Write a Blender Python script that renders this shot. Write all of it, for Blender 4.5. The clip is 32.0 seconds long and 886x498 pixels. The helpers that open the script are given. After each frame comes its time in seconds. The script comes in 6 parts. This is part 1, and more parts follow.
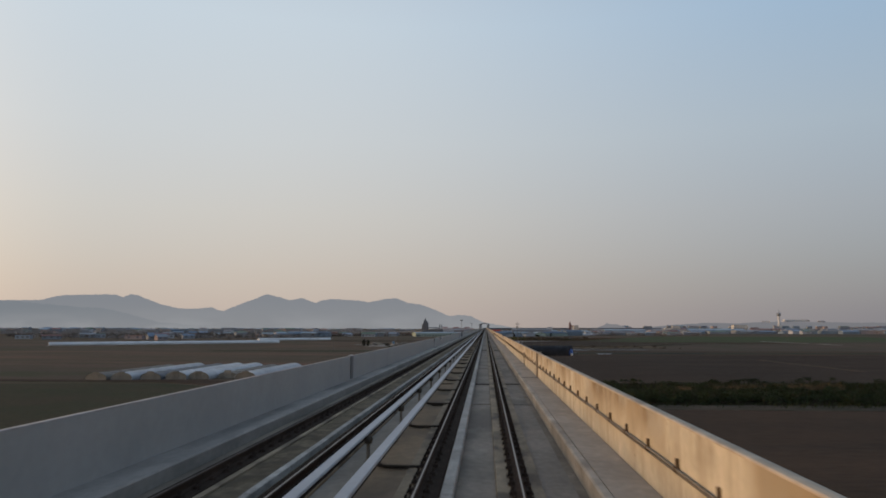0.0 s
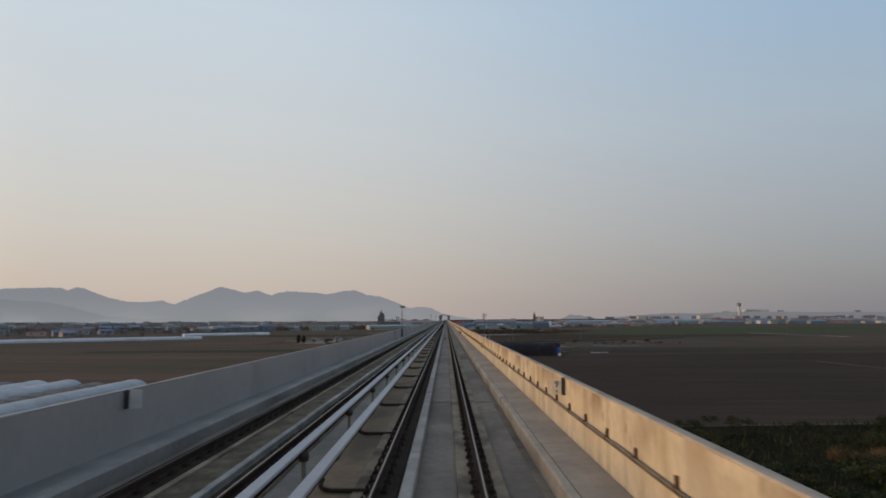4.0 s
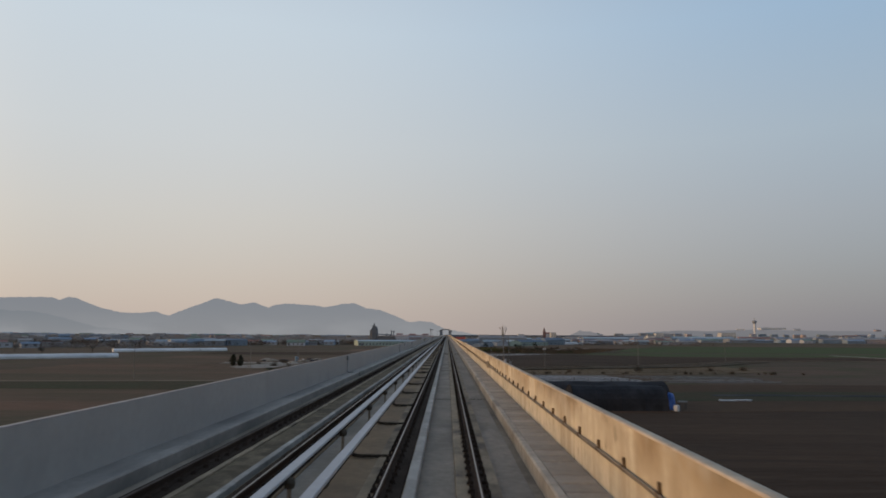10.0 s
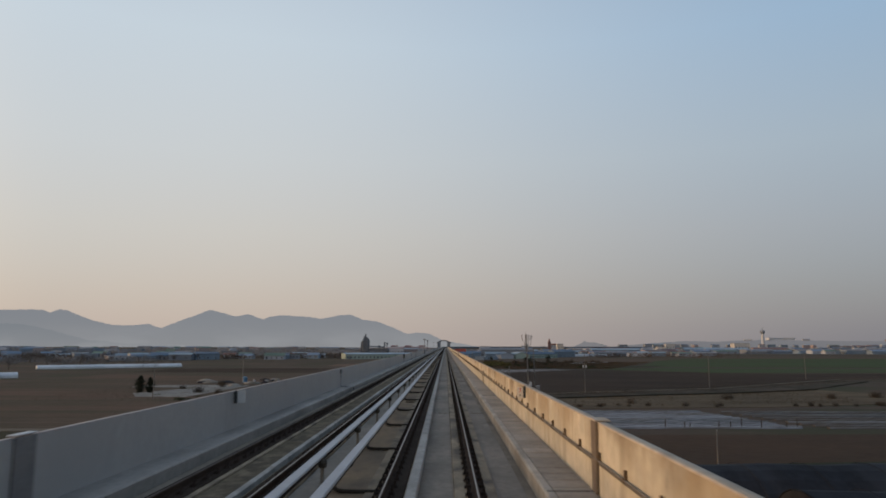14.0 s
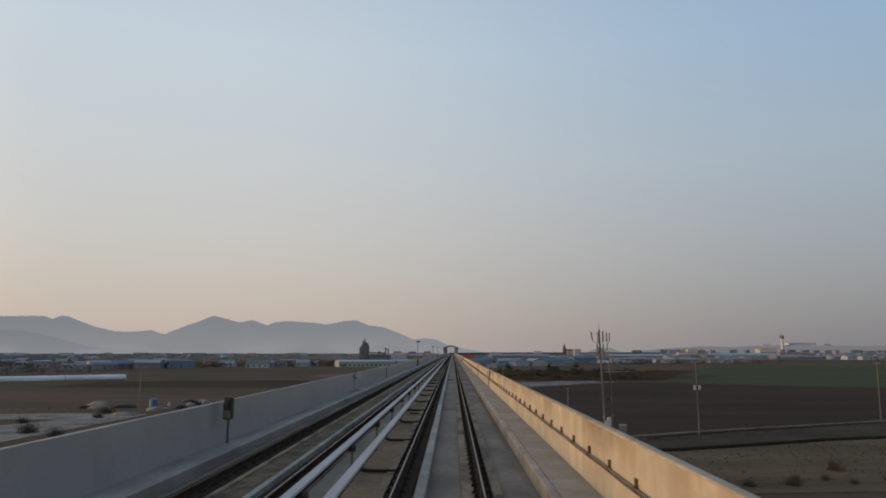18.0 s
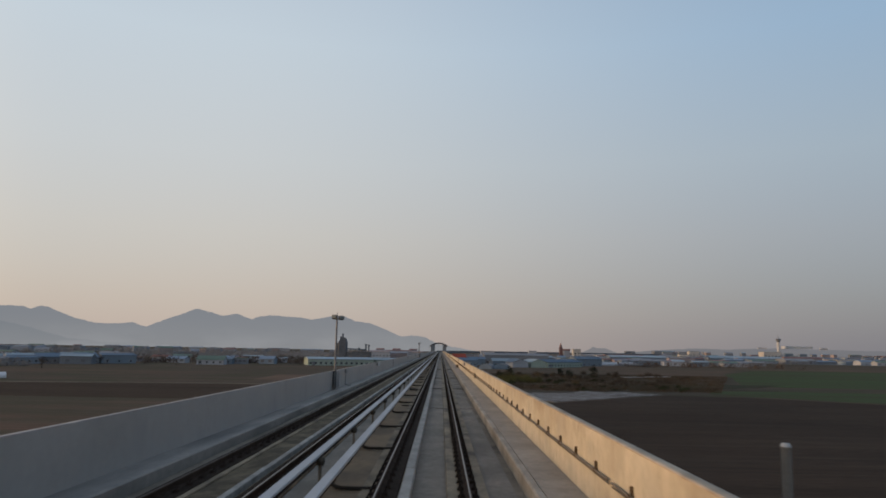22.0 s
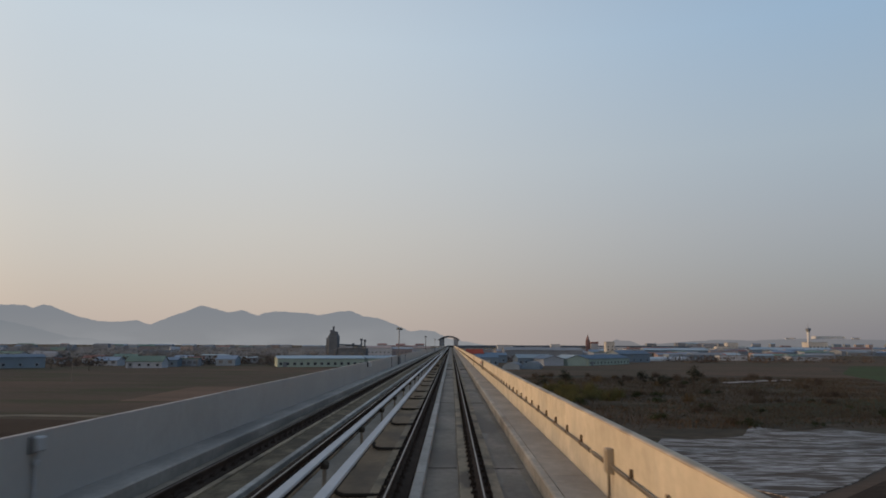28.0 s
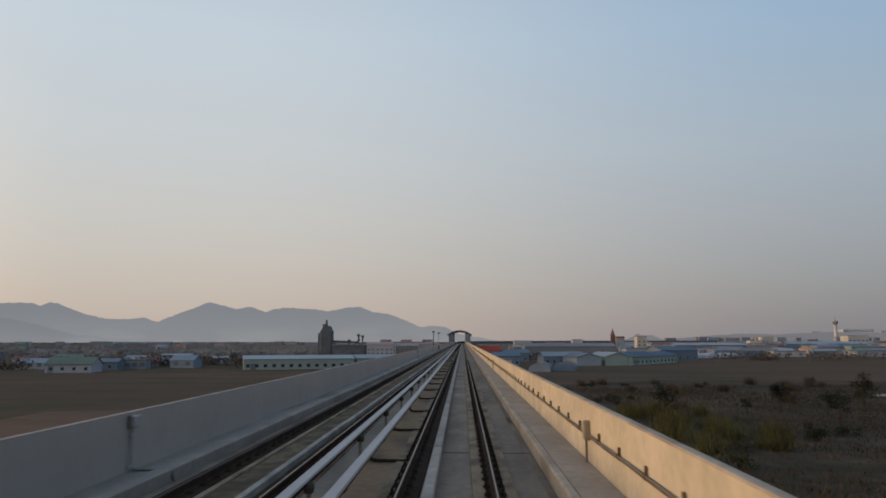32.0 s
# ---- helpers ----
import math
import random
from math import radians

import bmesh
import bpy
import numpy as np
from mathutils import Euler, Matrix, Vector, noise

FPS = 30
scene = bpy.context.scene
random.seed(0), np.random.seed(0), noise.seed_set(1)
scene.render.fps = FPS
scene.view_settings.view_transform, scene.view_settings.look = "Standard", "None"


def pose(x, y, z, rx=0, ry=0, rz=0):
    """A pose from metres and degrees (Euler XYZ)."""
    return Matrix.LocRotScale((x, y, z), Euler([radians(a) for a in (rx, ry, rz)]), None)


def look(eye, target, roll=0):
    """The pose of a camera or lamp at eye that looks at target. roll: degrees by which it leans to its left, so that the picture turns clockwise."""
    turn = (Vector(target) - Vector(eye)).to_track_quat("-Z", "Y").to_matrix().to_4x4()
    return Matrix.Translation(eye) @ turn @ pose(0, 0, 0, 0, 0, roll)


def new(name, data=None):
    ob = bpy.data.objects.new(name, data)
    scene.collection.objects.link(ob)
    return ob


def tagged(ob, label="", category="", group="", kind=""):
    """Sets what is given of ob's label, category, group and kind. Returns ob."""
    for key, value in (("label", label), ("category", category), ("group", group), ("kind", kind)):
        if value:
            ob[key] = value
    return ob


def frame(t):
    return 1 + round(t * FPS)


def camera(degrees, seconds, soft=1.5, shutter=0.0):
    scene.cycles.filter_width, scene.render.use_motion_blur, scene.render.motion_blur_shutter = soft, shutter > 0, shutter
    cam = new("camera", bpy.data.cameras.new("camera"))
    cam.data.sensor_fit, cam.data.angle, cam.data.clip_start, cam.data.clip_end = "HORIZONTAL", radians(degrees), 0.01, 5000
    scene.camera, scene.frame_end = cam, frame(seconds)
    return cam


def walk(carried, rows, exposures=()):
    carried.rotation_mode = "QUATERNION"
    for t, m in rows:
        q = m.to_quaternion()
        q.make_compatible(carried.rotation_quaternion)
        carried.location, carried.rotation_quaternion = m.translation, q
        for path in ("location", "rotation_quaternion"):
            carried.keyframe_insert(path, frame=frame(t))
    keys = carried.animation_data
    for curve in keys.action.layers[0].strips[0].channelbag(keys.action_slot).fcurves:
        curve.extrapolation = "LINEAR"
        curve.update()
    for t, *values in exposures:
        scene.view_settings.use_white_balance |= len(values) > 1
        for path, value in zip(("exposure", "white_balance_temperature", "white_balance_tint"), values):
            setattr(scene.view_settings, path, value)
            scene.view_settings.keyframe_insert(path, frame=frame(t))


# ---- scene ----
EYE_Z = 12.3      # lens above the fields
SPEED = 19.35     # metres a second along the straight viaduct
cam = camera(65.0, 32.0, soft=1.75, shutter=0.18)


def ride(t, yaw, pitch, roll):
    """The lens at t seconds: on the straight line of the track, with the small turns of the hand."""
    return pose(0, SPEED * t, EYE_Z, 0, 0, yaw) @ pose(0, 0, 0, 90 + pitch) @ pose(0, 0, 0, 0, 0, roll)


TURNS = [
    (0, 3.49, 6.41, 0.12),
    (0.5, 3.71, 6.55, 0.13),
    (1, 3.21, 7.28, -1.18),
    (1.5, 1.97, 7.31, -0.92),
    (2, 0.01, 6.29, -0.39),
    (2.5, -0.09, 5.66, -0.62),
    (3, 0.10, 5.58, -0.49),
    (3.5, 0.01, 6.09, -0.20),
    (4, 0.21, 5.76, -0.28),
    (4.5, 0.68, 5.67, -0.06),
    (6.5, 1.64, 5.47, -0.22),
    (7, 0.76, 6.11, -0.42),
    (7.5, 1.07, 5.45, -0.37),
    (8, 1.26, 5.49, 0.15),
    (8.5, 0.41, 6.19, -0.09),
    (9, 0.48, 7.36, 0.61),
    (9.5, 0.34, 7.69, -0.09),
    (10, 0.38, 6.97, 0.39),
    (10.5, -0.12, 7.41, 0.09),
    (11, 0.09, 7.90, -0.23),
    (11.5, -0.26, 8.26, -0.03),
    (12, 0.24, 7.71, 0.05),
    (12.5, 0.15, 8.27, -0.25),
    (13, 0.45, 8.13, -0.06),
    (13.5, -0.03, 7.82, 0.41),
    (14, 0.22, 7.92, 0.16),
    (14.5, 0.78, 8.36, -0.34),
    (15, 0.66, 8.49, -0.49),
    (15.5, 0.71, 8.54, -1.33),
    (17.5, 0.55, 8.86, -1.54),
    (18, 0.79, 8.40, 0.04),
    (18.5, 0.05, 7.79, 0.51),
    (19, 0.56, 7.83, 0.17),
    (19.5, 0.33, 7.67, 0.17),
    (20, 0.42, 7.99, 0.14),
    (20.5, 0.30, 7.59, 0.14),
    (21, 0.29, 7.53, 0.05),
    (21.5, 0.32, 7.72, 0.48),
    (22, -0.05, 8.23, 1.03),
    (22.5, -0.67, 8.51, 1.48),
    (23, -0.38, 7.91, 0.34),
    (23.5, -0.14, 7.53, -0.10),
    (24, -0.25, 7.78, 0.27),
    (24.5, -0.01, 8.34, 0.25),
    (25, 0.16, 8.13, 0.50),
    (25.5, 0.38, 7.90, -0.01),
    (27.5, 0.88, 7.90, 0.45),
    (28, 0.71, 7.79, 0.32),
    (28.5, 0.70, 8.20, 0.70),
    (29, 0.76, 7.86, 0.18),
    (29.5, 1.27, 8.06, 0.09),
    (30, 1.27, 7.44, 0.26),
    (30.5, 0.85, 7.30, -0.29),
    (31, 1.52, 7.77, 0.54),
    (31.5, 1.54, 7.58, -0.01),
    (32, 1.58, 7.45, -0.02),
]
walk(cam, [(t, ride(t, a, b, c)) for t, a, b, c in TURNS], exposures=[(0.0, 0.06), (12.0, 0.06), (15.5, 0.01), (18.0, 0.0), (32.0, 0.0)])

# ---- world, sun ----
SUN_AZ, SUN_EL = -98.0, 6.2   # degrees from the way ahead (to the right), and above the ground
world = bpy.data.worlds.new("dusk_sky")
scene.world = world
world.use_nodes = True
wn, wl = world.node_tree.nodes, world.node_tree.links
sky = wn.new("ShaderNodeTexSky")
sky.sky_type, sky.sun_disc = "NISHITA", False
sky.sun_elevation, sky.sun_rotation = radians(SUN_EL), radians(SUN_AZ)
sky.air_density, sky.dust_density, sky.ozone_density = 1.0, 3.0, 2.0


def ramp_of(stops):
    """Sky colour by height above the horizon (the sine of the angle)."""
    r = wn.new("ShaderNodeValToRGB")
    while len(r.color_ramp.elements) < len(stops):
        r.color_ramp.elements.new(0.5)
    for e, (deg, c) in zip(r.color_ramp.elements, stops):
        e.position, e.color = math.sin(radians(deg)), (*c, 1)
    return r


coord, sep = wn.new("ShaderNodeTexCoord"), wn.new("ShaderNodeSeparateXYZ")
wl.new(coord.outputs["Generated"], sep.inputs[0])
flat = wn.new("ShaderNodeCombineXYZ")
wl.new(sep.outputs["X"], flat.inputs[0])
wl.new(sep.outputs["Y"], flat.inputs[1])
norm, dot = wn.new("ShaderNodeVectorMath"), wn.new("ShaderNodeVectorMath")
norm.operation, dot.operation = "NORMALIZE", "DOT_PRODUCT"
wl.new(flat.outputs[0], norm.inputs[0])
wl.new(norm.outputs[0], dot.inputs[0])
dot.inputs[1].default_value = (math.sin(radians(SUN_AZ)), math.cos(radians(SUN_AZ)), 0)
# hazy evening air: warm and bright towards the sun, grey-blue away from it
warm = ramp_of([(0, (0.515, 0.425, 0.375)), (4, (0.530, 0.462, 0.415)), (9, (0.556, 0.522, 0.484)), (15, (0.558, 0.570, 0.570)), (24, (0.54, 0.605, 0.655)), (45, (0.36, 0.46, 0.60)), (90, (0.24, 0.34, 0.50))])
cool = ramp_of([(0, (0.192, 0.194, 0.221)), (4, (0.226, 0.231, 0.262)), (9, (0.278, 0.295, 0.333)), (15, (0.31, 0.37, 0.43)), (24, (0.265, 0.385, 0.525)), (45, (0.20, 0.31, 0.47)), (90, (0.24, 0.34, 0.50))])
for r in (warm, cool):
    wl.new(sep.outputs["Z"], r.inputs[0])
side = wn.new("ShaderNodeMapRange")
side.interpolation_type = "SMOOTHSTEP"
side.inputs["From Min"].default_value, side.inputs["From Max"].default_value = -0.85, 0.22
wl.new(dot.outputs["Value"], side.inputs["Value"])
air = wn.new("ShaderNodeMixRGB")
wl.new(side.outputs[0], air.inputs["Fac"])
wl.new(cool.outputs[0], air.inputs["Color1"])
wl.new(warm.outputs[0], air.inputs["Color2"])
both = wn.new("ShaderNodeMixRGB")
both.inputs["Fac"].default_value = 0.04
wl.new(air.outputs[0], both.inputs["Color1"])
wl.new(sky.outputs[0], both.inputs["Color2"])
# the wide glow round the low sun
near, low, prod = wn.new("ShaderNodeMapRange"), wn.new("ShaderNodeMapRange"), wn.new("ShaderNodeMath")
near.interpolation_type = low.interpolation_type = "SMOOTHSTEP"
near.inputs["From Min"].default_value, near.inputs["From Max"].default_value = 0.35, 1.0
low.inputs["From Min"].default_value, low.inputs["From Max"].default_value = 0.75, 0.0
wl.new(dot.outputs["Value"], near.inputs["Value"])
wl.new(sep.outputs["Z"], low.inputs["Value"])
prod.operation = "MULTIPLY"
wl.new(near.outputs[0], prod.inputs[0])
wl.new(low.outputs[0], prod.inputs[1])
glow = wn.new("ShaderNodeMixRGB")
glow.blend_type = "ADD"
glow.inputs["Color2"].default_value = (0.75, 0.48, 0.24, 1)
wl.new(prod.outputs[0], glow.inputs["Fac"])
wl.new(both.outputs[0], glow.inputs["Color1"])
wl.new(glow.outputs[0], wn["Background"].inputs[0])
wn["Background"].inputs[1].default_value = 1.0

sun_data = bpy.data.lights.new("sun", "SUN")
sun_data.energy, sun_data.angle, sun_data.color = 1.95, radians(7), (1.0, 0.60, 0.30)
sun = new("sun", sun_data)
away = Vector((math.sin(radians(SUN_AZ)) * math.cos(radians(SUN_EL)), math.cos(radians(SUN_AZ)) * math.cos(radians(SUN_EL)), math.sin(radians(SUN_EL))))
sun.matrix_world = look(away * 50, (0, 0, 0))

# ---- materials ----


def mat(name, color, rough=0.85, var=0.25, scale=0.5, fine=12.0, bump=0.25, metal=0.0, dist=0.02, rand=0.0, second=None, stretch=(1, 1, 1), island=0.0, spec=0.5):
    """A surface of one base colour with a coarse and a fine variation and a fine relief, in world metres."""
    m = bpy.data.materials.new(name)
    m.use_nodes = True
    n, l = m.node_tree.nodes, m.node_tree.links
    b = n["Principled BSDF"]
    b.inputs["Roughness"].default_value, b.inputs["Metallic"].default_value = rough, metal
    b.inputs["Specular IOR Level"].default_value = spec
    geo = n.new("ShaderNodeNewGeometry")
    mp = n.new("ShaderNodeMapping")
    mp.inputs["Scale"].default_value = stretch
    l.new(geo.outputs["Position"], mp.inputs["Vector"])
    coarse, small = n.new("ShaderNodeTexNoise"), n.new("ShaderNodeTexNoise")
    for tex, s, det in ((coarse, scale, 4), (small, fine, 6)):
        tex.inputs["Scale"].default_value, tex.inputs["Detail"].default_value = s, det
        tex.inputs["Roughness"].default_value = 0.62
        l.new(mp.outputs[0], tex.inputs["Vector"])
    other = second or tuple(c * (1 - var) for c in color)
    ramp = n.new("ShaderNodeValToRGB")
    ramp.color_ramp.elements[0].position, ramp.color_ramp.elements[1].position = 0.36, 0.64
    ramp.color_ramp.elements[0].color, ramp.color_ramp.elements[1].color = (*other, 1), (*color, 1)
    l.new(coarse.outputs["Fac"], ramp.inputs[0])
    hsv = n.new("ShaderNodeHueSaturation")
    rng = n.new("ShaderNodeMapRange")
    rng.inputs["From Min"].default_value, rng.inputs["From Max"].default_value = 0.3, 0.7
    rng.inputs["To Min"].default_value, rng.inputs["To Max"].default_value = 1 - var * 0.6, 1 + var * 0.6
    l.new(small.outputs["Fac"], rng.inputs["Value"])
    value = rng.outputs[0]
    for amount, source in ((rand, "object"), (island, "island")):
        if amount:
            src = n.new("ShaderNodeObjectInfo").outputs["Random"] if source == "object" else geo.outputs["Random Per Island"]
            r2 = n.new("ShaderNodeMapRange")
            r2.inputs["To Min"].default_value, r2.inputs["To Max"].default_value = 1 - amount, 1 + amount
            l.new(src, r2.inputs["Value"])
            mul = n.new("ShaderNodeMath")
            mul.operation = "MULTIPLY"
            l.new(value, mul.inputs[0])
            l.new(r2.outputs[0], mul.inputs[1])
            value = mul.outputs[0]
    l.new(value, hsv.inputs["Value"])
    l.new(ramp.outputs[0], hsv.inputs["Color"])
    l.new(hsv.outputs[0], b.inputs["Base Color"])
    if bump:
        bp = n.new("ShaderNodeBump")
        bp.inputs["Strength"].default_value, bp.inputs["Distance"].default_value = bump, dist
        l.new(small.outputs["Fac"], bp.inputs["Height"])
        l.new(bp.outputs[0], b.inputs["Normal"])
    return m


def stain(m, color, scale, stretch, low=0.52, high=0.7, amount=0.8, top=None, along=None):
    """Lays streaks or patches of a stain over the material's colour; top: (z, reach) keeps it below a wall's top edge."""
    n, l = m.node_tree.nodes, m.node_tree.links
    b = n["Principled BSDF"]
    was = b.inputs["Base Color"].links[0].from_socket
    geo, mp, tex, ramp, mix = (n.new("ShaderNode" + k) for k in ("NewGeometry", "Mapping", "TexNoise", "ValToRGB", "MixRGB"))
    mp.inputs["Scale"].default_value = stretch
    tex.inputs["Scale"].default_value, tex.inputs["Detail"].default_value = scale, 5
    l.new(geo.outputs["Position"], mp.inputs["Vector"])
    l.new(mp.outputs[0], tex.inputs["Vector"])
    ramp.color_ramp.elements[0].position, ramp.color_ramp.elements[1].position = low, high
    ramp.color_ramp.elements[1].color = (amount, amount, amount, 1)
    l.new(tex.outputs["Fac"], ramp.inputs[0])
    mix.inputs["Color2"].default_value = (*color, 1)
    fac = ramp.outputs[0]
    if top:
        sep, rng, mul = (n.new("ShaderNode" + k) for k in ("SeparateXYZ", "MapRange", "Math"))
        l.new(geo.outputs["Position"], sep.inputs[0])
        l.new(sep.outputs["Z"], rng.inputs["Value"])
        rng.inputs["From Min"].default_value, rng.inputs["From Max"].default_value = top[0] - top[1], top[0]
        mul.operation = "MULTIPLY"
        l.new(rng.outputs[0], mul.inputs[0])
        l.new(fac, mul.inputs[1])
        fac = mul.outputs[0]
    if along:
        sep, rng, mul = (n.new("ShaderNode" + k) for k in ("SeparateXYZ", "MapRange", "Math"))
        l.new(geo.outputs["Position"], sep.inputs[0])
        l.new(sep.outputs["Y"], rng.inputs["Value"])
        rng.inputs["From Min"].default_value, rng.inputs["From Max"].default_value = along
        rng.inputs["To Min"].default_value, rng.inputs["To Max"].default_value = 1.0, 0.12
        mul.operation = "MULTIPLY"
        l.new(rng.outputs[0], mul.inputs[0])
        l.new(fac, mul.inputs[1])
        fac = mul.outputs[0]
    l.new(fac, mix.inputs["Fac"])
    l.new(was, mix.inputs["Color1"])
    l.new(mix.outputs[0], b.inputs["Base Color"])
    return m


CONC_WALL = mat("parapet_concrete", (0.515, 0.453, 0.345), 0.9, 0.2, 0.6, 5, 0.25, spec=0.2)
stain(CONC_WALL, (0.24, 0.165, 0.085), 0.7, (1, 1, 0.14), 0.42, 0.60, 0.85, (11.2, 0.95), (300, 500))
stain(CONC_WALL, (0.29, 0.235, 0.16), 2.4, (1, 1, 0.12), 0.48, 0.66, 0.65, None, (270, 460))
stain(CONC_WALL, (0.13, 0.088, 0.048), 0.55, (1, 0.9, 1.5), 0.47, 0.63, 0.85, (11.22, 0.5), (330, 520))
stain(CONC_WALL, (0.36, 0.33, 0.27), 1.1, (1, 1.0, 1.2), 0.52, 0.70, 0.6)
stain(CONC_WALL, (0.16, 0.13, 0.09), 5.0, (1, 0.8, 0.5), 0.64, 0.74, 0.55, None, (200, 600))
# same parapet concrete on the shade side: shade put into a darker, greyer tone
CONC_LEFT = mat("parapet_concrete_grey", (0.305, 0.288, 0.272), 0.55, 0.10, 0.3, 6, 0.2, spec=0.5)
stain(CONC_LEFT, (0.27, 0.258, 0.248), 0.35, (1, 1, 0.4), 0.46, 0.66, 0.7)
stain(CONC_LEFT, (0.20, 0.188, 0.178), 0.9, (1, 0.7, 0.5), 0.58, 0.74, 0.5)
# kerb concrete of the shaded side: the shade is put into this darker tone
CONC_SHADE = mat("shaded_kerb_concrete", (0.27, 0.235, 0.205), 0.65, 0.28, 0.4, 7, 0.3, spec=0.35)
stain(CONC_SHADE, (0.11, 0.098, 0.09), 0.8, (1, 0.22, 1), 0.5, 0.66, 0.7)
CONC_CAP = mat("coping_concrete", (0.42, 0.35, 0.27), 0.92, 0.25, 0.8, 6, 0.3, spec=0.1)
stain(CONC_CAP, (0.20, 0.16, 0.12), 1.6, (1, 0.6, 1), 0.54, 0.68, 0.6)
# paler pinkish than the wall: the sun's line along the top, put into the colour
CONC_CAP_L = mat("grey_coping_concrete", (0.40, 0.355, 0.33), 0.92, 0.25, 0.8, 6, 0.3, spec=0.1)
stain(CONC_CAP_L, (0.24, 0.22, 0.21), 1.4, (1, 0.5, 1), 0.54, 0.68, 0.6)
CONC_GREY_MID = mat("grey_middle_concrete", (0.212, 0.183, 0.150), 0.8, 0.3, 0.5, 6, 0.35, spec=0.2)
stain(CONC_GREY_MID, (0.12, 0.105, 0.085), 0.9, (1, 0.3, 1), 0.5, 0.66, 0.8)
CONC_ROUGH = mat("rough_tan_grout", (0.165, 0.125, 0.083), 0.95, 0.45, 1.4, 9, 0.6, spec=0.06)
stain(CONC_ROUGH, (0.075, 0.058, 0.042), 2.2, (1, 0.8, 1), 0.48, 0.62, 0.8)
GUTTER = mat("dirty_gutter", (0.225, 0.18, 0.137), 0.95, 0.3, 0.4, 7, 0.3, spec=0.06)
stain(GUTTER, (0.085, 0.068, 0.052), 0.5, (1, 0.7, 1), 0.57, 0.66, 0.85)
CONC_DECK = mat("deck_concrete", (0.228, 0.180, 0.137), 0.8, 0.35, 0.3, 6, 0.3, spec=0.2)
stain(CONC_DECK, (0.11, 0.086, 0.066), 0.6, (1, 0.3, 1), 0.5, 0.64, 0.85)
stain(CONC_DECK, (0.30, 0.255, 0.205), 1.3, (1, 0.35, 1), 0.6, 0.74, 0.5)
CONC_MID = mat("middle_deck_concrete", (0.225, 0.150, 0.088), 0.8, 0.3, 0.3, 5, 0.35, spec=0.2)
stain(CONC_MID, (0.085, 0.062, 0.043), 0.8, (1, 0.4, 1), 0.5, 0.66, 0.8)
CONC_PLINTH = mat("plinth_concrete", (0.265, 0.195, 0.125), 0.8, 0.3, 0.9, 8, 0.35, spec=0.2)
stain(CONC_PLINTH, (0.07, 0.05, 0.035), 1.5, (1, 0.6, 1), 0.48, 0.64, 0.85)
CONC_WALK = mat("walkway_concrete", (0.305, 0.258, 0.207), 0.8, 0.25, 0.5, 6, 0.3, rand=0.16, spec=0.2)
stain(CONC_WALK, (0.22, 0.185, 0.15), 0.7, (1, 0.5, 1), 0.52, 0.68, 0.7)
CONC_KERB = mat("kerb_concrete", (0.37, 0.32, 0.26), 0.8, 0.3, 0.6, 5, 0.4, spec=0.2)
stain(CONC_KERB, (0.16, 0.13, 0.10), 0.9, (1, 0.5, 1), 0.52, 0.68, 0.7)
CONC_COVER = mat("cable_cover_concrete", (0.315, 0.282, 0.245), 0.9, 0.3, 1.2, 14, 0.3, rand=0.14)
CONC_COVER_L = mat("other_cable_cover_concrete", (0.40, 0.36, 0.315), 0.92, 0.4, 1.4, 14, 0.3, rand=0.12, spec=0.12)
stain(CONC_COVER_L, (0.18, 0.155, 0.13), 0.8, (1, 0.3, 1), 0.46, 0.66, 0.7)
STEEL = mat("rail_head_steel", (0.25, 0.215, 0.19), 0.45, 0.15, 2, 40, 0.03, 0.9)
STEEL_DULL = mat("dull_rail_head", (0.10, 0.075, 0.06), 0.7, 0.2, 2, 40, 0.05, 0.5, spec=0.2)
RUST = mat("rail_rust", (0.052, 0.034, 0.025), 0.9, 0.35, 1.5, 25, 0.3, 0.0, spec=0.06)
FAST = mat("fastener_iron", (0.044, 0.031, 0.024), 0.9, 0.3, 3, 30, 0.3, 0.0, rand=0.25, spec=0.06)
# dark band along each rail: oily deposit and the web's shadow in one colour
PAD = mat("oily_rail_bed", (0.046, 0.032, 0.024), 0.95, 0.35, 0.9, 18, 0.4, 0.0, spec=0.03)
COVER_W = mat("conductor_cover_white", (0.375, 0.358, 0.355), 0.6, 0.12, 0.4, 10, 0.05, spec=0.3)
BLACK = mat("black_rubber", (0.018, 0.017, 0.016), 0.6, 0.2, 3, 30, 0.1)
CABLE = mat("old_cable", (0.030, 0.023, 0.018), 0.9, 0.25, 3, 25, 0.1, spec=0.08)
LEG = mat("support_brown", (0.085, 0.068, 0.052), 0.85, 0.3, 3, 20, 0.2, spec=0.08)
GALV = mat("galvanised_steel", (0.36, 0.35, 0.33), 0.5, 0.2, 2, 25, 0.1, 0.6, rand=0.1)
CONDUIT = mat("weathered_conduit", (0.165, 0.135, 0.10), 0.65, 0.25, 2, 25, 0.1, 0.3)
BRASS = mat("rusty_bracket", (0.13, 0.088, 0.052), 0.7, 0.3, 4, 30, 0.15, 0.3, rand=0.2)
BOXGREY = mat("box_paint", (0.27, 0.225, 0.165), 0.55, 0.12, 2, 20, 0.05, rand=0.1)
BOXWHITE = mat("box_white_paint", (0.40, 0.40, 0.40), 0.5, 0.1, 2, 20, 0.05)
BOXDULL = mat("box_dull_grey", (0.27, 0.27, 0.275), 0.6, 0.12, 2, 20, 0.05, rand=0.1)
JOINT = mat("joint_cover_brown", (0.15, 0.112, 0.078), 0.7, 0.25, 2, 25, 0.1, 0.2)
JOINT_L = mat("joint_cover_grey", (0.165, 0.155, 0.150), 0.7, 0.25, 2, 25, 0.1, 0.2)
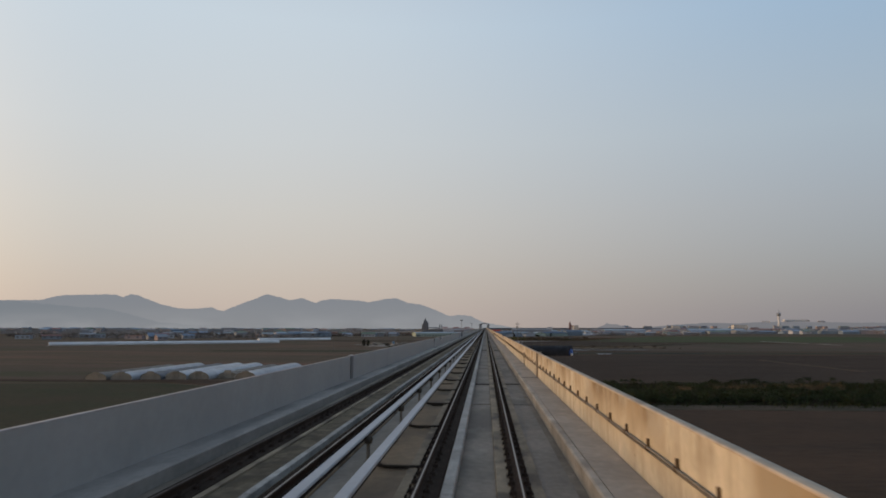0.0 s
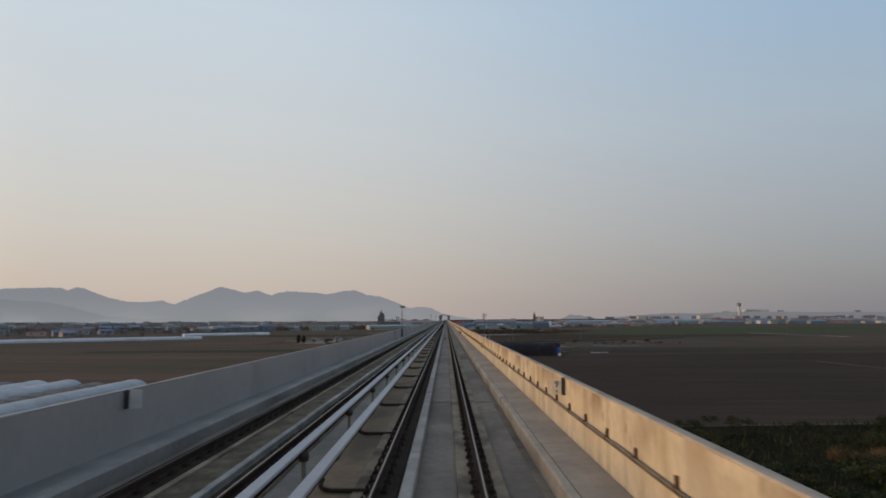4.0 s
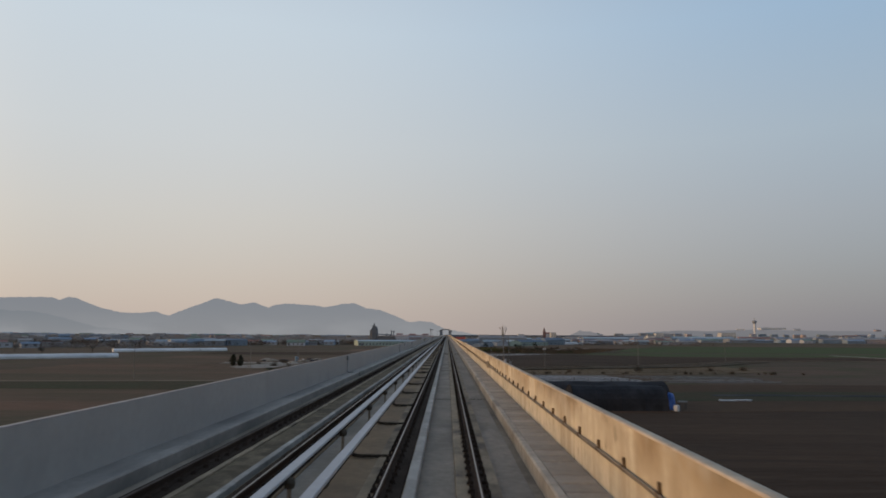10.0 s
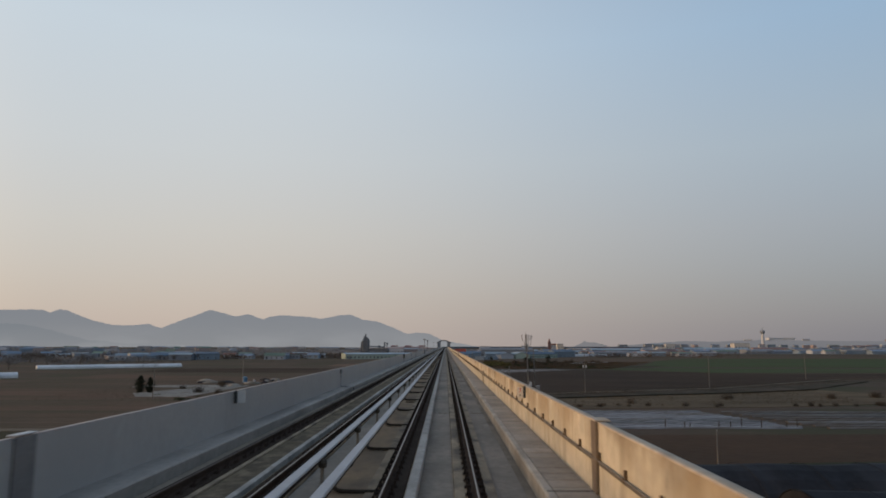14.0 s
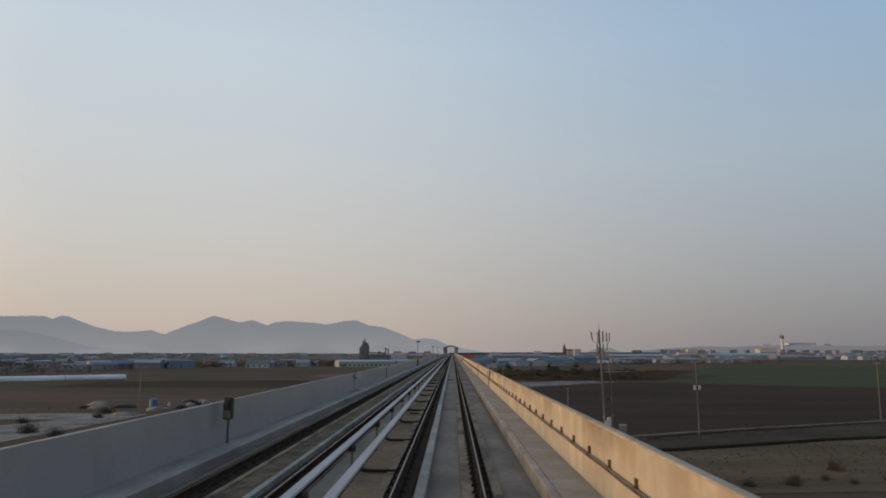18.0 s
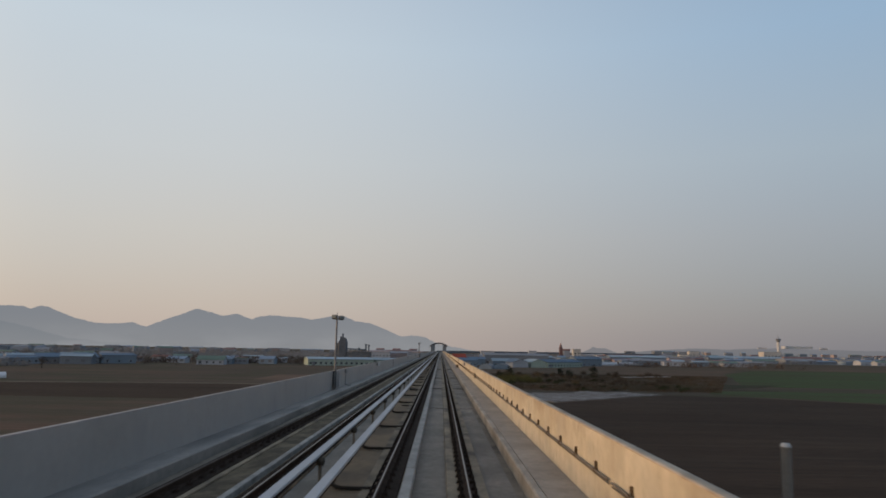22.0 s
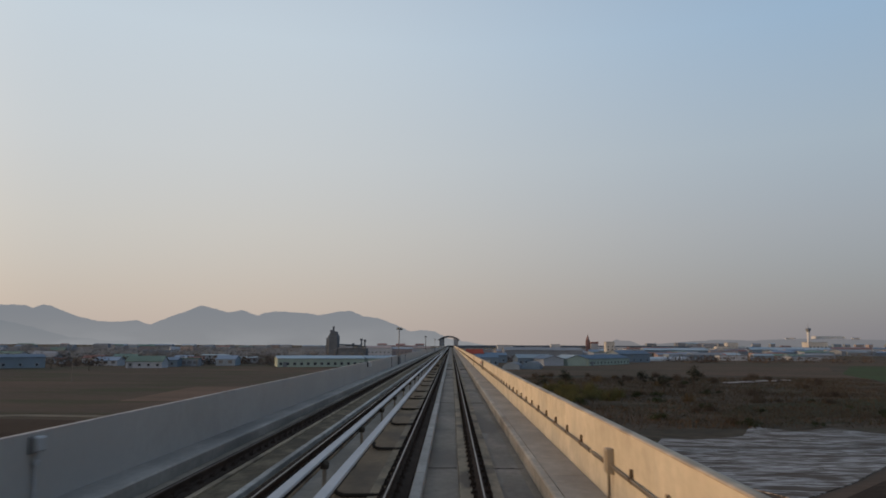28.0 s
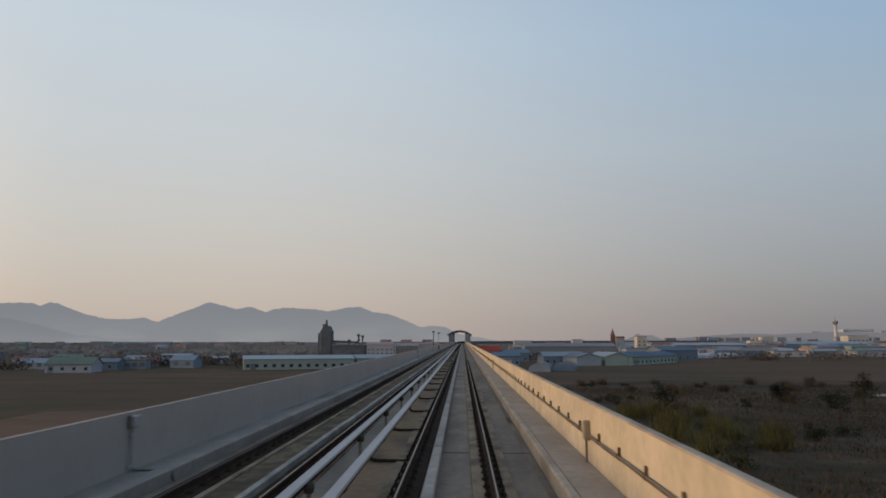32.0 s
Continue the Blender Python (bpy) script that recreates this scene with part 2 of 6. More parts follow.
PLATE = mat("number_plate_white", (0.50, 0.45, 0.37), 0.6, 0.1, 3, 20, 0.05)
RED = mat("number_red", (0.45, 0.035, 0.04), 0.6, 0.1, 3, 20, 0.0)
INK = mat("number_black", (0.02, 0.02, 0.02), 0.6, 0.1, 3, 20, 0.0)
YELLOW = mat("signal_yellow", (0.15, 0.14, 0.06), 0.6, 0.2, 3, 20, 0.0)
POLE_GREY = mat("lamp_pole_grey", (0.15, 0.15, 0.155), 0.6, 0.15, 2, 20, 0.05, 0.2)
LAMP_BODY = mat("lamp_housing_dark", (0.07, 0.07, 0.075), 0.6, 0.15, 2, 20, 0.05)
LAMP_GLASS = mat("lamp_glass", (0.13, 0.15, 0.15), 0.3, 0.1, 3, 20, 0.0)

SOIL = mat("bare_soil", (0.098, 0.066, 0.048), 0.97, 0.3, 0.012, 0.6, 0.6, dist=0.3, second=(0.064, 0.051, 0.037), stretch=(0.4, 1.5, 1), spec=0.05)
stain(SOIL, (0.050, 0.052, 0.028), 0.03, (1, 2.5, 1), 0.5, 0.62, 0.7)
SOIL_DARK = mat("ploughed_dark_soil", (0.054, 0.036, 0.025), 0.97, 0.3, 0.03, 0.8, 0.7, dist=0.3, stretch=(0.4, 1.6, 1), spec=0.05)
stain(SOIL_DARK, (0.078, 0.056, 0.040), 0.35, (0.08, 1.2, 1), 0.54, 0.68, 0.4)
stain(SOIL_DARK, (0.030, 0.022, 0.016), 0.6, (0.03, 1.5, 1), 0.54, 0.66, 0.6)
SOIL_RED = mat("brown_field", (0.115, 0.070, 0.049), 0.97, 0.3, 0.02, 0.6, 0.6, dist=0.3, second=(0.068, 0.054, 0.037), stretch=(0.35, 1.5, 1), spec=0.05)
stain(SOIL_RED, (0.060, 0.054, 0.034), 0.06, (0.3, 1.8, 1), 0.48, 0.64, 0.7)
stain(SOIL_RED, (0.15, 0.105, 0.078), 0.4, (0.06, 1.4, 1), 0.56, 0.70, 0.5)
SOIL_UMBER = mat("dark_umber_soil", (0.072, 0.044, 0.028), 0.97, 0.3, 0.03, 0.8, 0.6, dist=0.3, second=(0.050, 0.033, 0.022), stretch=(0.5, 1.4, 1), spec=0.05)
# paler than the near soil: distance haze put into the colour
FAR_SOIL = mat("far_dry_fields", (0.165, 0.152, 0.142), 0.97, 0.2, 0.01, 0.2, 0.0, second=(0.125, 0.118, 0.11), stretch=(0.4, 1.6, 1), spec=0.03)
SOIL_TAN = mat("pale_reddish_soil", (0.15, 0.098, 0.070), 0.97, 0.3, 0.03, 0.6, 0.6, dist=0.3, second=(0.10, 0.070, 0.050), stretch=(0.3, 1.6, 1), spec=0.04)
GREEN_F = mat("young_crop", (0.052, 0.080, 0.032), 0.95, 0.3, 0.02, 0.8, 0.5, dist=0.2, second=(0.056, 0.055, 0.030), stretch=(0.3, 1.8, 1), spec=0.04)
GRASS_DULL = mat("dull_grass", (0.034, 0.037, 0.020), 0.96, 0.35, 0.05, 1.0, 0.6, dist=0.3, second=(0.046, 0.037, 0.023), spec=0.06)
BUSH_GROUND = mat("dark_litter_ground", (0.020, 0.018, 0.012), 0.97, 0.35, 0.06, 1.2, 0.6, dist=0.3, second=(0.028, 0.021, 0.013), spec=0.0)
GRASS_TAN = mat("dry_grass", (0.138, 0.100, 0.063), 0.96, 0.3, 0.05, 0.9, 0.7, dist=0.3, second=(0.085, 0.063, 0.041), stretch=(0.4, 1.6, 1), spec=0.04)
SCRUB_G = mat("scrub_ground", (0.078, 0.058, 0.042), 0.97, 0.3, 0.05, 0.4, 0.2, dist=0.3, second=(0.044, 0.037, 0.026), spec=0.05)
stain(SCRUB_G, (0.11, 0.084, 0.060), 0.07, (1, 1.8, 1), 0.60, 0.72, 0.5)
stain(SCRUB_G, (0.032, 0.034, 0.020), 0.05, (0.8, 1.6, 1), 0.54, 0.64, 0.7)
PALE_GROUND = mat("pale_yard", (0.24, 0.225, 0.20), 0.95, 0.3, 0.1, 1.5, 0.4, dist=0.1, spec=0.06)
stain(PALE_GROUND, (0.10, 0.09, 0.07), 0.2, (1, 2, 1), 0.5, 0.64, 0.8)
PATH = mat("field_track", (0.155, 0.128, 0.096), 0.96, 0.25, 0.2, 2, 0.4, dist=0.1, spec=0.04)
MULCH = mat("silver_mulch_film", (0.17, 0.172, 0.185), 0.55, 0.4, 0.3, 2.5, 0.6, dist=0.1, rand=0.42, stretch=(0.25, 1.5, 1), spec=0.25, second=(0.08, 0.078, 0.078))
stain(MULCH, (0.085, 0.066, 0.05), 0.5, (0.12, 1.0, 1), 0.48, 0.60, 0.8)
MULCH_OLD = mat("torn_mulch_film", (0.12, 0.115, 0.112), 0.6, 0.4, 0.3, 2.5, 0.6, dist=0.1, rand=0.35, stretch=(0.25, 1.5, 1), spec=0.2, second=(0.07, 0.062, 0.055))
stain(MULCH_OLD, (0.075, 0.056, 0.04), 0.5, (0.12, 1.0, 1), 0.44, 0.56, 0.9)
FILM_WET = mat("wet_plastic_sheet", (0.33, 0.31, 0.295), 0.9, 0.3, 0.5, 3.0, 0.0, stretch=(0.8, 1.0, 1), spec=0.06)
stain(FILM_WET, (0.062, 0.046, 0.034), 0.30, (0.35, 1.2, 1), 0.50, 0.60, 0.85)
stain(FILM_WET, (0.070, 0.052, 0.039), 1.5, (0.22, 1.5, 1), 0.44, 0.56, 0.9)
FILM = mat("greenhouse_film", (0.37, 0.375, 0.39), 0.5, 0.25, 0.15, 2.5, 0.2, dist=0.05, rand=0.15, spec=0.3)
FILM_W = mat("white_greenhouse_film", (0.56, 0.56, 0.57), 0.5, 0.2, 0.1, 1.5, 0.1, dist=0.05, rand=0.1, spec=0.3)
FILM_OLD = mat("torn_brownish_film", (0.15, 0.135, 0.115), 0.6, 0.35, 0.4, 2.5, 0.3, dist=0.05, rand=0.15, spec=0.15, second=(0.085, 0.076, 0.066))
FILM_DARK = mat("dark_grey_film", (0.085, 0.092, 0.105), 0.55, 0.3, 0.4, 2.5, 0.3, dist=0.05, spec=0.2)
FILM_END = mat("greenhouse_end_film", (0.17, 0.152, 0.125), 0.7, 0.3, 0.5, 3, 0.2, rand=0.2)
TARP = mat("black_shade_net", (0.025, 0.0255, 0.029), 0.8, 0.3, 0.3, 2.5, 0.4, dist=0.06, stretch=(1, 0.5, 1), spec=0.05)
stain(TARP, (0.036, 0.037, 0.041), 0.09, (1.2, 0.6, 0.5), 0.50, 0.56, 0.8)
BLUE_TARP = mat("blue_tarpaulin", (0.02, 0.08, 0.30), 0.5, 0.3, 0.8, 5, 0.4, dist=0.05)
BLUE_TANK = mat("blue_plastic", (0.045, 0.135, 0.235), 0.45, 0.15, 1, 6, 0.05)
WOOD = mat("weathered_pole_concrete", (0.175, 0.16, 0.142), 0.85, 0.2, 1, 10, 0.2, rand=0.1, spec=0.15)
ANT_RUST = mat("weathered_antenna", (0.165, 0.125, 0.095), 0.7, 0.3, 2, 10, 0.1, spec=0.1)
ANT = mat("antenna_grey", (0.20, 0.195, 0.185), 0.6, 0.15, 1, 10, 0.05, rand=0.25)
LEAF = mat("bush_leaf", (0.030, 0.039, 0.017), 0.8, 0.35, 0.4, 5, 0.0, rand=0.25, island=0.35, spec=0.06)
LEAF_Y = mat("spring_leaf", (0.096, 0.093, 0.038), 0.8, 0.3, 0.4, 5, 0.0, rand=0.2, island=0.3, spec=0.06)
LEAF_D = mat("dark_evergreen_leaf", (0.030, 0.034, 0.022), 0.8, 0.35, 0.4, 5, 0.0, rand=0.3, island=0.4, spec=0.06)
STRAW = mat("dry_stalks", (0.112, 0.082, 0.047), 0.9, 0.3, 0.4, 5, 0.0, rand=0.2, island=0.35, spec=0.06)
TWIG = mat("bare_twigs", (0.074, 0.060, 0.047), 0.9, 0.3, 0.4, 5, 0.0, rand=0.25, island=0.3, spec=0.04)
TWIG_LOW = mat("low_dead_weeds", (0.072, 0.053, 0.038), 0.95, 0.15, 0.1, 2, 0.0, island=0.12, spec=0.03)
STRAW_LOW = mat("low_straw_weeds", (0.088, 0.067, 0.045), 0.95, 0.15, 0.1, 2, 0.0, island=0.15, spec=0.03)
LEAF_LOW = mat("low_green_weeds", (0.046, 0.044, 0.025), 0.95, 0.15, 0.1, 2, 0.0, island=0.15, spec=0.03)
BARK = mat("bark", (0.065, 0.050, 0.038), 0.9, 0.3, 2, 14, 0.3, spec=0.06)
# blue dulled: distance haze put into the base colour
ROOF_BLUE = mat("blue_sheet_roof", (0.125, 0.165, 0.215), 0.9, 0.15, 0.08, 1.5, 0.1, rand=0.12, spec=0.08)
ROOF_LBLUE = mat("pale_blue_sheet_roof", (0.25, 0.305, 0.345), 0.85, 0.15, 0.08, 1.5, 0.1, rand=0.15, spec=0.1)
ROOF_GREY = mat("grey_sheet_roof", (0.20, 0.20, 0.21), 0.85, 0.2, 0.08, 1.5, 0.1, rand=0.3, spec=0.1)
ROOF_RED = mat("red_roof", (0.36, 0.072, 0.045), 0.85, 0.2, 0.08, 1.5, 0.1, rand=0.12, spec=0.1)
BRICK_RED = mat("dark_red_brick", (0.165, 0.105, 0.105), 0.9, 0.2, 0.3, 2, 0.1, spec=0.1)
ROOF_GREEN = mat("green_roof", (0.135, 0.185, 0.155), 0.9, 0.2, 0.08, 1.5, 0.1, rand=0.15, spec=0.08)
WALL_MINT = mat("mint_cladding", (0.3, 0.355, 0.31), 0.85, 0.12, 0.1, 2, 0.1, rand=0.1, spec=0.1)
WALL_WHITE = mat("white_wall", (0.34, 0.345, 0.36), 0.85, 0.15, 0.1, 2, 0.1, rand=0.12, spec=0.1)
TOWER_WHITE = mat("tower_white", (0.46, 0.465, 0.475), 0.85, 0.1, 0.1, 2, 0.0, spec=0.1)
PALE_WALL = mat("cream_render", (0.4, 0.385, 0.36), 0.9, 0.12, 0.1, 2, 0.1, rand=0.1, spec=0.1)
WALL_GREY = mat("grey_wall", (0.19, 0.205, 0.225), 0.85, 0.2, 0.1, 2, 0.1, rand=0.2, spec=0.1)
WALL_BLUE = mat("blue_cladding", (0.155, 0.195, 0.24), 0.7, 0.15, 0.1, 2, 0.1, rand=0.2)
WALL_PINK = mat("pink_wall", (0.36, 0.26, 0.22), 0.8, 0.15, 0.1, 2, 0.1, rand=0.2)
PLANT_GREY = mat("plant_cladding", (0.105, 0.118, 0.138), 0.85, 0.2, 0.2, 2, 0.1, spec=0.1)
PANE = mat("window_pane", (0.035, 0.04, 0.048), 0.15, 0.1, 1, 4, 0.0)
NEAR_WOOD = mat("brown_village_trees", (0.098, 0.082, 0.072), 0.95, 0.3, 0.06, 0.6, 0.0, island=0.3, spec=0.03)
# far colours paled and blued: the distance haze is put into the base colour
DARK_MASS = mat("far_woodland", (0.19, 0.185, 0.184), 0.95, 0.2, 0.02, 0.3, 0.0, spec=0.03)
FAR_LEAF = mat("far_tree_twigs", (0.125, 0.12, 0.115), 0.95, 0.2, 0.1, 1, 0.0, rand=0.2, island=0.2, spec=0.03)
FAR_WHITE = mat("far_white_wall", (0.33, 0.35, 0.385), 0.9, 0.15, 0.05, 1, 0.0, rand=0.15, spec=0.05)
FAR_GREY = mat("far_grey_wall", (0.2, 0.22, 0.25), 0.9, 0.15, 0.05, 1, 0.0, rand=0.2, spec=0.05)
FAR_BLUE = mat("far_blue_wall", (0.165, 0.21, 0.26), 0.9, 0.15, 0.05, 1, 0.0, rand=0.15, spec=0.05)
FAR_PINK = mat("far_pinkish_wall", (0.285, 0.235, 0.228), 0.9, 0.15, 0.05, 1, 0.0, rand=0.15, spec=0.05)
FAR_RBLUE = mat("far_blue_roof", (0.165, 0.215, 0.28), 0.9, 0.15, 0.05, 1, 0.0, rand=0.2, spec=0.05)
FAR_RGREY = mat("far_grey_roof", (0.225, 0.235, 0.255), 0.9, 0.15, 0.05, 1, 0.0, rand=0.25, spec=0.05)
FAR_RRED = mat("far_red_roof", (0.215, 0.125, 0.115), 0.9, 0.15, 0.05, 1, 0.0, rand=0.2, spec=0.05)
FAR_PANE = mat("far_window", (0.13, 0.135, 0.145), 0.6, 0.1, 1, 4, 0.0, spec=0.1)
STATION_GREY = mat("station_cladding", (0.135, 0.145, 0.165), 0.8, 0.15, 0.2, 2, 0.1, spec=0.1)


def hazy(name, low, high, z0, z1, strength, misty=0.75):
    """The far backdrop: glowing hills, the haze of many kilometres of bright evening air painted into their colour."""
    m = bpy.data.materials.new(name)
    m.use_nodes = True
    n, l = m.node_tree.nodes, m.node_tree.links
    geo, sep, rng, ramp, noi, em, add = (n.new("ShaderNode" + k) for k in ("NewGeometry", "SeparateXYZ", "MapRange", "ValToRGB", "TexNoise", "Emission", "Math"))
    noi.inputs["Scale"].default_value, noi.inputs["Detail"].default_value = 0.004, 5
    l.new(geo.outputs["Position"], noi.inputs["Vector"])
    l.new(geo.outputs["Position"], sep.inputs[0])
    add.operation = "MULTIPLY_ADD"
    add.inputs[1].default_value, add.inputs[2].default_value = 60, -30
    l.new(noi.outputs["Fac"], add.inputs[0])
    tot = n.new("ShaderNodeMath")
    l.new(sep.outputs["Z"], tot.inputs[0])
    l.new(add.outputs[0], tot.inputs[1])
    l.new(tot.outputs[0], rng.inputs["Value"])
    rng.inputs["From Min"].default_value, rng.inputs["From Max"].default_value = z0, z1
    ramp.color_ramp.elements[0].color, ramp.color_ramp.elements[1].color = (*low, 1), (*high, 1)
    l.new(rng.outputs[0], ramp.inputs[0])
    # pale mist patches painted into the glow, stronger towards the foot
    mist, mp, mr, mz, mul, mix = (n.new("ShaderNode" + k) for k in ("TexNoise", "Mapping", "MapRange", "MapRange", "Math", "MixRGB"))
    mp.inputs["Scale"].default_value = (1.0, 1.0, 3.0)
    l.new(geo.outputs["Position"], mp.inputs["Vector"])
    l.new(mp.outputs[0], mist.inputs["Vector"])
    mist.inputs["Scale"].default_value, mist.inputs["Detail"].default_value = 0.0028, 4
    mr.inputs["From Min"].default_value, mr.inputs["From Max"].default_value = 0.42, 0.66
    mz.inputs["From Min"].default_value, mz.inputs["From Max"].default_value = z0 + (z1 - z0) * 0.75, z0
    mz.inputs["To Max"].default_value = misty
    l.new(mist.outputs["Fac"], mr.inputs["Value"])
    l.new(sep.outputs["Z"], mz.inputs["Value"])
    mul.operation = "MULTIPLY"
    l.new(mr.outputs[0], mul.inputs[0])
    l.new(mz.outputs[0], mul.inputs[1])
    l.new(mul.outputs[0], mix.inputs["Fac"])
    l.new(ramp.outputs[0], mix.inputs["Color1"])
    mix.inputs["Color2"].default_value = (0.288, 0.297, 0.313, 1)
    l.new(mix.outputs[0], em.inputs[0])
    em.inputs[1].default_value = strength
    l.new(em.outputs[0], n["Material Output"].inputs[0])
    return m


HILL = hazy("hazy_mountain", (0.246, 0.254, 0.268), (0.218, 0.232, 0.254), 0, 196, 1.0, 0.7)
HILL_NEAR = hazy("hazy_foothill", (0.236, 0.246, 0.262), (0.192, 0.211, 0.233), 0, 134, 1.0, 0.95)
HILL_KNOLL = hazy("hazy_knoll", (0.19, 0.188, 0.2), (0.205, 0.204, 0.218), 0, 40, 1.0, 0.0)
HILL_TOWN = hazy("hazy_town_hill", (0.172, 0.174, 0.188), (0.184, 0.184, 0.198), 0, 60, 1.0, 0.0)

# ---- builders ----


def box(bm, x0, x1, y0, y1, z0, z1):
    v = [bm.verts.new((x, y, z)) for z in (z0, z1) for y in (y0, y1) for x in (x0, x1)]
    for f in ((0, 2, 3, 1), (4, 5, 7, 6), (0, 1, 5, 4), (2, 6, 7, 3), (0, 4, 6, 2), (1, 3, 7, 5)):
        bm.faces.new([v[i] for i in f])
    return v


def bevelled(bm, x0, x1, y0, y1, z0, z1, b):
    """A box with all its edges broken."""
    t = bmesh.new()
    box(t, x0, x1, y0, y1, z0, z1)
    bmesh.ops.bevel(t, geom=t.edges[:], offset=b, segments=1, affect="EDGES")
    add_to(bm, t)


def add_to(bm, other):
    base = {v: bm.verts.new(v.co) for v in other.verts}
    for f in other.faces:
        bm.faces.new([base[v] for v in f.verts])
    other.free()


def tube(bm, a, b, r0, r1=None, n=8, caps=True):
    """A tapered round bar from a to b."""
    a, b = Vector(a), Vector(b)
    r1 = r0 if r1 is None else r1
    q = (b - a).to_track_quat("Z", "Y").to_matrix()
    rings = [[bm.verts.new(p + q @ Vector((r * math.cos(2 * math.pi * i / n), r * math.sin(2 * math.pi * i / n), 0))) for i in range(n)] for p, r in ((a, r0), (b, r1))]
    for i in range(n):
        bm.faces.new((rings[0][i], rings[0][(i + 1) % n], rings[1][(i + 1) % n], rings[1][i]))
    if caps:
        bm.faces.new(rings[0][::-1])
        bm.faces.new(rings[1])


def bent(bm, pts, r, n=6):
    """A round bar bent through the given points, as one skin."""
    pts = [Vector(p) for p in pts]
    rings = []
    for i, p in enumerate(pts):
        way = (pts[min(i + 1, len(pts) - 1)] - pts[max(i - 1, 0)]).normalized()
        q = way.to_track_quat("Z", "Y").to_matrix()
        rings.append([bm.verts.new(p + q @ Vector((r * math.cos(2 * math.pi * k / n), r * math.sin(2 * math.pi * k / n), 0))) for k in range(n)])
    for a, b in zip(rings, rings[1:]):
        best = min(range(n), key=lambda o: sum((a[k].co - b[(k + o) % n].co).length for k in range(n)))
        for k in range(n):
            bm.faces.new((a[k], a[(k + 1) % n], b[(k + 1 + best) % n], b[(k + best) % n]))
    bm.faces.new(rings[0][::-1])
    bm.faces.new(rings[-1])


def profile(bm, pts, y0, y1):
    """A closed cross-section (x, z), drawn out along y."""
    a = [bm.verts.new((x, y0, z)) for x, z in pts]
    b = [bm.verts.new((x, y1, z)) for x, z in pts]
    for i in range(len(pts)):
        j = (i + 1) % len(pts)
        bm.faces.new((a[i], a[j], b[j], b[i]))
    bm.faces.new(a[::-1])
    bm.faces.new(b)


def mesh_of(name, bm, material):
    bmesh.ops.recalc_face_normals(bm, faces=bm.faces[:])
    me = bpy.data.meshes.new(name)
    bm.to_mesh(me)
    bm.free()
    me.materials.append(material)
    return me


def part(name, bm, material, parent=None, label="", kind="", at=(0, 0, 0)):
    """One mesh object, under a thing or part where one is given."""
    ob = new(name, bm if isinstance(bm, bpy.types.Mesh) else mesh_of(name, bm, material))
    ob.parent, ob.location = parent, at
    return tagged(ob, label, kind=kind)


def thing(name, at, label, category, group="", kind="", turn=0.0, scale=1.0):
    ob = new(name)
    ob.location, ob.rotation_euler[2] = at, radians(turn)
    ob.scale = (scale, scale, scale)
    ob.empty_display_size = 0.3
    return tagged(ob, label, category, group, kind)


def made(fn, *args, **kw):
    bm = bmesh.new()
    fn(bm, *args, **kw)
    return bm


RAIL = EYE_Z - 2.266       # top of the rails
FLOOR = EYE_Z - 2.50       # concrete of the deck
WALK_R, WALK_L = EYE_Z - 2.19, EYE_Z - 2.25
TOP_R, TOP_L = EYE_Z - 1.146, EYE_Z - 1.274
WALL_R, WALL_L = 2.30, -5.90
MID = -1.97
Y0, Y1 = -30.0, 1150.0
OURS, OTHERS = (-0.993, 0.511), (-2.947, -4.451)

# ---- ground and fields ----


def sheet(name, pts, z, material, label, category="field", group=""):
    """A flat patch of ground with the given corners (x, y), with a low skirt."""
    bm = bmesh.new()
    top = [bm.verts.new((x, y, z)) for x, y in pts]
    low = [bm.verts.new((x, y, z - 0.2)) for x, y in pts]
    bm.faces.new(top)
    for i in range(len(pts)):
        j = (i + 1) % len(pts)
        bm.faces.new((top[i], low[i], low[j], top[j]))
    ob = part(name, bm, material, kind="structure")
    return tagged(ob, label, category, group)


gm = bmesh.new()
gx = [-6000, -1500, -400, -100, 0, 100, 400, 1500, 6000]
gy = [-3000, -500, 0, 200, 400, 600, 800, 1100, 1600, 2600, 5200]
gv = [[gm.verts.new((x, y, 0)) for x in gx] for y in gy]
for j in range(len(gy) - 1):
    for i in range(len(gx) - 1):
        gm.faces.new((gv[j][i], gv[j][i + 1], gv[j + 1][i + 1], gv[j + 1][i]))
tagged(part("ground", gm, SOIL, kind="structure"), "flat brown farmland reaching to the hills", "ground")

F_R, F_L = "fields beside the viaduct", "fields beyond the grey parapet"
sheet("field", [(6, -60), (260, -60), (260, 112), (6, 108)], 0.03, SOIL_UMBER, "bare reddish-brown field below the viaduct", group=F_R)
sheet("field", [(14, 109), (260, 113), (260, 172), (14, 157)], 0.05, BUSH_GROUND, "dark ground of rough grass and litter below a row of bushes", group=F_R)
sheet("field", [(6, 158), (260, 173), (260, 330), (110, 318), (6, 303)], 0.03, SOIL_DARK, "dark ploughed field", group=F_R)
sheet("field", [(6, 303.4), (110, 318.4), (260, 330.4), (260, 380), (100, 374), (6, 370)], 0.04, SOIL_UMBER, "dark umber field round the black greenhouses", group=F_R)
sheet("field", [(6, 323), (60, 329), (150, 336), (260, 344), (260, 362), (60, 350), (6, 344)], 0.06, GRASS_DULL, "dull green strip behind the black greenhouses", group=F_R)
sheet("field", [(20, 411), (67, 416), (98, 426), (112, 438), (114, 458), (106, 474), (92, 466), (78, 458.5), (62, 452), (52, 449), (41, 444), (28, 438.6), (20, 437)], 0.10, GRASS_TAN, "tan field of dry grass", group=F_R)
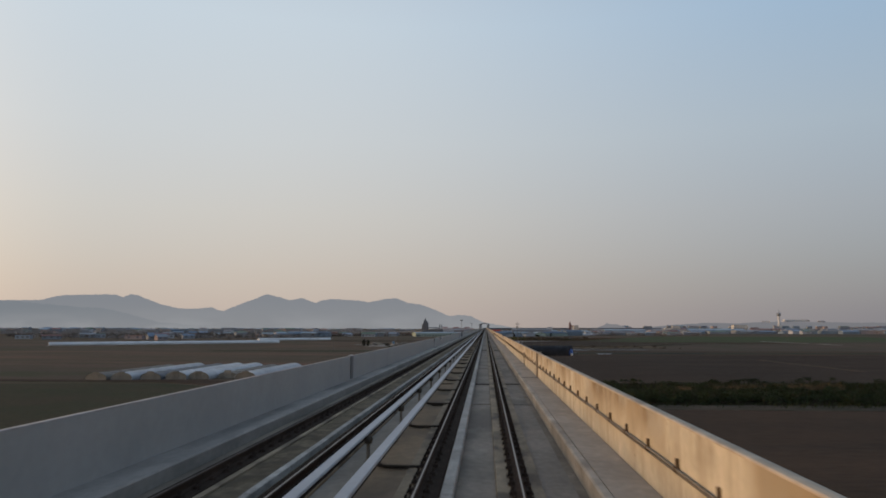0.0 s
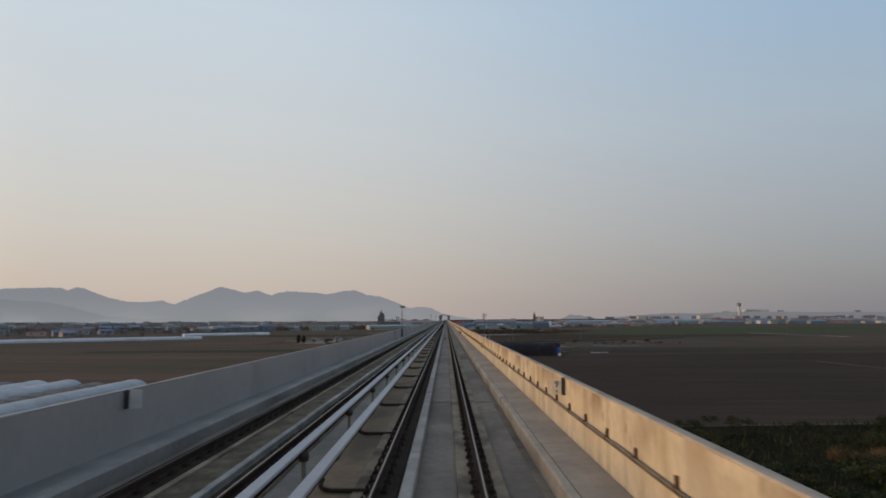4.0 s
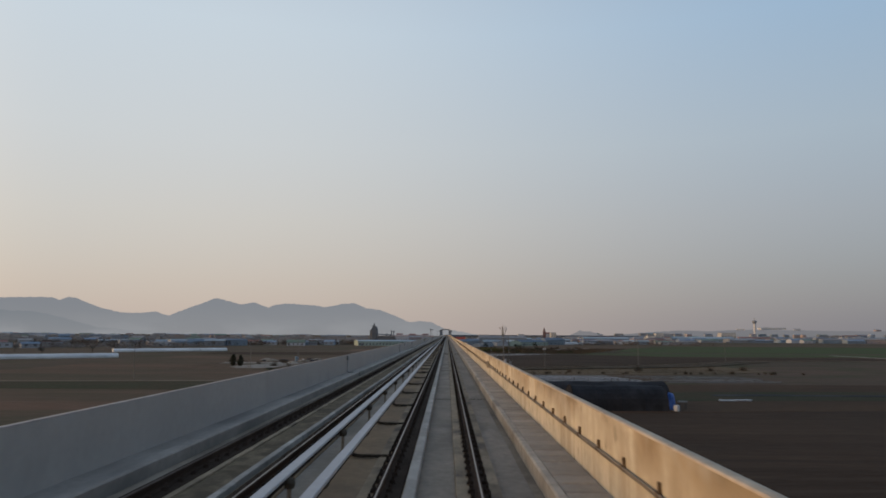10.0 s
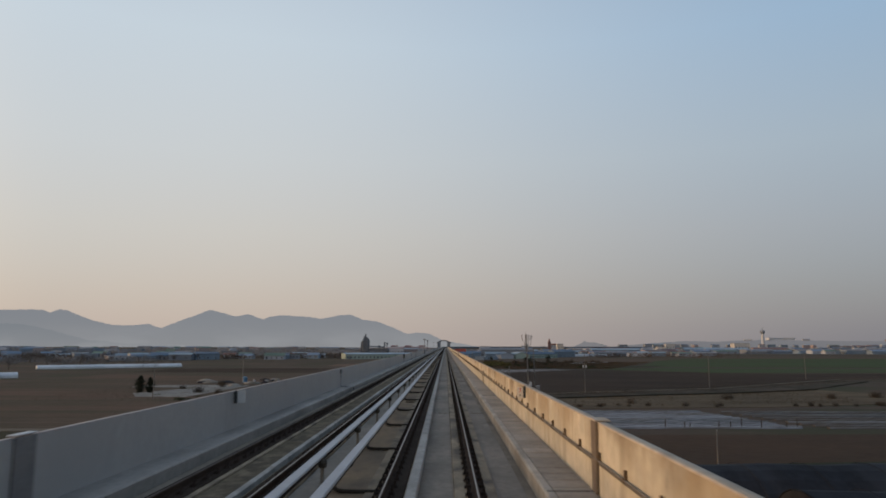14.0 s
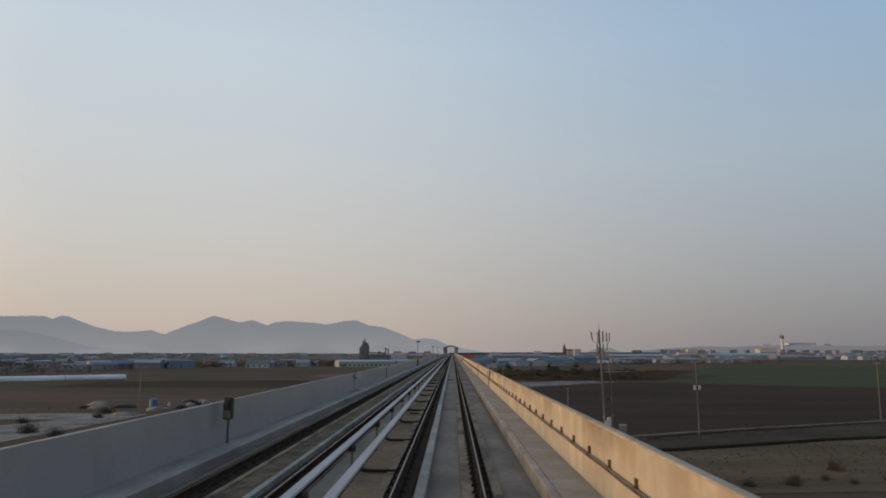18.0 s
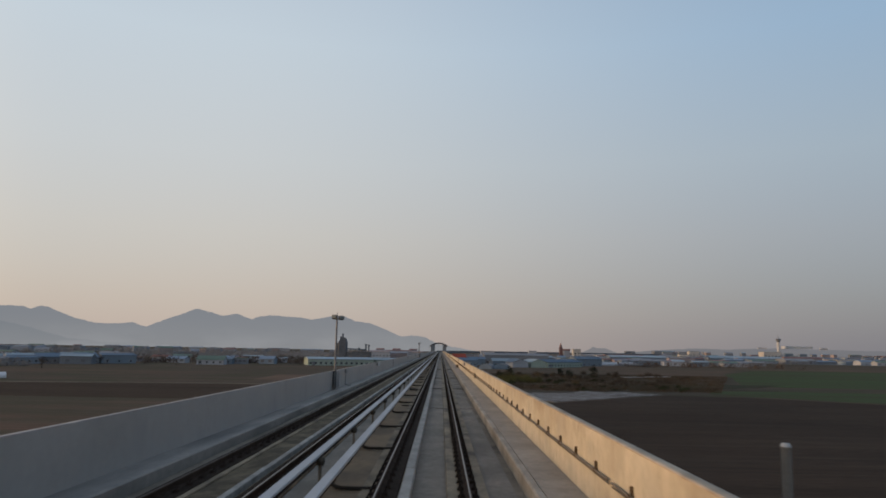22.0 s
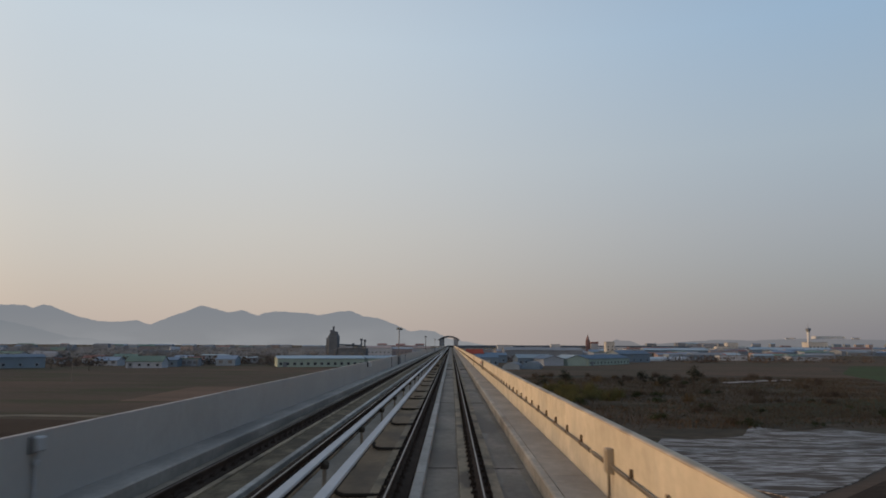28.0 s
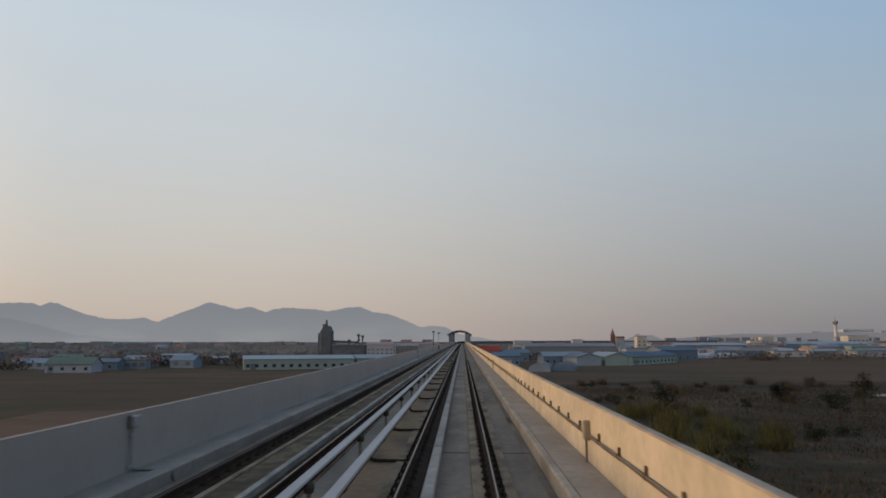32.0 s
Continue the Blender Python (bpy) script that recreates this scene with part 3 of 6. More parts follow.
sheet("field", [(8, 455), (24, 453.5), (41, 462.5), (76, 479), (146, 537), (260, 554), (260, 605), (150, 596), (128, 602), (88, 632), (68, 636), (28, 597), (8, 580)], 0.03, SOIL_DARK, "dark freshly ploughed field", group=F_R)
sheet("field", [(120, 705), (250, 690), (430, 720), (520, 1000), (250, 985), (175, 860)], 0.04, GREEN_F, "broad green field of young crop", group=F_R)
sheet("field", [(84, 646), (128, 604), (190, 607), (270, 617), (420, 660), (420, 690), (250, 662), (120, 668), (92, 664)], 0.05, GREEN_F, "narrow green strip of young crop", group=F_R)
sheet("field", [(12, 640), (30, 634), (58, 652), (90, 668), (118, 672), (118, 705), (160, 812), (110, 838), (60, 838), (10, 800)], 0.06, SCRUB_G, "scrubby waste ground with dead weeds", group=F_R)
sheet("field", [(10, 801), (60, 839), (110, 839), (161, 813), (172, 860), (238, 990), (500, 1005), (560, 1180), (230, 1190), (140, 1085), (108, 990), (48, 928), (14, 890)], 0.03, SOIL_RED, "brown field in front of the factories", group=F_R)
sheet("field", [(262, 180), (900, 220), (900, 560), (262, 540)], 0.03, SOIL_RED, "wide brown field", group=F_R)
sheet("field", [(-8, -60), (-8, 118), (-70, 150), (-260, 130), (-260, -60)], 0.03, GRASS_DULL, "dull green field beside the viaduct", group=F_L)
sheet("field", [(-8, 120), (-8, 158), (-130, 158), (-130, 152), (-70, 152)], 0.05, SOIL_DARK, "dark soil before the greenhouses", group=F_L)
sheet("field", [(-8, 222), (-8, 345), (-140, 345), (-320, 330), (-320, 250), (-120, 222)], 0.03, SOIL_RED, "reddish-brown field", group=F_L)
sheet("field", [(-8, 346), (-8, 376), (-66, 372), (-140, 362), (-140, 346)], 0.04, GRASS_DULL, "narrow strip of green winter grass", group=F_L)
sheet("field", [(-8, 380), (-66, 376), (-140, 366), (-142, 600), (-120, 640), (-8, 655)], 0.03, SOIL_RED, "brown field round a farm yard", group=F_L)
sheet("field", [(-8, 660), (-72, 664), (-140, 650), (-190, 690), (-160, 780), (-150, 900), (-90, 900), (-8, 830)], 0.03, SOIL, "brown stubble field", group=F_L)
sheet("field", [(-10, 700), (-70, 690), (-72, 740), (-10, 760)], 0.06, SOIL_TAN, "strip of paler reddish soil", group=F_L)
sheet("field", [(-8, 590), (-142, 590), (-142, 642), (-72, 655), (-8, 652)], 0.05, SOIL_DARK, "dark tilled soil before the pale track", group=F_L)
sheet("field", [(46, 664), (74, 668), (118, 690), (140, 716), (112, 716), (60, 690)], 0.10, GRASS_DULL, "dark grassy patch among the weeds", group=F_R)
sheet("field", [(-45, 1120), (-45, 2300), (-2200, 2300), (-1300, 1120)], 0.05, FAR_SOIL, "far fields beyond the village, paled with painted haze", group=F_L)
sheet("field", [(40, 1450), (1500, 1450), (2400, 2700), (40, 2700)], 0.05, FAR_SOIL, "ground about the far town, paled with painted haze", group=F_R)
sheet("yard", [(-62, 440), (-74, 440), (-80, 452), (-76, 466), (-66, 490), (-60, 488)], 0.06, PALE_GROUND, "pale concrete yard with dirt", "yard")
sheet("yard", [(-63, 476), (-92, 478), (-92, 487), (-64, 492)], 0.09, PALE_GROUND, "pale yard strewn with debris", "yard")
sheet("plastic_sheet", [(28, 600), (36, 607), (52, 624), (67, 638), (61, 643), (57, 650), (50, 645), (46, 652), (40, 640), (33, 636), (28, 637), (20, 618)], 0.09, FILM_WET, "torn silver plastic sheeting over wet ground", "plastic sheet")
sheet("field_path", [(24, 449.5), (42, 459), (78, 475), (146, 532), (260, 548), (260, 549.2), (145.3, 533.2), (77.4, 476.2), (41.4, 460.1), (23.4, 450.6)], 0.38, PATH, "raised earth track along the field edge", "path")
sheet("field_path", [(-8, 655.6), (-72, 658.6), (-140, 645), (-140, 648.6), (-72, 662), (-8, 659)], 0.08, PATH, "pale earth track between fields", "path")
sheet("field_path", [(-8, 376.6), (-66, 372.6), (-140, 363), (-140, 365.4), (-66, 375.4), (-8, 379.4)], 0.08, PATH, "pale earth track between fields", "path")
sheet("field_path", [(245, 640), (252, 520), (256, 520), (250, 655)], 0.10, PALE_GROUND, "pale concrete farm lane", "path")
sheet("furrow", [(55, 338.4), (70, 339.5), (88, 339.2), (104, 340.6), (103, 343.8), (84, 343), (66, 343.6), (55, 342)], 0.10, TARP, "dark strip of black film on the field", "plastic sheet")
sheet("litter_strip", [(14, 108), (60, 108.6), (130, 111), (260, 113), (260, 118), (130, 117), (60, 115.6), (14, 114)], 0.08, SCRUB_G, "strip of greyish litter and dead grass before the bushes", "verge")
sheet("ditch", [(20, 436.2), (28, 437.8), (41, 443.2), (52, 448.2), (62, 451.2), (78, 457.6), (92, 465), (106, 473), (107, 474.6), (92, 466.8), (78, 459.2), (62, 452.6), (52, 449.6), (41, 444.7), (28, 439.2), (20, 437.6)], 0.30, BUSH_GROUND, "dark overgrown ditch at the foot of the bank", "ditch")
sheet("field_path", [(103.4, 275), (105.0, 238), (105.9, 205), (107.2, 205), (106.4, 238), (105.2, 275)], 0.07, SOIL_RED, "faint trodden path across the ploughed field", "path")
sheet("bank", [(16, 438), (28, 439), (41, 444.5), (52, 449.4), (62, 452.4), (78, 459), (92, 466.6), (106, 475), (150, 522), (150, 531), (78, 474), (30, 450), (16, 451)], 0.28, SCRUB_G, "bank of brown dead grass below the raised track", "bank")

# ---- backdrop hills ----


def ridge(name, material, knots, y, depth, seed, rough, label):
    """A range of hills: a skyline through the given heights, roughened, that falls to the plain on both sides."""
    xs, hs = [k[0] for k in knots], [k[1] for k in knots]
    n = 700
    bm = bmesh.new()
    rows = []
    for j in range(13):
        f = j / 12
        up = math.sin(f * math.pi) ** 0.8 if 0 < f < 1 else 0.0
        row = []
        for i in range(n + 1):
            x = xs[0] + (xs[-1] - xs[0]) * i / n
            h = float(np.interp(x, xs, hs))
            h += rough * (0.4 * noise.noise((x * 0.009, seed, 0)) + 0.5 * noise.noise((x * 0.02, seed, 3)) + 0.45 * noise.noise((x * 0.05, seed, 5)) + 0.3 * noise.noise((x * 0.14, seed, 8)))
            spur = 1 + 0.30 * noise.noise((x * 0.005, f * 2, seed)) + 0.12 * noise.noise((x * 0.02, f * 3, seed)) if j < 6 else 1
            row.append(bm.verts.new((x, y + depth * (f - 0.5), max(h, 2) * up * min(spur, 1.0 / max(up, 0.3)) - 1)))
        rows.append(row)
    for a, b in zip(rows, rows[1:]):
        for i in range(n):
            bm.faces.new((a[i], a[i + 1], b[i + 1], b[i]))
    ob = part(name, bm, material, kind="structure")
    for p in ob.data.polygons:
        p.use_smooth = True
    return tagged(ob, label, "hills")


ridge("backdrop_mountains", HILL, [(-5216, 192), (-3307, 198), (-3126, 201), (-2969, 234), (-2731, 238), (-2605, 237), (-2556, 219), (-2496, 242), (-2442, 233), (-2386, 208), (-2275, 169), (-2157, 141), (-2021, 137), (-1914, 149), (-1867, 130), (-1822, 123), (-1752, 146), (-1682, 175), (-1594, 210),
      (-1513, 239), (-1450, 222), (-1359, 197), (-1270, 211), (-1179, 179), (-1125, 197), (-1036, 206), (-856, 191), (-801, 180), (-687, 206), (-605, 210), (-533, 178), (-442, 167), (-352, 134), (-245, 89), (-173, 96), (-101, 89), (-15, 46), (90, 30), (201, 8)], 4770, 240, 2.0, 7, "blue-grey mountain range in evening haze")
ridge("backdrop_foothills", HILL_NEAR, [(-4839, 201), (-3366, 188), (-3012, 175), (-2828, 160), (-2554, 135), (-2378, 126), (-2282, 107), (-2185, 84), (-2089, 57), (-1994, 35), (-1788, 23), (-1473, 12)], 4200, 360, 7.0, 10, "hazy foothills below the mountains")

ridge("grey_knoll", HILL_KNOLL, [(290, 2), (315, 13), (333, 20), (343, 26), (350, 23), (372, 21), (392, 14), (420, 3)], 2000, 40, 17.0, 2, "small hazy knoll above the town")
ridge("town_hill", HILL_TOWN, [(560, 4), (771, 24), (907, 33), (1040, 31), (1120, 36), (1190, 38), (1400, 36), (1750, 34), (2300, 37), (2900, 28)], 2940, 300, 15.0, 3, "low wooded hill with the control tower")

# ---- viaduct ----


def strip(name, x0, x1, z0, z1, material, label, category):
    bm = bmesh.new()
    profile(bm, [(x0, z0), (x1, z0), (x1, z1), (x0, z1)], Y0, Y1)
    return tagged(part(name, bm, material, kind="structure"), label, category)


strip("deck", WALL_L - 0.3, WALL_R + 0.3, FLOOR - 0.45, FLOOR, CONC_DECK, "concrete deck of the railway viaduct", "deck")
strip("deck_middle", MID - 0.10, MID + 0.86, FLOOR - 0.01, FLOOR + 0.02, CONC_MID, "brown-stained concrete beside the conductor rails", "deck")
strip("deck_middle", MID - 0.86, MID - 0.10, FLOOR - 0.01, FLOOR + 0.02, CONC_GREY_MID, "dark grey concrete between the conductor rails", "deck")
strip("gutter", 1.38, 1.513, FLOOR - 0.01, FLOOR + 0.004, GUTTER, "dirty gutter at the foot of the walkway kerb", "gutter")
strip("deck_other_track", OTHERS[1] + 0.32, OTHERS[0] - 0.32, FLOOR - 0.01, FLOOR + 0.03, CONC_ROUGH, "rough tan concrete between the other track's rails", "deck")
girder = bmesh.new()
profile(girder, [(MID - 1.6, FLOOR - 2.4), (MID + 1.6, FLOOR - 2.4), (MID + 2.4, FLOOR - 0.46), (MID - 2.4, FLOOR - 0.46)], Y0, Y1)
tagged(part("girder", girder, CONC_LEFT, kind="structure"), "concrete box girder under the deck", "girder")
pier_mesh = mesh_of("pier", made(lambda b: (tube(b, (0, 0, 0), (0, 0, FLOOR - 3.4), 1.1, 1.1, 16), bevelled(b, -2.2, 2.2, -1.1, 1.1, FLOOR - 3.4, FLOOR - 2.42, 0.15))), CONC_LEFT)
for k in range(30):
    tagged(part("pier", pier_mesh, None, at=(MID, -8 + 39.4 * k, 0), kind="structure"), "round concrete pier with a cross-head", "pier", "piers of the viaduct")

# raised walkways with kerbs
bm = bmesh.new()
profile(bm, [(1.53, FLOOR - 0.05), (WALL_R, FLOOR - 0.05), (WALL_R, WALK_R - 0.03), (1.66, WALK_R - 0.03), (1.65, WALK_R), (1.54, WALK_R), (1.515, WALK_R - 0.025)], Y0, Y1)
tagged(part("walkway_kerb", bm, CONC_KERB, kind="structure"), "concrete walkway kerb along the sunlit parapet", "walkway")
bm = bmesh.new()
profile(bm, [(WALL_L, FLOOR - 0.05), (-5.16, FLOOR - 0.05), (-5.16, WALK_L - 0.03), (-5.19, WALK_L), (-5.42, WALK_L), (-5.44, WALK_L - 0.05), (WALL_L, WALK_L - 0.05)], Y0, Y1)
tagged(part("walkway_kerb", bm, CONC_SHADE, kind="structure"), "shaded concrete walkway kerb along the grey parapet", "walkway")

# plinths under the rails
for i, x in enumerate((*OURS, *OTHERS)):
    bm = bmesh.new()
    profile(bm, [(x - 0.37, FLOOR - 0.05), (x + 0.37, FLOOR - 0.05), (x + 0.35, RAIL - 0.172), (x - 0.35, RAIL - 0.172)], Y0, Y1)
    tagged(part("rail_plinth", bm, CONC_PLINTH, kind="structure"), "rust-stained concrete plinth under a rail", "plinth")

# rails
RAILS = []
for x, pad0, pad1 in ((OURS[0], -0.13, 0.32), (OURS[1], -0.14, 0.15), (OTHERS[0], -0.33, 0.20), (OTHERS[1], -0.38, 0.24)):
    rail = thing("rail", (x, 0, RAIL), "long steel rail with a bright worn head on iron fasteners", "rail", "running rails")
    bm = bmesh.new()
    profile(bm, [(-0.070, -0.150), (0.070, -0.150), (0.070, -0.140), (0.014, -0.118), (0.012, -0.045), (0.036, -0.034), (0.036, -0.006), (0.020, -0.002), (-0.020, -0.002), (-0.036, -0.006), (-0.036, -0.034), (-0.012, -0.045), (-0.014, -0.118), (-0.070, -0.140)], Y0, Y1)
    part("web_and_foot", bm, RUST, rail, "rusty rail web and foot")
    bm = bmesh.new()
    profile(bm, [(-0.013, -0.0019), (0.013, -0.0019), (0.011, 0.001), (-0.011, 0.001)], Y0, Y1)
    part("head", bm, STEEL if x > -4 else STEEL_DULL, rail, "polished running surface")
    bm = bmesh.new()
    profile(bm, [(pad0, -0.175), (pad1, -0.175), (pad1 - 0.02, -0.150), (pad0 + 0.02, -0.150)], Y0, Y1)
    part("bed_pad", bm, PAD, rail, "dark pad below the rail, oil and painted web shadow")
    RAILS.append(rail)


# ---- conductor rails between the tracks ----
COND = EYE_Z - 1.948
LEG_STEP = 5.01
post_mesh = mesh_of("support", made(lambda b: (bevelled(b, -0.12, -0.06, -0.035, 0.035, FLOOR - COND + 0.02, -0.16, 0.012), bevelled(b, -0.16, -0.03, -0.07, 0.07, FLOOR - COND + 0.02, FLOOR - COND + 0.06, 0.012))), CONC_GREY_MID)
knob_mesh = mesh_of("insulator", made(lambda b: (tube(b, (-0.09, 0, -0.19), (-0.09, 0, -0.11), 0.07, 0.085, 10), tube(b, (-0.09, 0, -0.11), (-0.09, 0, -0.05), 0.085, 0.06, 10))), LEG)
arm_mesh = mesh_of("support_arm", made(lambda b: (bevelled(b, -0.16, 0.02, -0.03, 0.03, -0.19, -0.14, 0.012), bevelled(b, -0.05, 0.05, -0.05, 0.05, -0.16, -0.12, 0.015))), LEG)
for side, x in ((1, MID + 0.295), (-1, MID - 0.295)):
    cond = thing("conductor_rail", (x, 0, COND), "white-covered conductor rail on dark supports between the tracks", "conductor rail", "conductor rails")
    cond.scale = (side, 1, 1)
    bm = bmesh.new()
    profile(bm, [(-0.085, -0.035), (-0.078, -0.035), (-0.076, -0.012), (-0.066, -0.005), (0.066, -0.005), (0.076, -0.012), (0.078, -0.045), (0.085, -0.045), (0.083, -0.008), (0.070, 0.004), (-0.070, 0.004), (-0.083, -0.008)], Y0, Y1)
    part("cover", bm, COVER_W, cond, "white plastic protective cover")
    bm = bmesh.new()
    profile(bm, [(-0.045, -0.125), (0.045, -0.125), (0.045, -0.110), (0.012, -0.098), (0.012, -0.055), (0.03, -0.048), (0.03, -0.02), (-0.03, -0.02), (-0.03, -0.048), (-0.012, -0.055), (-0.012, -0.098), (-0.045, -0.110)], Y0, Y1)
    part("contact_rail", bm, RUST, cond, "dark contact rail")
    for k in range(142):
        if side > 0:
            part("support_arm", arm_mesh, None, cond, at=(0, Y0 + 3.0 + LEG_STEP * k, 0))
        else:
            post = part("support", post_mesh, None, cond, at=(0, Y0 + 3.0 + LEG_STEP * k, 0))
            part("insulator", knob_mesh, None, post, "dark insulator")

# bonding cables that leave the rail and bend along the track
def bond(bm):
    pts = [(0.0, 0.02, 0.05), (-0.3, 0, 0.05), (-0.62, 0.01, 0.05), (-0.72, 0.05, 0.06), (-0.79, 0.15, 0.075), (-0.82, 0.32, 0.09), (-0.83, 0.55, 0.10)]
    bent(bm, pts, 0.037)


bond_mesh = mesh_of("bond_cable", made(bond), CABLE)
for k in range(218):
    y = 2.42 + 5.0096 * k + random.uniform(-0.1, 0.1)
    ob = part("bond_cable", bond_mesh, None, at=(OURS[0] - 0.10, y, FLOOR + 0.02))
    tagged(ob, "thick black bonding cable bent along the track", "cable", "bonding cables")
    ob.rotation_euler[2] = radians(random.uniform(-3, 3))
    ob.scale = (random.uniform(0.9, 1.06), random.uniform(0.8, 1.2), 1)

# short cross bars and drain slots seen here and there on the concrete
slot_mesh = mesh_of("cross_cable", made(lambda b: tube(b, (-0.42, 0, 0.015), (0.42, 0, 0.015), 0.026, n=6)), CABLE)
for y in (31.0, 75.5, 168.5, 181.5, 281.9, 411.5, 471.0, 488.0, 514.6, 612.0, 621.8, 628.0):
    for x, s in ((-0.18, 0.76), (1.20, 0.78), (-1.68, 0.62)):
        ob = part("cross_cable", slot_mesh, None, at=(x, y + 0.12 * x, FLOOR + (0.02 if x < -1 else 0.0)))
        ob.scale = (s, 1, 1)
        tagged(ob, "black cable lying across the concrete track bed", "cable", "cross cables")

loop_mesh = mesh_of("cable_loop", made(lambda b: bent(b, [(-0.13, -0.5, 0.02), (-0.13, -0.1, 0.03), (-0.13, 0.34, 0.03), (-0.10, 0.40, 0.03), (0.10, 0.40, 0.03), (0.13, 0.34, 0.03), (0.13, -0.1, 0.03), (0.13, -0.5, 0.02)], 0.016)), CABLE)
for y in (165.7, 598.4):
    tagged(part("cable_loop", loop_mesh, None, at=(-0.22, y, FLOOR)), "thin dark cable bent into a loop on the track bed", "cable", "cable loops")
bar_mesh = mesh_of("cross_bar", made(lambda b: tube(b, (-0.22, 0, 0.03), (0.22, 0, 0.03), 0.024, n=6)), CABLE)
for k in range(24):
    ob = part("cross_bar", bar_mesh, None, at=(-1.45 + random.uniform(-0.06, 0.06), 24.0 + 27.3 * k + random.uniform(-6, 6), FLOOR + 0.02))
    tagged(ob, "short dark rod lying across the brown concrete", "rod", "cross rods")
    ob.rotation_euler[2] = radians(random.uniform(-6, 6))

# low transverse joints across the track bed
joint_mesh = mesh_of("floor_joint", made(lambda b: bevelled(b, -0.40, 0.40, -0.018, 0.018, 0.0, 0.008, 0.003)), FAST)
for k in range(60):
    y = 3.0 + 19.7 * k + random.uniform(-3, 3)
    for x in (-0.12, 1.13):
        ob = part("floor_joint", joint_mesh, None, at=(x, y + random.uniform(-0.1, 0.1), FLOOR + 0.001), kind="structure")
        ob.scale = (0.9 if x < 0 else 0.85, 1, 1)
        tagged(ob, "dark filled joint across the concrete track bed", "joint", kind="structure")

slot_walk = mesh_of("walkway_joint", made(lambda b: bevelled(b, -0.37, 0.37, -0.025, 0.025, 0.0, 0.006, 0.002)), FAST)
for y in (31.1, 181.2, 281.9, 412.0, 514.5, 612.25):
    tagged(part("walkway_joint", slot_walk, None, at=(1.92, y, WALK_R + 0.001), kind="structure"), "dark open joint across the walkway", "joint", kind="structure")

# ---- parapets: conduit, boxes, plates, lamps ----
COND_Z = EYE_Z - 1.68
clip_mesh = mesh_of("bracket", made(lambda b: (bevelled(b, -0.045, 0.0, -0.016, 0.016, -0.06, 0.125, 0.005), bevelled(b, -0.068, -0.02, -0.02, 0.02, -0.03, 0.03, 0.005))), BRASS)
SPAN = 39.4
for k in range(27):
    ya = 41.2 + SPAN * (k - 1)
    pipe = thing("conduit", (WALL_R, ya, COND_Z), "weathered steel conduit clipped along the parapet", "conduit", "wall conduits")
    bm = bmesh.new()
    sag = [(-0.042 + random.uniform(-0.004, 0.004), 0.1 + (SPAN - 0.2) * q / 26, random.uniform(-0.008, 0.004)) for q in range(27)]
    bent(bm, sag, 0.017, 8)
    bent(bm, [(-0.03, y, z - 0.042 + random.uniform(-0.012, 0.004)) for x, y, z in sag], 0.012, 6)
    part("pipe", bm, CONDUIT, pipe)
    if ya < 700:
        for j in range(26):
            part("bracket", clip_mesh, None, pipe, at=(0, 0.9 + 1.5 * j, 0))
    else:
        bm = bmesh.new()
        for j in range(26):
            box(bm, -0.06, 0, 0.88 + 1.5 * j, 0.92 + 1.5 * j, -0.06, 0.10)
        part("brackets", bm, BRASS, pipe, kind="stuff")


def junction_box(bm):
    bevelled(bm, -0.11, 0, -0.075, 0.075, -0.15, 0.20, 0.012)


def lid(bm):
    bevelled(bm, -0.124, -0.108, -0.062, 0.062, -0.12, 0.17, 0.005)


def drop_pipe(bm, down, out):
    tube(bm, (-0.06, 0.02, -0.16), (-0.06, 0.02, -down + 0.02), 0.022, n=8)
    tube(bm, (-0.06, 0.02, -down + 0.02), (-out, 0.02, -down + 0.02), 0.02, n=6)


jb = {n: mesh_of(n, made(f), m) for n, f, m in (("body", junction_box, BOXGREY), ("lid", lid, BOXGREY))}
jb_pipe = mesh_of("drop_pipe", made(drop_pipe, COND_Z + 0.07 - WALK_R, 0.72), CONDUIT)
for k, y in enumerate((41.2, 81.1, 121.0, 161.5, 196.5, 232.0, 269.8, 312.7, 352.6, 392.6, 432.0, 471.4, 514.0, 552.0, 592.6, 632.2, 671, 711, 750, 790, 829, 869)):
    b = thing("junction_box", (WALL_R, y, COND_Z + 0.03), "weathered brown junction box with a drop pipe on the parapet", "junction box", "junction boxes on the sunlit parapet")
    part("body", jb["body"], None, b)
    part("lid", jb["lid"], None, b)
    if k % 3 != 2:
        part("drop_pipe", jb_pipe, None, b, "thin pipe that runs down and across the walkway", at=(0, 0, 0))

lamp_mesh = mesh_of("body", made(lambda b: (bevelled(b, 0, 0.14, -0.10, 0.10, -0.10, 0.11, 0.02), tube(b, (0.05, 0, -0.10), (0.05, 0, WALK_L - TOP_L + 0.16), 0.02, n=8), bevelled(b, 0.02, 0.10, -0.05, 0.05, -0.30, -0.22, 0.015), bevelled(b, 0, 0.10, -0.06, 0.06, WALK_L - TOP_L + 0.16, WALK_L - TOP_L + 0.22, 0.015))), BOXDULL)
foot_cable = mesh_of("cable", made(bent, [(0.05, 0, WALK_L - TOP_L + 0.18), (0.12, 0, WALK_L - TOP_L + 0.13), (0.40, 0.1, WALK_L - TOP_L + 0.12), (0.66, 0.1, WALK_L - TOP_L + 0.14), (0.72, 0.1, WALK_L - TOP_L + 0.13), (0.78, 0.1, FLOOR - TOP_L + 0.18)], 0.018, 6), BLACK)
lamp_shade = mesh_of("hood", made(lambda b: bevelled(b, 0, 0.08, -0.135, -0.098, -0.12, 0.12, 0.01)), JOINT_L)
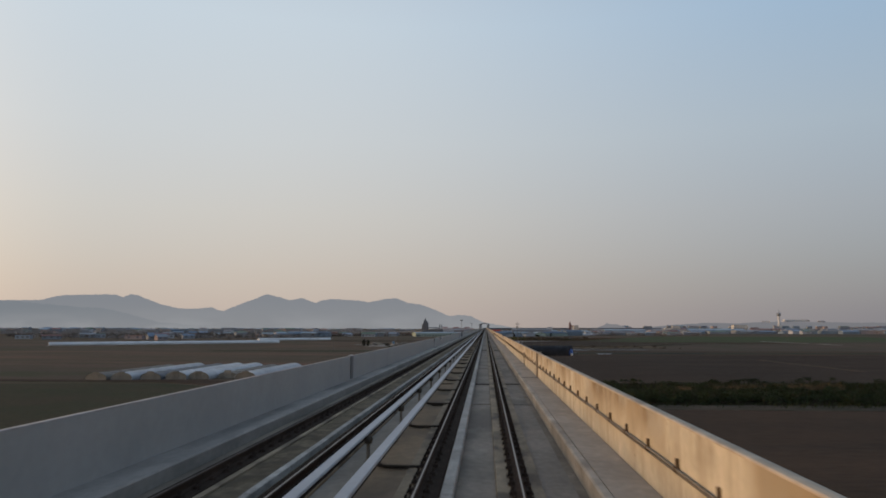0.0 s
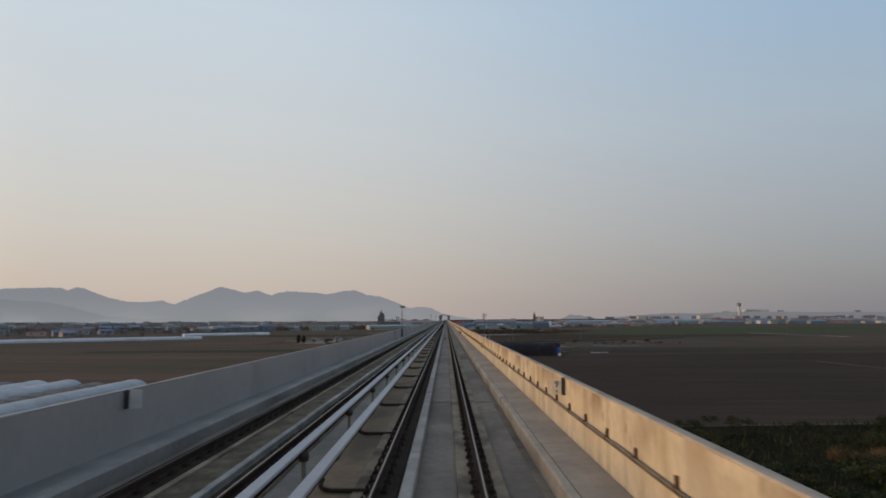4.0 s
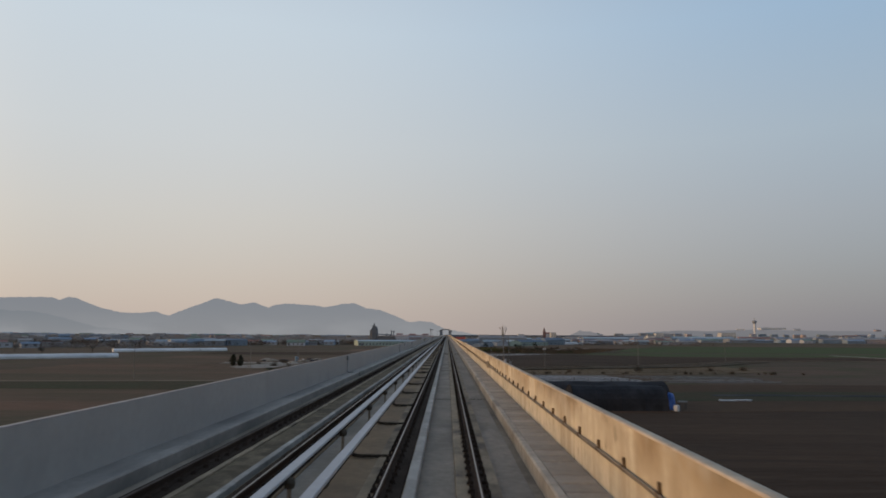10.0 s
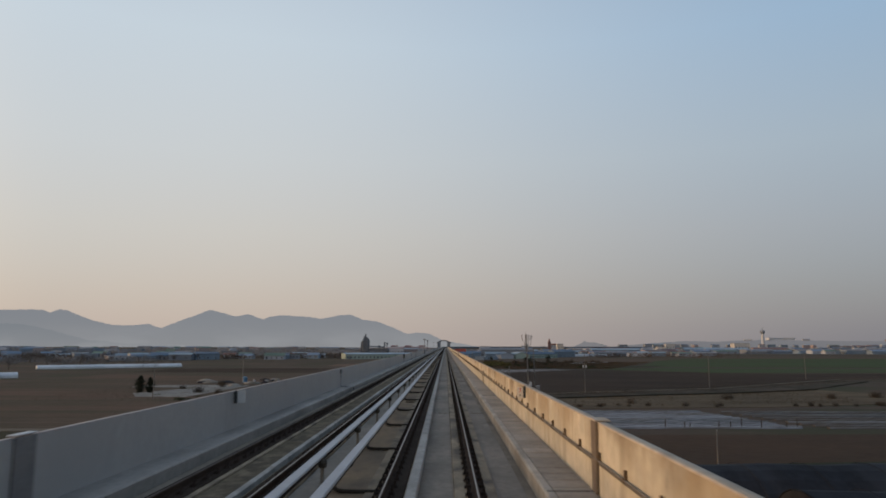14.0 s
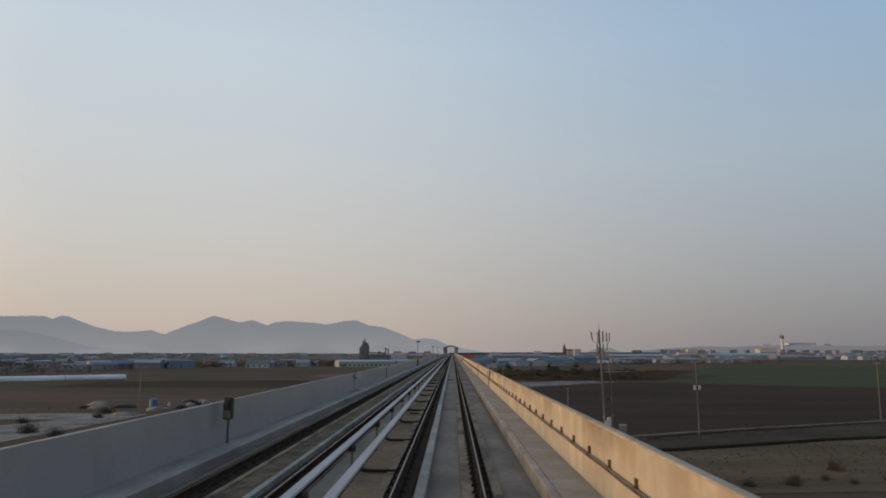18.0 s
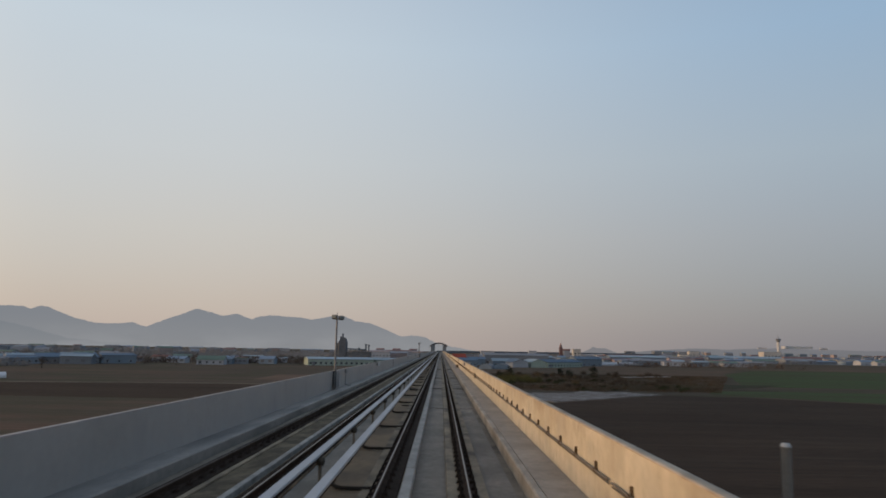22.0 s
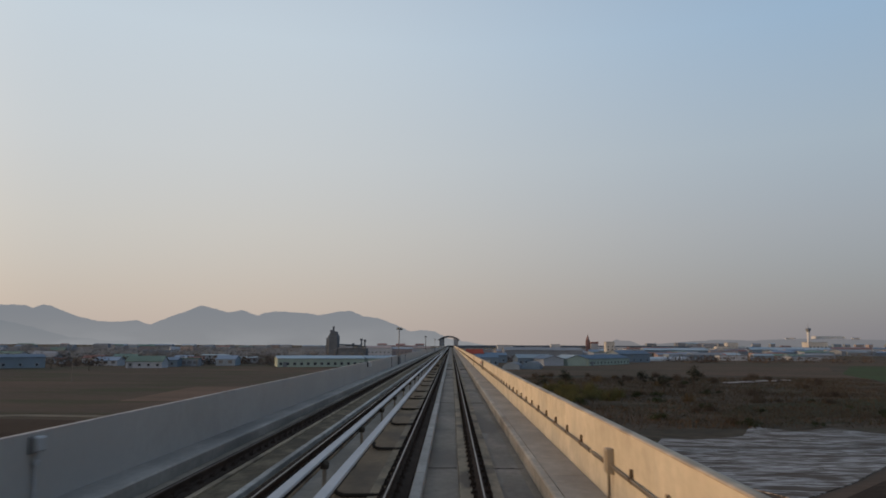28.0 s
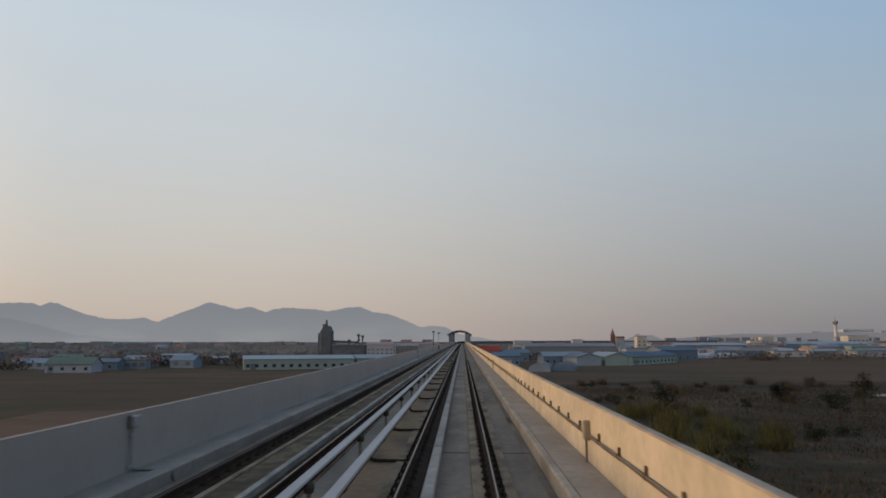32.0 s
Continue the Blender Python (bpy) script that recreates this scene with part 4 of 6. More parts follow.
for y in (80.0, 158.0, 235.0, 310.5, 390.3, 469.5, 551.85, 631.7, 711.0, 790.0, 869.0):
    b = thing("wall_box", (WALL_L, y, TOP_L - 0.16), "small pale equipment box on a pipe at the grey parapet", "equipment box", "equipment boxes on the grey parapet")
    part("body", lamp_mesh, None, b)
    part("hood", lamp_shade, None, b, "dark side plate")
    part("cable", foot_cable, None, b, "thin cable across the walkway")

# hundred-metre plates
for number, y in zip("987654", (91.0, 191.1, 291.1, 391.1, 491.05, 591.85)):
    sign = thing("distance_plate", (WALL_R, y, TOP_R - 0.16), "white distance plate " + number + " with a black edge board", "sign", "distance plates", turn=-14)
    part("plate", made(bevelled, -0.255, -0.085, -0.012, 0.012, -0.15, 0.13, 0.004), PLATE, sign)
    part("edge_board", made(bevelled, -0.08, -0.012, -0.016, 0.016, -0.16, 0.17, 0.004), INK, sign, "black edge board at the wall")
    part("bracket", made(tube, (-0.2, 0.03, 0.0), (0.03, 0.03, 0.0), 0.012, n=6), GALV, sign)
    curve = bpy.data.curves.new("digit", "FONT")
    curve.body, curve.size, curve.align_x, curve.extrude = number, 0.165, "CENTER", 0.002
    tmp = new("digit", curve)
    me = bpy.data.meshes.new_from_object(tmp.evaluated_get(bpy.context.evaluated_depsgraph_get()))
    bpy.data.objects.remove(tmp)
    me.materials.clear()
    me.materials.append(RED if number != "9" else INK)
    digit = part("digit", me, None, sign, "painted number " + number, at=(-0.17, -0.016, -0.01))
    digit.rotation_euler = (radians(90), 0, 0)
    part("mark", made(box, -0.185, -0.155, -0.017, -0.0125, -0.11, -0.07), INK, sign, "small dark mark")
for i in range(6):
    y = 90.3 + 100.18 * i
    sign = thing("distance_board", (WALL_L, y, TOP_L - 0.16), "white distance board with a black edge on the grey parapet", "sign", "distance boards on the grey parapet", turn=12)
    part("board", made(bevelled, 0.10, 0.32, -0.015, 0.015, -0.17, 0.17, 0.006), BOXWHITE, sign)
    part("edge_board", made(bevelled, 0.012, 0.095, -0.02, 0.02, -0.17, 0.17, 0.006), INK, sign, "black edge board at the wall")

for y in (183.0, 515.6):
    c = thing("floor_box", (WALL_R - 0.17, y, WALK_R), "low brown equipment box on the walkway", "equipment box", "boxes on the walkway")
    part("body", made(bevelled, -0.13, 0.13, -0.16, 0.16, 0.0, 0.30, 0.02), JOINT, c)
    part("lid", made(bevelled, -0.15, 0.15, -0.18, 0.18, 0.30, 0.33, 0.01), JOINT, c)

# expansion joint covers
for y in (31.6, 181.2, 281.8, 412.0, 514.5, 612.4, 760.0, 910.0):
    j = thing("joint_cover", (WALL_R, y, WALK_R), "brown steel cover strip over a parapet joint", "joint cover", "joint covers")
    part("strip", made(bevelled, -0.045, 0, -0.17, 0.17, 0.0, TOP_R - WALK_R + 0.01, 0.008), JOINT, j)
    part("top_strip", made(bevelled, -0.06, 0.18, -0.20, 0.20, TOP_R - WALK_R + 0.022, TOP_R - WALK_R + 0.05, 0.008), CONC_CAP, j, "pale cap over the joint")
    j = thing("joint_cover", (WALL_L, y - 0.9, WALK_L), "grey steel cover strip over a parapet joint", "joint cover", "joint covers")
    part("strip", made(bevelled, 0, 0.04, -0.25, 0.25, 0.0, TOP_L - WALK_L + 0.01, 0.008), JOINT_L, j)
    part("top_strip", made(bevelled, -0.10, 0.04, -0.25, 0.25, TOP_L - WALK_L + 0.024, TOP_L - WALK_L + 0.045, 0.008), BOXWHITE, j)


def lamp_post(y, tall):
    """A slim pole with two square floodlights, clamped to the parapet, with a cabinet at its foot."""
    p = thing("lamp_post", (WALL_L + 0.12, y, WALK_L), "slim grey lamp post with two square floodlights at the parapet", "lamp post", "lamp posts")
    part("pole", made(tube, (0, 0, 0), (0, 0, tall), 0.058, 0.045, 12), POLE_GREY, p)
    part("rod", made(tube, (0.0, 0, tall), (0.0, 0, tall + 0.28), 0.014, 0.008, 6), GALV, p, "thin lightning rod")
    part("foot_plate", made(bevelled, -0.10, 0.10, -0.10, 0.10, 0, 0.03, 0.008), BLACK, p)
    for dx in (-0.075, 0.06):
        part("clamp", made(bevelled, dx - 0.018, dx + 0.018, -0.05, 0.05, 0.08, 0.98, 0.008), BLACK, p, "thin dark clamp bar on the parapet")
    part("bracket_arm", made(tube, (-0.16, 0, tall - 0.16), (0.34, 0.05, tall - 0.16), 0.025, n=8), GALV, p)
    for x, z, turn in ((-0.13, tall - 0.03, -16), (0.25, tall - 0.08, 28)):
        head = part("floodlight", made(bevelled, -0.15, 0.15, -0.08, 0.12, -0.115, 0.115, 0.03), LAMP_BODY, p, "square floodlight housing", at=(x, -0.03, z))
        head.rotation_euler = (radians(-6), 0, radians(turn))
        part("glass", made(bevelled, -0.115, 0.115, -0.092, -0.078, -0.08, 0.08, 0.01), LAMP_GLASS, head, "pale lamp glass")
    c = thing("lamp_cabinet", (WALL_L + 0.19, y + 0.55, WALK_L), "grey steel cabinet beside a lamp post", "cabinet", "lamp cabinets")
    part("body", made(bevelled, -0.17, 0.13, -0.22, 0.22, 0.05, 0.98, 0.02), BOXDULL, c)
    part("lid", made(bevelled, -0.19, 0.15, -0.24, 0.24, 0.98, 1.01, 0.01), BOXDULL, c)
    part("door", made(bevelled, 0.131, 0.146, -0.18, 0.18, 0.12, 0.92, 0.006), BOXDULL, c)


for y in (169.4, 464.5, 619.5, 790.0, 960.0):
    lamp_post(y, 3.97)

# signal beside the other track
sg = thing("signal", (WALL_L + 0.30, 366.0, WALK_L), "dark signal head with a dull yellow plate on a thin post", "signal", "signals", scale=0.8)
part("post", made(tube, (0, 0, 0), (0, 0, 0.75), 0.03, n=10), BLACK, sg)
part("head", made(bevelled, -0.14, 0.14, -0.12, 0.12, 0.72, 1.42, 0.03), BLACK, sg)
part("plate", made(bevelled, -0.10, 0.10, -0.14, -0.121, 0.76, 1.0, 0.01), YELLOW, sg, "dull yellow plate")
for z in (1.1, 1.28):
    part("lens_hood", made(tube, (0, -0.22, z), (0, -0.12, z), 0.07, 0.07, 12), BLACK, sg)

# ---- greenhouses ----


def tunnel(x, y, turn, width, length, high, film, ends, label, group, hoops=0, category="greenhouse"):
    """A film tunnel on hoops, its axis along y from its base corner's middle."""
    g = thing("greenhouse", (x, y, 0), label, category, group, turn=turn)
    arc = [(-width / 2 * math.cos(a), high * (0.28 + 0.72 * math.sin(a)) if 0 < i < 10 else high * 0.28) for i, a in enumerate([math.pi * k / 10 for k in range(11)])]
    outer = [(-width / 2, 0), *arc, (width / 2, 0)]
    bm = bmesh.new()
    steps = max(2, int(length / 4))
    rows = []
    for k in range(steps + 1):
        yy = length * k / steps
        d = 0.0 if k % 2 == 0 else 0.03
        rows.append([bm.verts.new((px * (1 - d * 0.5), yy, pz * (1 - d) if pz > 0 else 0)) for px, pz in outer])
    for a, b in zip(rows, rows[1:]):
        for i in range(len(outer) - 1):
            bm.faces.new((a[i], b[i], b[i + 1], a[i + 1]))
    part("film", bm, film, g)
    for yy, name in ((0.03, "front_end"), (length - 0.03, "back_end")):
        bm = bmesh.new()
        profile(bm, [(px * 0.99, pz * 0.99) for px, pz in outer], yy - 0.03, yy + 0.03)
        part(name, bm, ends, g)
    for k in range(hoops):
        yy = length * k / max(hoops - 1, 1)
        bm = bmesh.new()
        bent(bm, [(a[0] * 1.005, yy, a[1] * 1.01) for a in outer], 0.025, 5)
        part("hoop", bm, GALV if film is FILM else TARP, g)
    if hoops:
        part("door", made(bevelled, -0.8, 0.8, -0.06, 0.0, 0.02, 1.9, 0.02), ends, g)
    return g


for x, y0, long, high, skin, words in ((-56.5, 163, 41.5, 1.75, FILM, "low greenhouse tunnel of pale plastic film"), (-61.9, 166, 37, 1.45, FILM_OLD, "low greenhouse tunnel of torn brownish film"), (-67.4, 162, 42, 1.8, FILM, "low greenhouse tunnel of pale plastic film"), (-72.4, 161, 42, 1.8, FILM, "low greenhouse tunnel of pale plastic film"), (-78.0, 160, 43, 1.6, FILM_DARK, "low greenhouse tunnel under dark grey film"), (-84.0, 158, 45, 1.75, FILM, "low greenhouse tunnel of pale plastic film"), (-89.5, 157, 38, 1.7, FILM_OLD, "low greenhouse tunnel of torn brownish film")):
    tunnel(x, y0, random.uniform(-0.6, 0.6) + 0.5, 5.0, long, high, skin, FILM_END, words, "plastic tunnels near the viaduct", hoops=9)
tunnel(20.7, 312.9, -89, 7.6, 15.5, 4.0, TARP, TARP, "greenhouse under black shade net beside a taller one", "black greenhouses", hoops=5)
tunnel(7.0, 321.3, -89, 9.2, 32.0, 4.1, TARP, TARP, "long greenhouse under black shade net", "black greenhouses", hoops=8)
for i in range(2):
    tunnel(-164.0 + 3.6 * i, 530 + 4.8 * i, 128, 5.6, 150, 2.1, FILM_W, FILM_W, "long low greenhouse of white plastic film", "long white greenhouses", hoops=0)
for i in range(2):
    tunnel(-154.0 + 3.6 * i, 666 + 4.6 * i, 128, 5.4, 66, 2.0, FILM_W, FILM_W, "long low greenhouse of white plastic film", "long white greenhouses", hoops=0)
for i in range(9):
    tunnel(141 + 8 * i, 1088 + 10.5 * i, -60, 7.0, 40, 3.0, FILM, FILM, "long greenhouse of whitish plastic film before the factories", "greenhouses by the factories", hoops=0)
for i in range(16):
    tunnel(600 + 24 * i, 1650 + 9 * (i % 5), -88, 10.0, 60, 5, FILM, FILM, "far pale greenhouse of plastic film", "far greenhouses", hoops=0)

# things by the black greenhouses
t = thing("tarpaulin_pile", (37.7, 313.6, 0.04), "heap under a bright blue tarpaulin", "tarpaulin", "")
bm = bmesh.new()
bmesh.ops.create_icosphere(bm, subdivisions=3, radius=1.0)
for v in bm.verts:
    v.co = Vector((v.co.x * 1.1, v.co.y * 1.5, max(v.co.z, -0.05) * 2.7)) * (1 + 0.16 * noise.noise(v.co * 1.7))
    v.co.z = max(v.co.z, 0)
part("tarpaulin", bm, BLUE_TARP, t)
part("rope", made(tube, (-1.6, -1.2, 0.5), (1.6, -1.2, 0.9), 0.04, n=6), BLACK, t)
t = thing("water_barrel", (37.6, 309.8, 0.04), "round white plastic barrel beside the black greenhouse", "barrel", scale=0.72)
bm = bmesh.new()
for a, b, r, s in ((0, 0.15, 0.68, 0.75), (0.15, 1.15, 0.75, 0.75), (1.15, 1.4, 0.75, 0.45)):
    tube(bm, (0, 0, a), (0, 0, b), r, s, 16)
part("body", bm, BOXWHITE, t)
part("cap", made(tube, (0, 0, 1.4), (0, 0, 1.5), 0.25, 0.25, 12), BLACK, t)
t = thing("field_table", (39.7, 313.0, 0.04), "small dark table with a pale flat top by the greenhouse", "table")
t.scale = (0.46, 0.46, 1.0)
part("top", made(bevelled, -1.6, 1.6, -0.9, 0.9, 1.15, 1.32, 0.03), ANT, t)
for x in (-1.1, 1.1):
    for y in (-0.7, 0.7):
        part("leg", made(bevelled, x - 0.06, x + 0.06, y - 0.06, y + 0.06, 0, 1.15, 0.01), BLACK, t)
for i in range(2):
    t = thing("row_cover", (51.6 + 3.2 * i, 327.9 + 0.5 * i, 0.04), "low strip of white plastic sheet on the field", "plastic sheet", "white sheets")
    part("sheet", made(bevelled, 0, 3.1, -0.45, 0.45, 0, 0.28, 0.1), FILM, t)

# silver mulch beds
def mulch_bed(x0, x1, y, film, label):
    bed = thing("mulch_bed", (x0, y, 0.02), label, "vegetable bed", "silver mulch beds", turn=1.5)
    bm = bmesh.new()
    n = 26
    rows = []
    for k in range(n + 1):
        x = (x1 - x0) * k / n
        w = 0.52 + 0.14 * noise.noise((x * 0.4, y, 0))
        h = 0.22 + 0.12 * noise.noise((x * 0.7, y, 4))
        rows.append([bm.verts.new(p) for p in ((x, -w, 0), (x, -w * 0.7, h), (x, w * 0.7, h), (x, w, 0))])
    for a, b in zip(rows, rows[1:]):
        for q in range(3):
            bm.faces.new((a[q], b[q], b[q + 1], a[q + 1]))
    bm.faces.new(rows[0])
    bm.faces.new(rows[-1][::-1])
    part("film", bm, film, bed)


for i in range(20):
    y = 378.5 + 1.42 * i
    mulch_bed(24, 50 + 2.2 * noise.noise((i * 0.6, 0, 0)) - 0.35 * i + 4, y, MULCH, "long vegetable bed under silver plastic mulch")
    if i % 2 == 0:
        mulch_bed(58 - 0.35 * i, 88 + 5 * noise.noise((i * 0.4, 5, 0)), y + 0.6, MULCH_OLD, "long vegetable bed under torn dull plastic mulch")
t = thing("meter_cabinet", (22.6, 443.5, 0.1), "dark grey meter cabinet with a pale top by the mast", "cabinet")
part("body", made(bevelled, -0.45, 0.45, -0.3, 0.3, 0, 2.5, 0.03), POLE_GREY, t)
part("lid", made(bevelled, -0.5, 0.5, -0.35, 0.35, 2.5, 2.66, 0.03), WALL_WHITE, t, "pale lid")
part("door", made(bevelled, -0.38, 0.38, -0.325, -0.301, 0.15, 1.85, 0.01), POLE_GREY, t)
t = thing("field_post", (22.4, 330.0, 0.03), "thin pale pole beside the black greenhouses", "post", "field posts")
part("post", made(tube, (0, 0, 0), (0.05, 0, 5.4), 0.06, 0.05, 8), WOOD, t)
part("cap", made(tube, (0.05, 0, 5.4), (0.05, 0, 5.46), 0.06, 0.04, 8), GALV, t)
for i in range(9):
    t = thing("stake", (33 + 2.6 * i + random.uniform(-1, 1), 379.2 + random.uniform(-0.6, 0.5), 0.02), "dark wooden stake at the bed's edge", "stake", "stakes")
    part("post", made(tube, (0, 0, 0), (random.uniform(-0.1, 0.1), 0, random.uniform(0.7, 1.6)), 0.09, 0.06, 6), BARK, t)

# ---- poles ----


def utility_pole(x, y, tall, lean, gear, z=0.3):
    p = thing("utility_pole", (x, y, z), "tall pale concrete utility pole" + (" with two transformers" if gear == 2 else " with a crossarm"), "utility pole", "utility poles")
    part("pole", made(tube, (0, 0, 0), (lean, 0, tall), 0.115, 0.065, 10), WOOD, p)
    part("crossarm", made(bevelled, lean - 0.7, lean + 0.7, -0.03, 0.03, tall - 0.33, tall - 0.27, 0.01), ANT, p)
    for dx in (-0.62, 0.4, 0.62):
        part("insulator", made(tube, (lean + dx, 0, tall - 0.27), (lean + dx, 0, tall - 0.10), 0.045, 0.03, 8), BOXDULL, p)
    if gear == 2:
        for dx in (-0.36, 0.36):
            drum = part("transformer", made(tube, (lean * 0.6 + dx, -0.2, tall * 0.60), (lean * 0.6 + dx, -0.2, tall * 0.60 + 0.68), 0.20, 0.20, 12), BOXWHITE, p, "pale grey drum transformer")
            part("cap", made(tube, (lean * 0.6 + dx, -0.2, tall * 0.60 + 0.68), (lean * 0.6 + dx, -0.2, tall * 0.60 + 0.78), 0.15, 0.05, 10), BLACK, drum)


for x, y, tall, lean, gear in ((35.95, 453.0, 10.8, -0.05, 2), (77.0, 477.5, 10.2, 0.1, 1), (136.0, 538.0, 10.0, 0, 1), ):
    utility_pole(x, y, tall, lean, gear, 0.3)
for x, y, tall, lean, gear in ((231, 553, 10, 0, 1), (-67, 433, 8.0, 0.1, 1), (-83, 380, 8.2, -0.1, 1), (-63, 490, 9.3, 0.15, 1), (-130, 900, 9, 0, 1), (-150, 620, 9, 0, 1), (-118, 760, 9, 0, 1), (-64, 927, 9.5, 0, 1), (185, 1000, 11, 0, 1), (320, 1080, 11, 0, 1), (120, 1010, 10, 0, 1)):
    utility_pole(x, y, tall, lean, gear, 0.0)
for x, y, tall in ((6.4, 439.0, 10.6), (15.85, 446.4, 7.2)):
    t = thing("field_post", (x, y, 0.03), "single slim concrete post beside the viaduct", "post", "field posts")
    part("post", made(tube, (0, 0, 0), (0.05, 0, tall), 0.12, 0.09, 10), WOOD, t)
    part("cap", made(tube, (0.05, 0, tall), (0.05, 0, tall + 0.06), 0.10, 0.07, 10), GALV, t)

# mobile mast: two poles side by side with panel antennas
m = thing("antenna_mast", (20.0, 443.5, 0.1), "leaning concrete pole crowded with upright panel antennas", "antenna mast")
part("pole", made(tube, (0.34, 0, 0), (-0.16, 0, 15.2), 0.17, 0.11, 12), WOOD, m, "main pole")
part("rod", made(tube, (-0.16, 0, 15.2), (-0.15, 0, 16.1), 0.025, 0.012, 6), BLACK, m, "thin lightning rod")
# panels: x, y, foot, top, half width, lean
for k, (x, y, z0, z1, w, lean) in enumerate(((-0.18, -0.16, 13.5, 15.15, 0.085, 0.02), (-0.32, 0.05, 13.4, 14.95, 0.07, 0.0), (0.32, -0.1, 13.55, 15.05, 0.10, 0.01), (0.86, 0.0, 13.55, 14.9, 0.075, -0.01), (1.26, 0.1, 13.8, 14.85, 0.07, 0.0), (-1.06, 0.0, 13.8, 15.0, 0.075, -0.16), (-0.45, -0.12, 11.9, 13.35, 0.085, -0.03), (0.33, -0.14, 12.1, 13.4, 0.10, 0.0), (-0.28, -0.1, 11.6, 12.9, 0.06, 0.03), (0.10, -0.24, 11.4, 12.8, 0.08, 0.0), (-0.36, -0.1, 11.1, 11.9, 0.06, 0.0), (0.46, -0.1, 11.1, 12.0, 0.05, 0.02))):
    panel = part("antenna_panel", made(bevelled, -w, w, -0.06, 0.06, 0, z1 - z0, 0.025), ANT_RUST if k in (0, 5, 6) else ANT, m, "upright weathered antenna panel", at=(x, y, z0 - 0.1))
    panel.rotation_euler[1] = lean
    for z in (0.25, 0.75):
        part("arm", made(tube, (0, 0.04, (z1 - z0) * z), (-x * 0.8, 0.04 - y * 0.5, (z1 - z0) * z - 0.06), 0.02, n=6), GALV, panel)
for pts in (((-1.02, 0, 13.75), (-0.94, 0, 13.5), (-0.6, 0, 13.42), (-0.25, 0, 13.55)), ((1.24, 0, 13.8), (1.05, 0, 13.3), (0.9, 0, 12.9), (0.88, 0, 12.5), (0.62, 0, 12.3), (0.3, 0, 12.2)), ((0.86, 0, 13.5), (0.84, 0, 12.9), (0.85, 0, 12.4)), ((-0.4, -0.1, 11.9), (-0.3, -0.1, 11.2), (0.0, -0.1, 11.0), (0.12, -0.1, 9.5)), ((0.42, 0, 12.0), (0.5, 0, 11.2), (0.36, 0, 10.2), (0.30, 0, 8.0))):
    part("feeder_cable", made(bent, pts, 0.028, 6), BLACK, m)
part("side_arm", made(tube, (-1.65, -0.05, 10.85), (0.05, -0.05, 10.75), 0.04, n=6), GALV, m, "long thin steel arm")
part("side_arm", made(tube, (0.1, -0.05, 10.72), (0.86, -0.05, 10.68), 0.035, n=6), BLACK, m, "short dark arm")
part("radio_unit", made(bevelled, 0.55, 0.92, -0.3, -0.05, 5.85, 6.1, 0.03), BLACK, m, "dark radio unit")
part("side_arm", made(tube, (0.1, -0.05, 6.0), (0.75, -0.1, 6.05), 0.035, n=6), BLACK, m, "short dark arm")
part("step_bolts", made(lambda b: [tube(b, (0.10 - 0.015 * k, 0, 2.6 + 0.45 * k), (0.46 - 0.015 * k, 0, 2.6 + 0.45 * k), 0.015, n=5) for k in range(14)]), BLACK, m, "row of climbing bolts", kind="stuff")
for x, y, z, w, tall in ((0.78, -0.28, 2.5, 0.26, 1.1), (0.40, -0.30, 2.3, 0.14, 0.8), (0.05, -0.25, 2.1, 0.12, 0.7)):
    part("cabinet", made(bevelled, x - w, x + w, y - 0.16, y + 0.12, z, z + tall, 0.03), BOXWHITE, m, "pale equipment cabinet")
for z in (3.6, 8.0):
    part("band", made(tube, (0.28 - 0.033 * z, 0, z), (0.28 - 0.033 * z, 0, z + 0.10), 0.19, 0.19, 12), ANT, m, "steel strap round the pole")
t = thing("utility_pole", (22.6, 449.3, 0.1), "slim leaning concrete pole with strapped cables behind the antenna mast", "utility pole", "utility poles")
part("pole", made(tube, (0, 0, 0), (-0.25, 0, 11.8), 0.14, 0.09, 12), WOOD, t)
for k, z in enumerate((3.2, 4.4, 5.6, 9.2)):
    part("strap", made(tube, (-0.02 * z, 0, z), (-0.02 * z, 0, z + 0.12), 0.16, 0.16, 10), BLACK if k % 2 else GALV, t)
part("cable", made(bent, [(-0.16, -0.1, 0.4), (-0.2, -0.12, 4.0), (-0.28, -0.1, 6.5), (-0.3, -0.1, 9.0)], 0.04, 6), BLACK, t)

# ---- farm yard beyond the grey parapet ----
t = thing("water_tank", (-66.8, 506.0, 0.03), "upright blue plastic water tank in the field", "tank")
part("body", made(tube, (0, 0, 0), (0, 0, 1.7), 0.85, 0.85, 16), BLUE_TANK, t)
part("cap", made(tube, (0, 0, 1.7), (0, 0, 1.95), 0.85, 0.25, 16), BLUE_TANK, t)
t = thing("small_barrel", (-64.6, 509.5, 0.03), "small pale barrel in the field", "barrel")
part("body", made(tube, (0, 0, 0), (0, 0, 0.8), 0.4, 0.4, 12), WALL_WHITE, t)
part("cap", made(tube, (0, 0, 0.8), (0, 0, 0.9), 0.3, 0.2, 12), WALL_PINK, t)
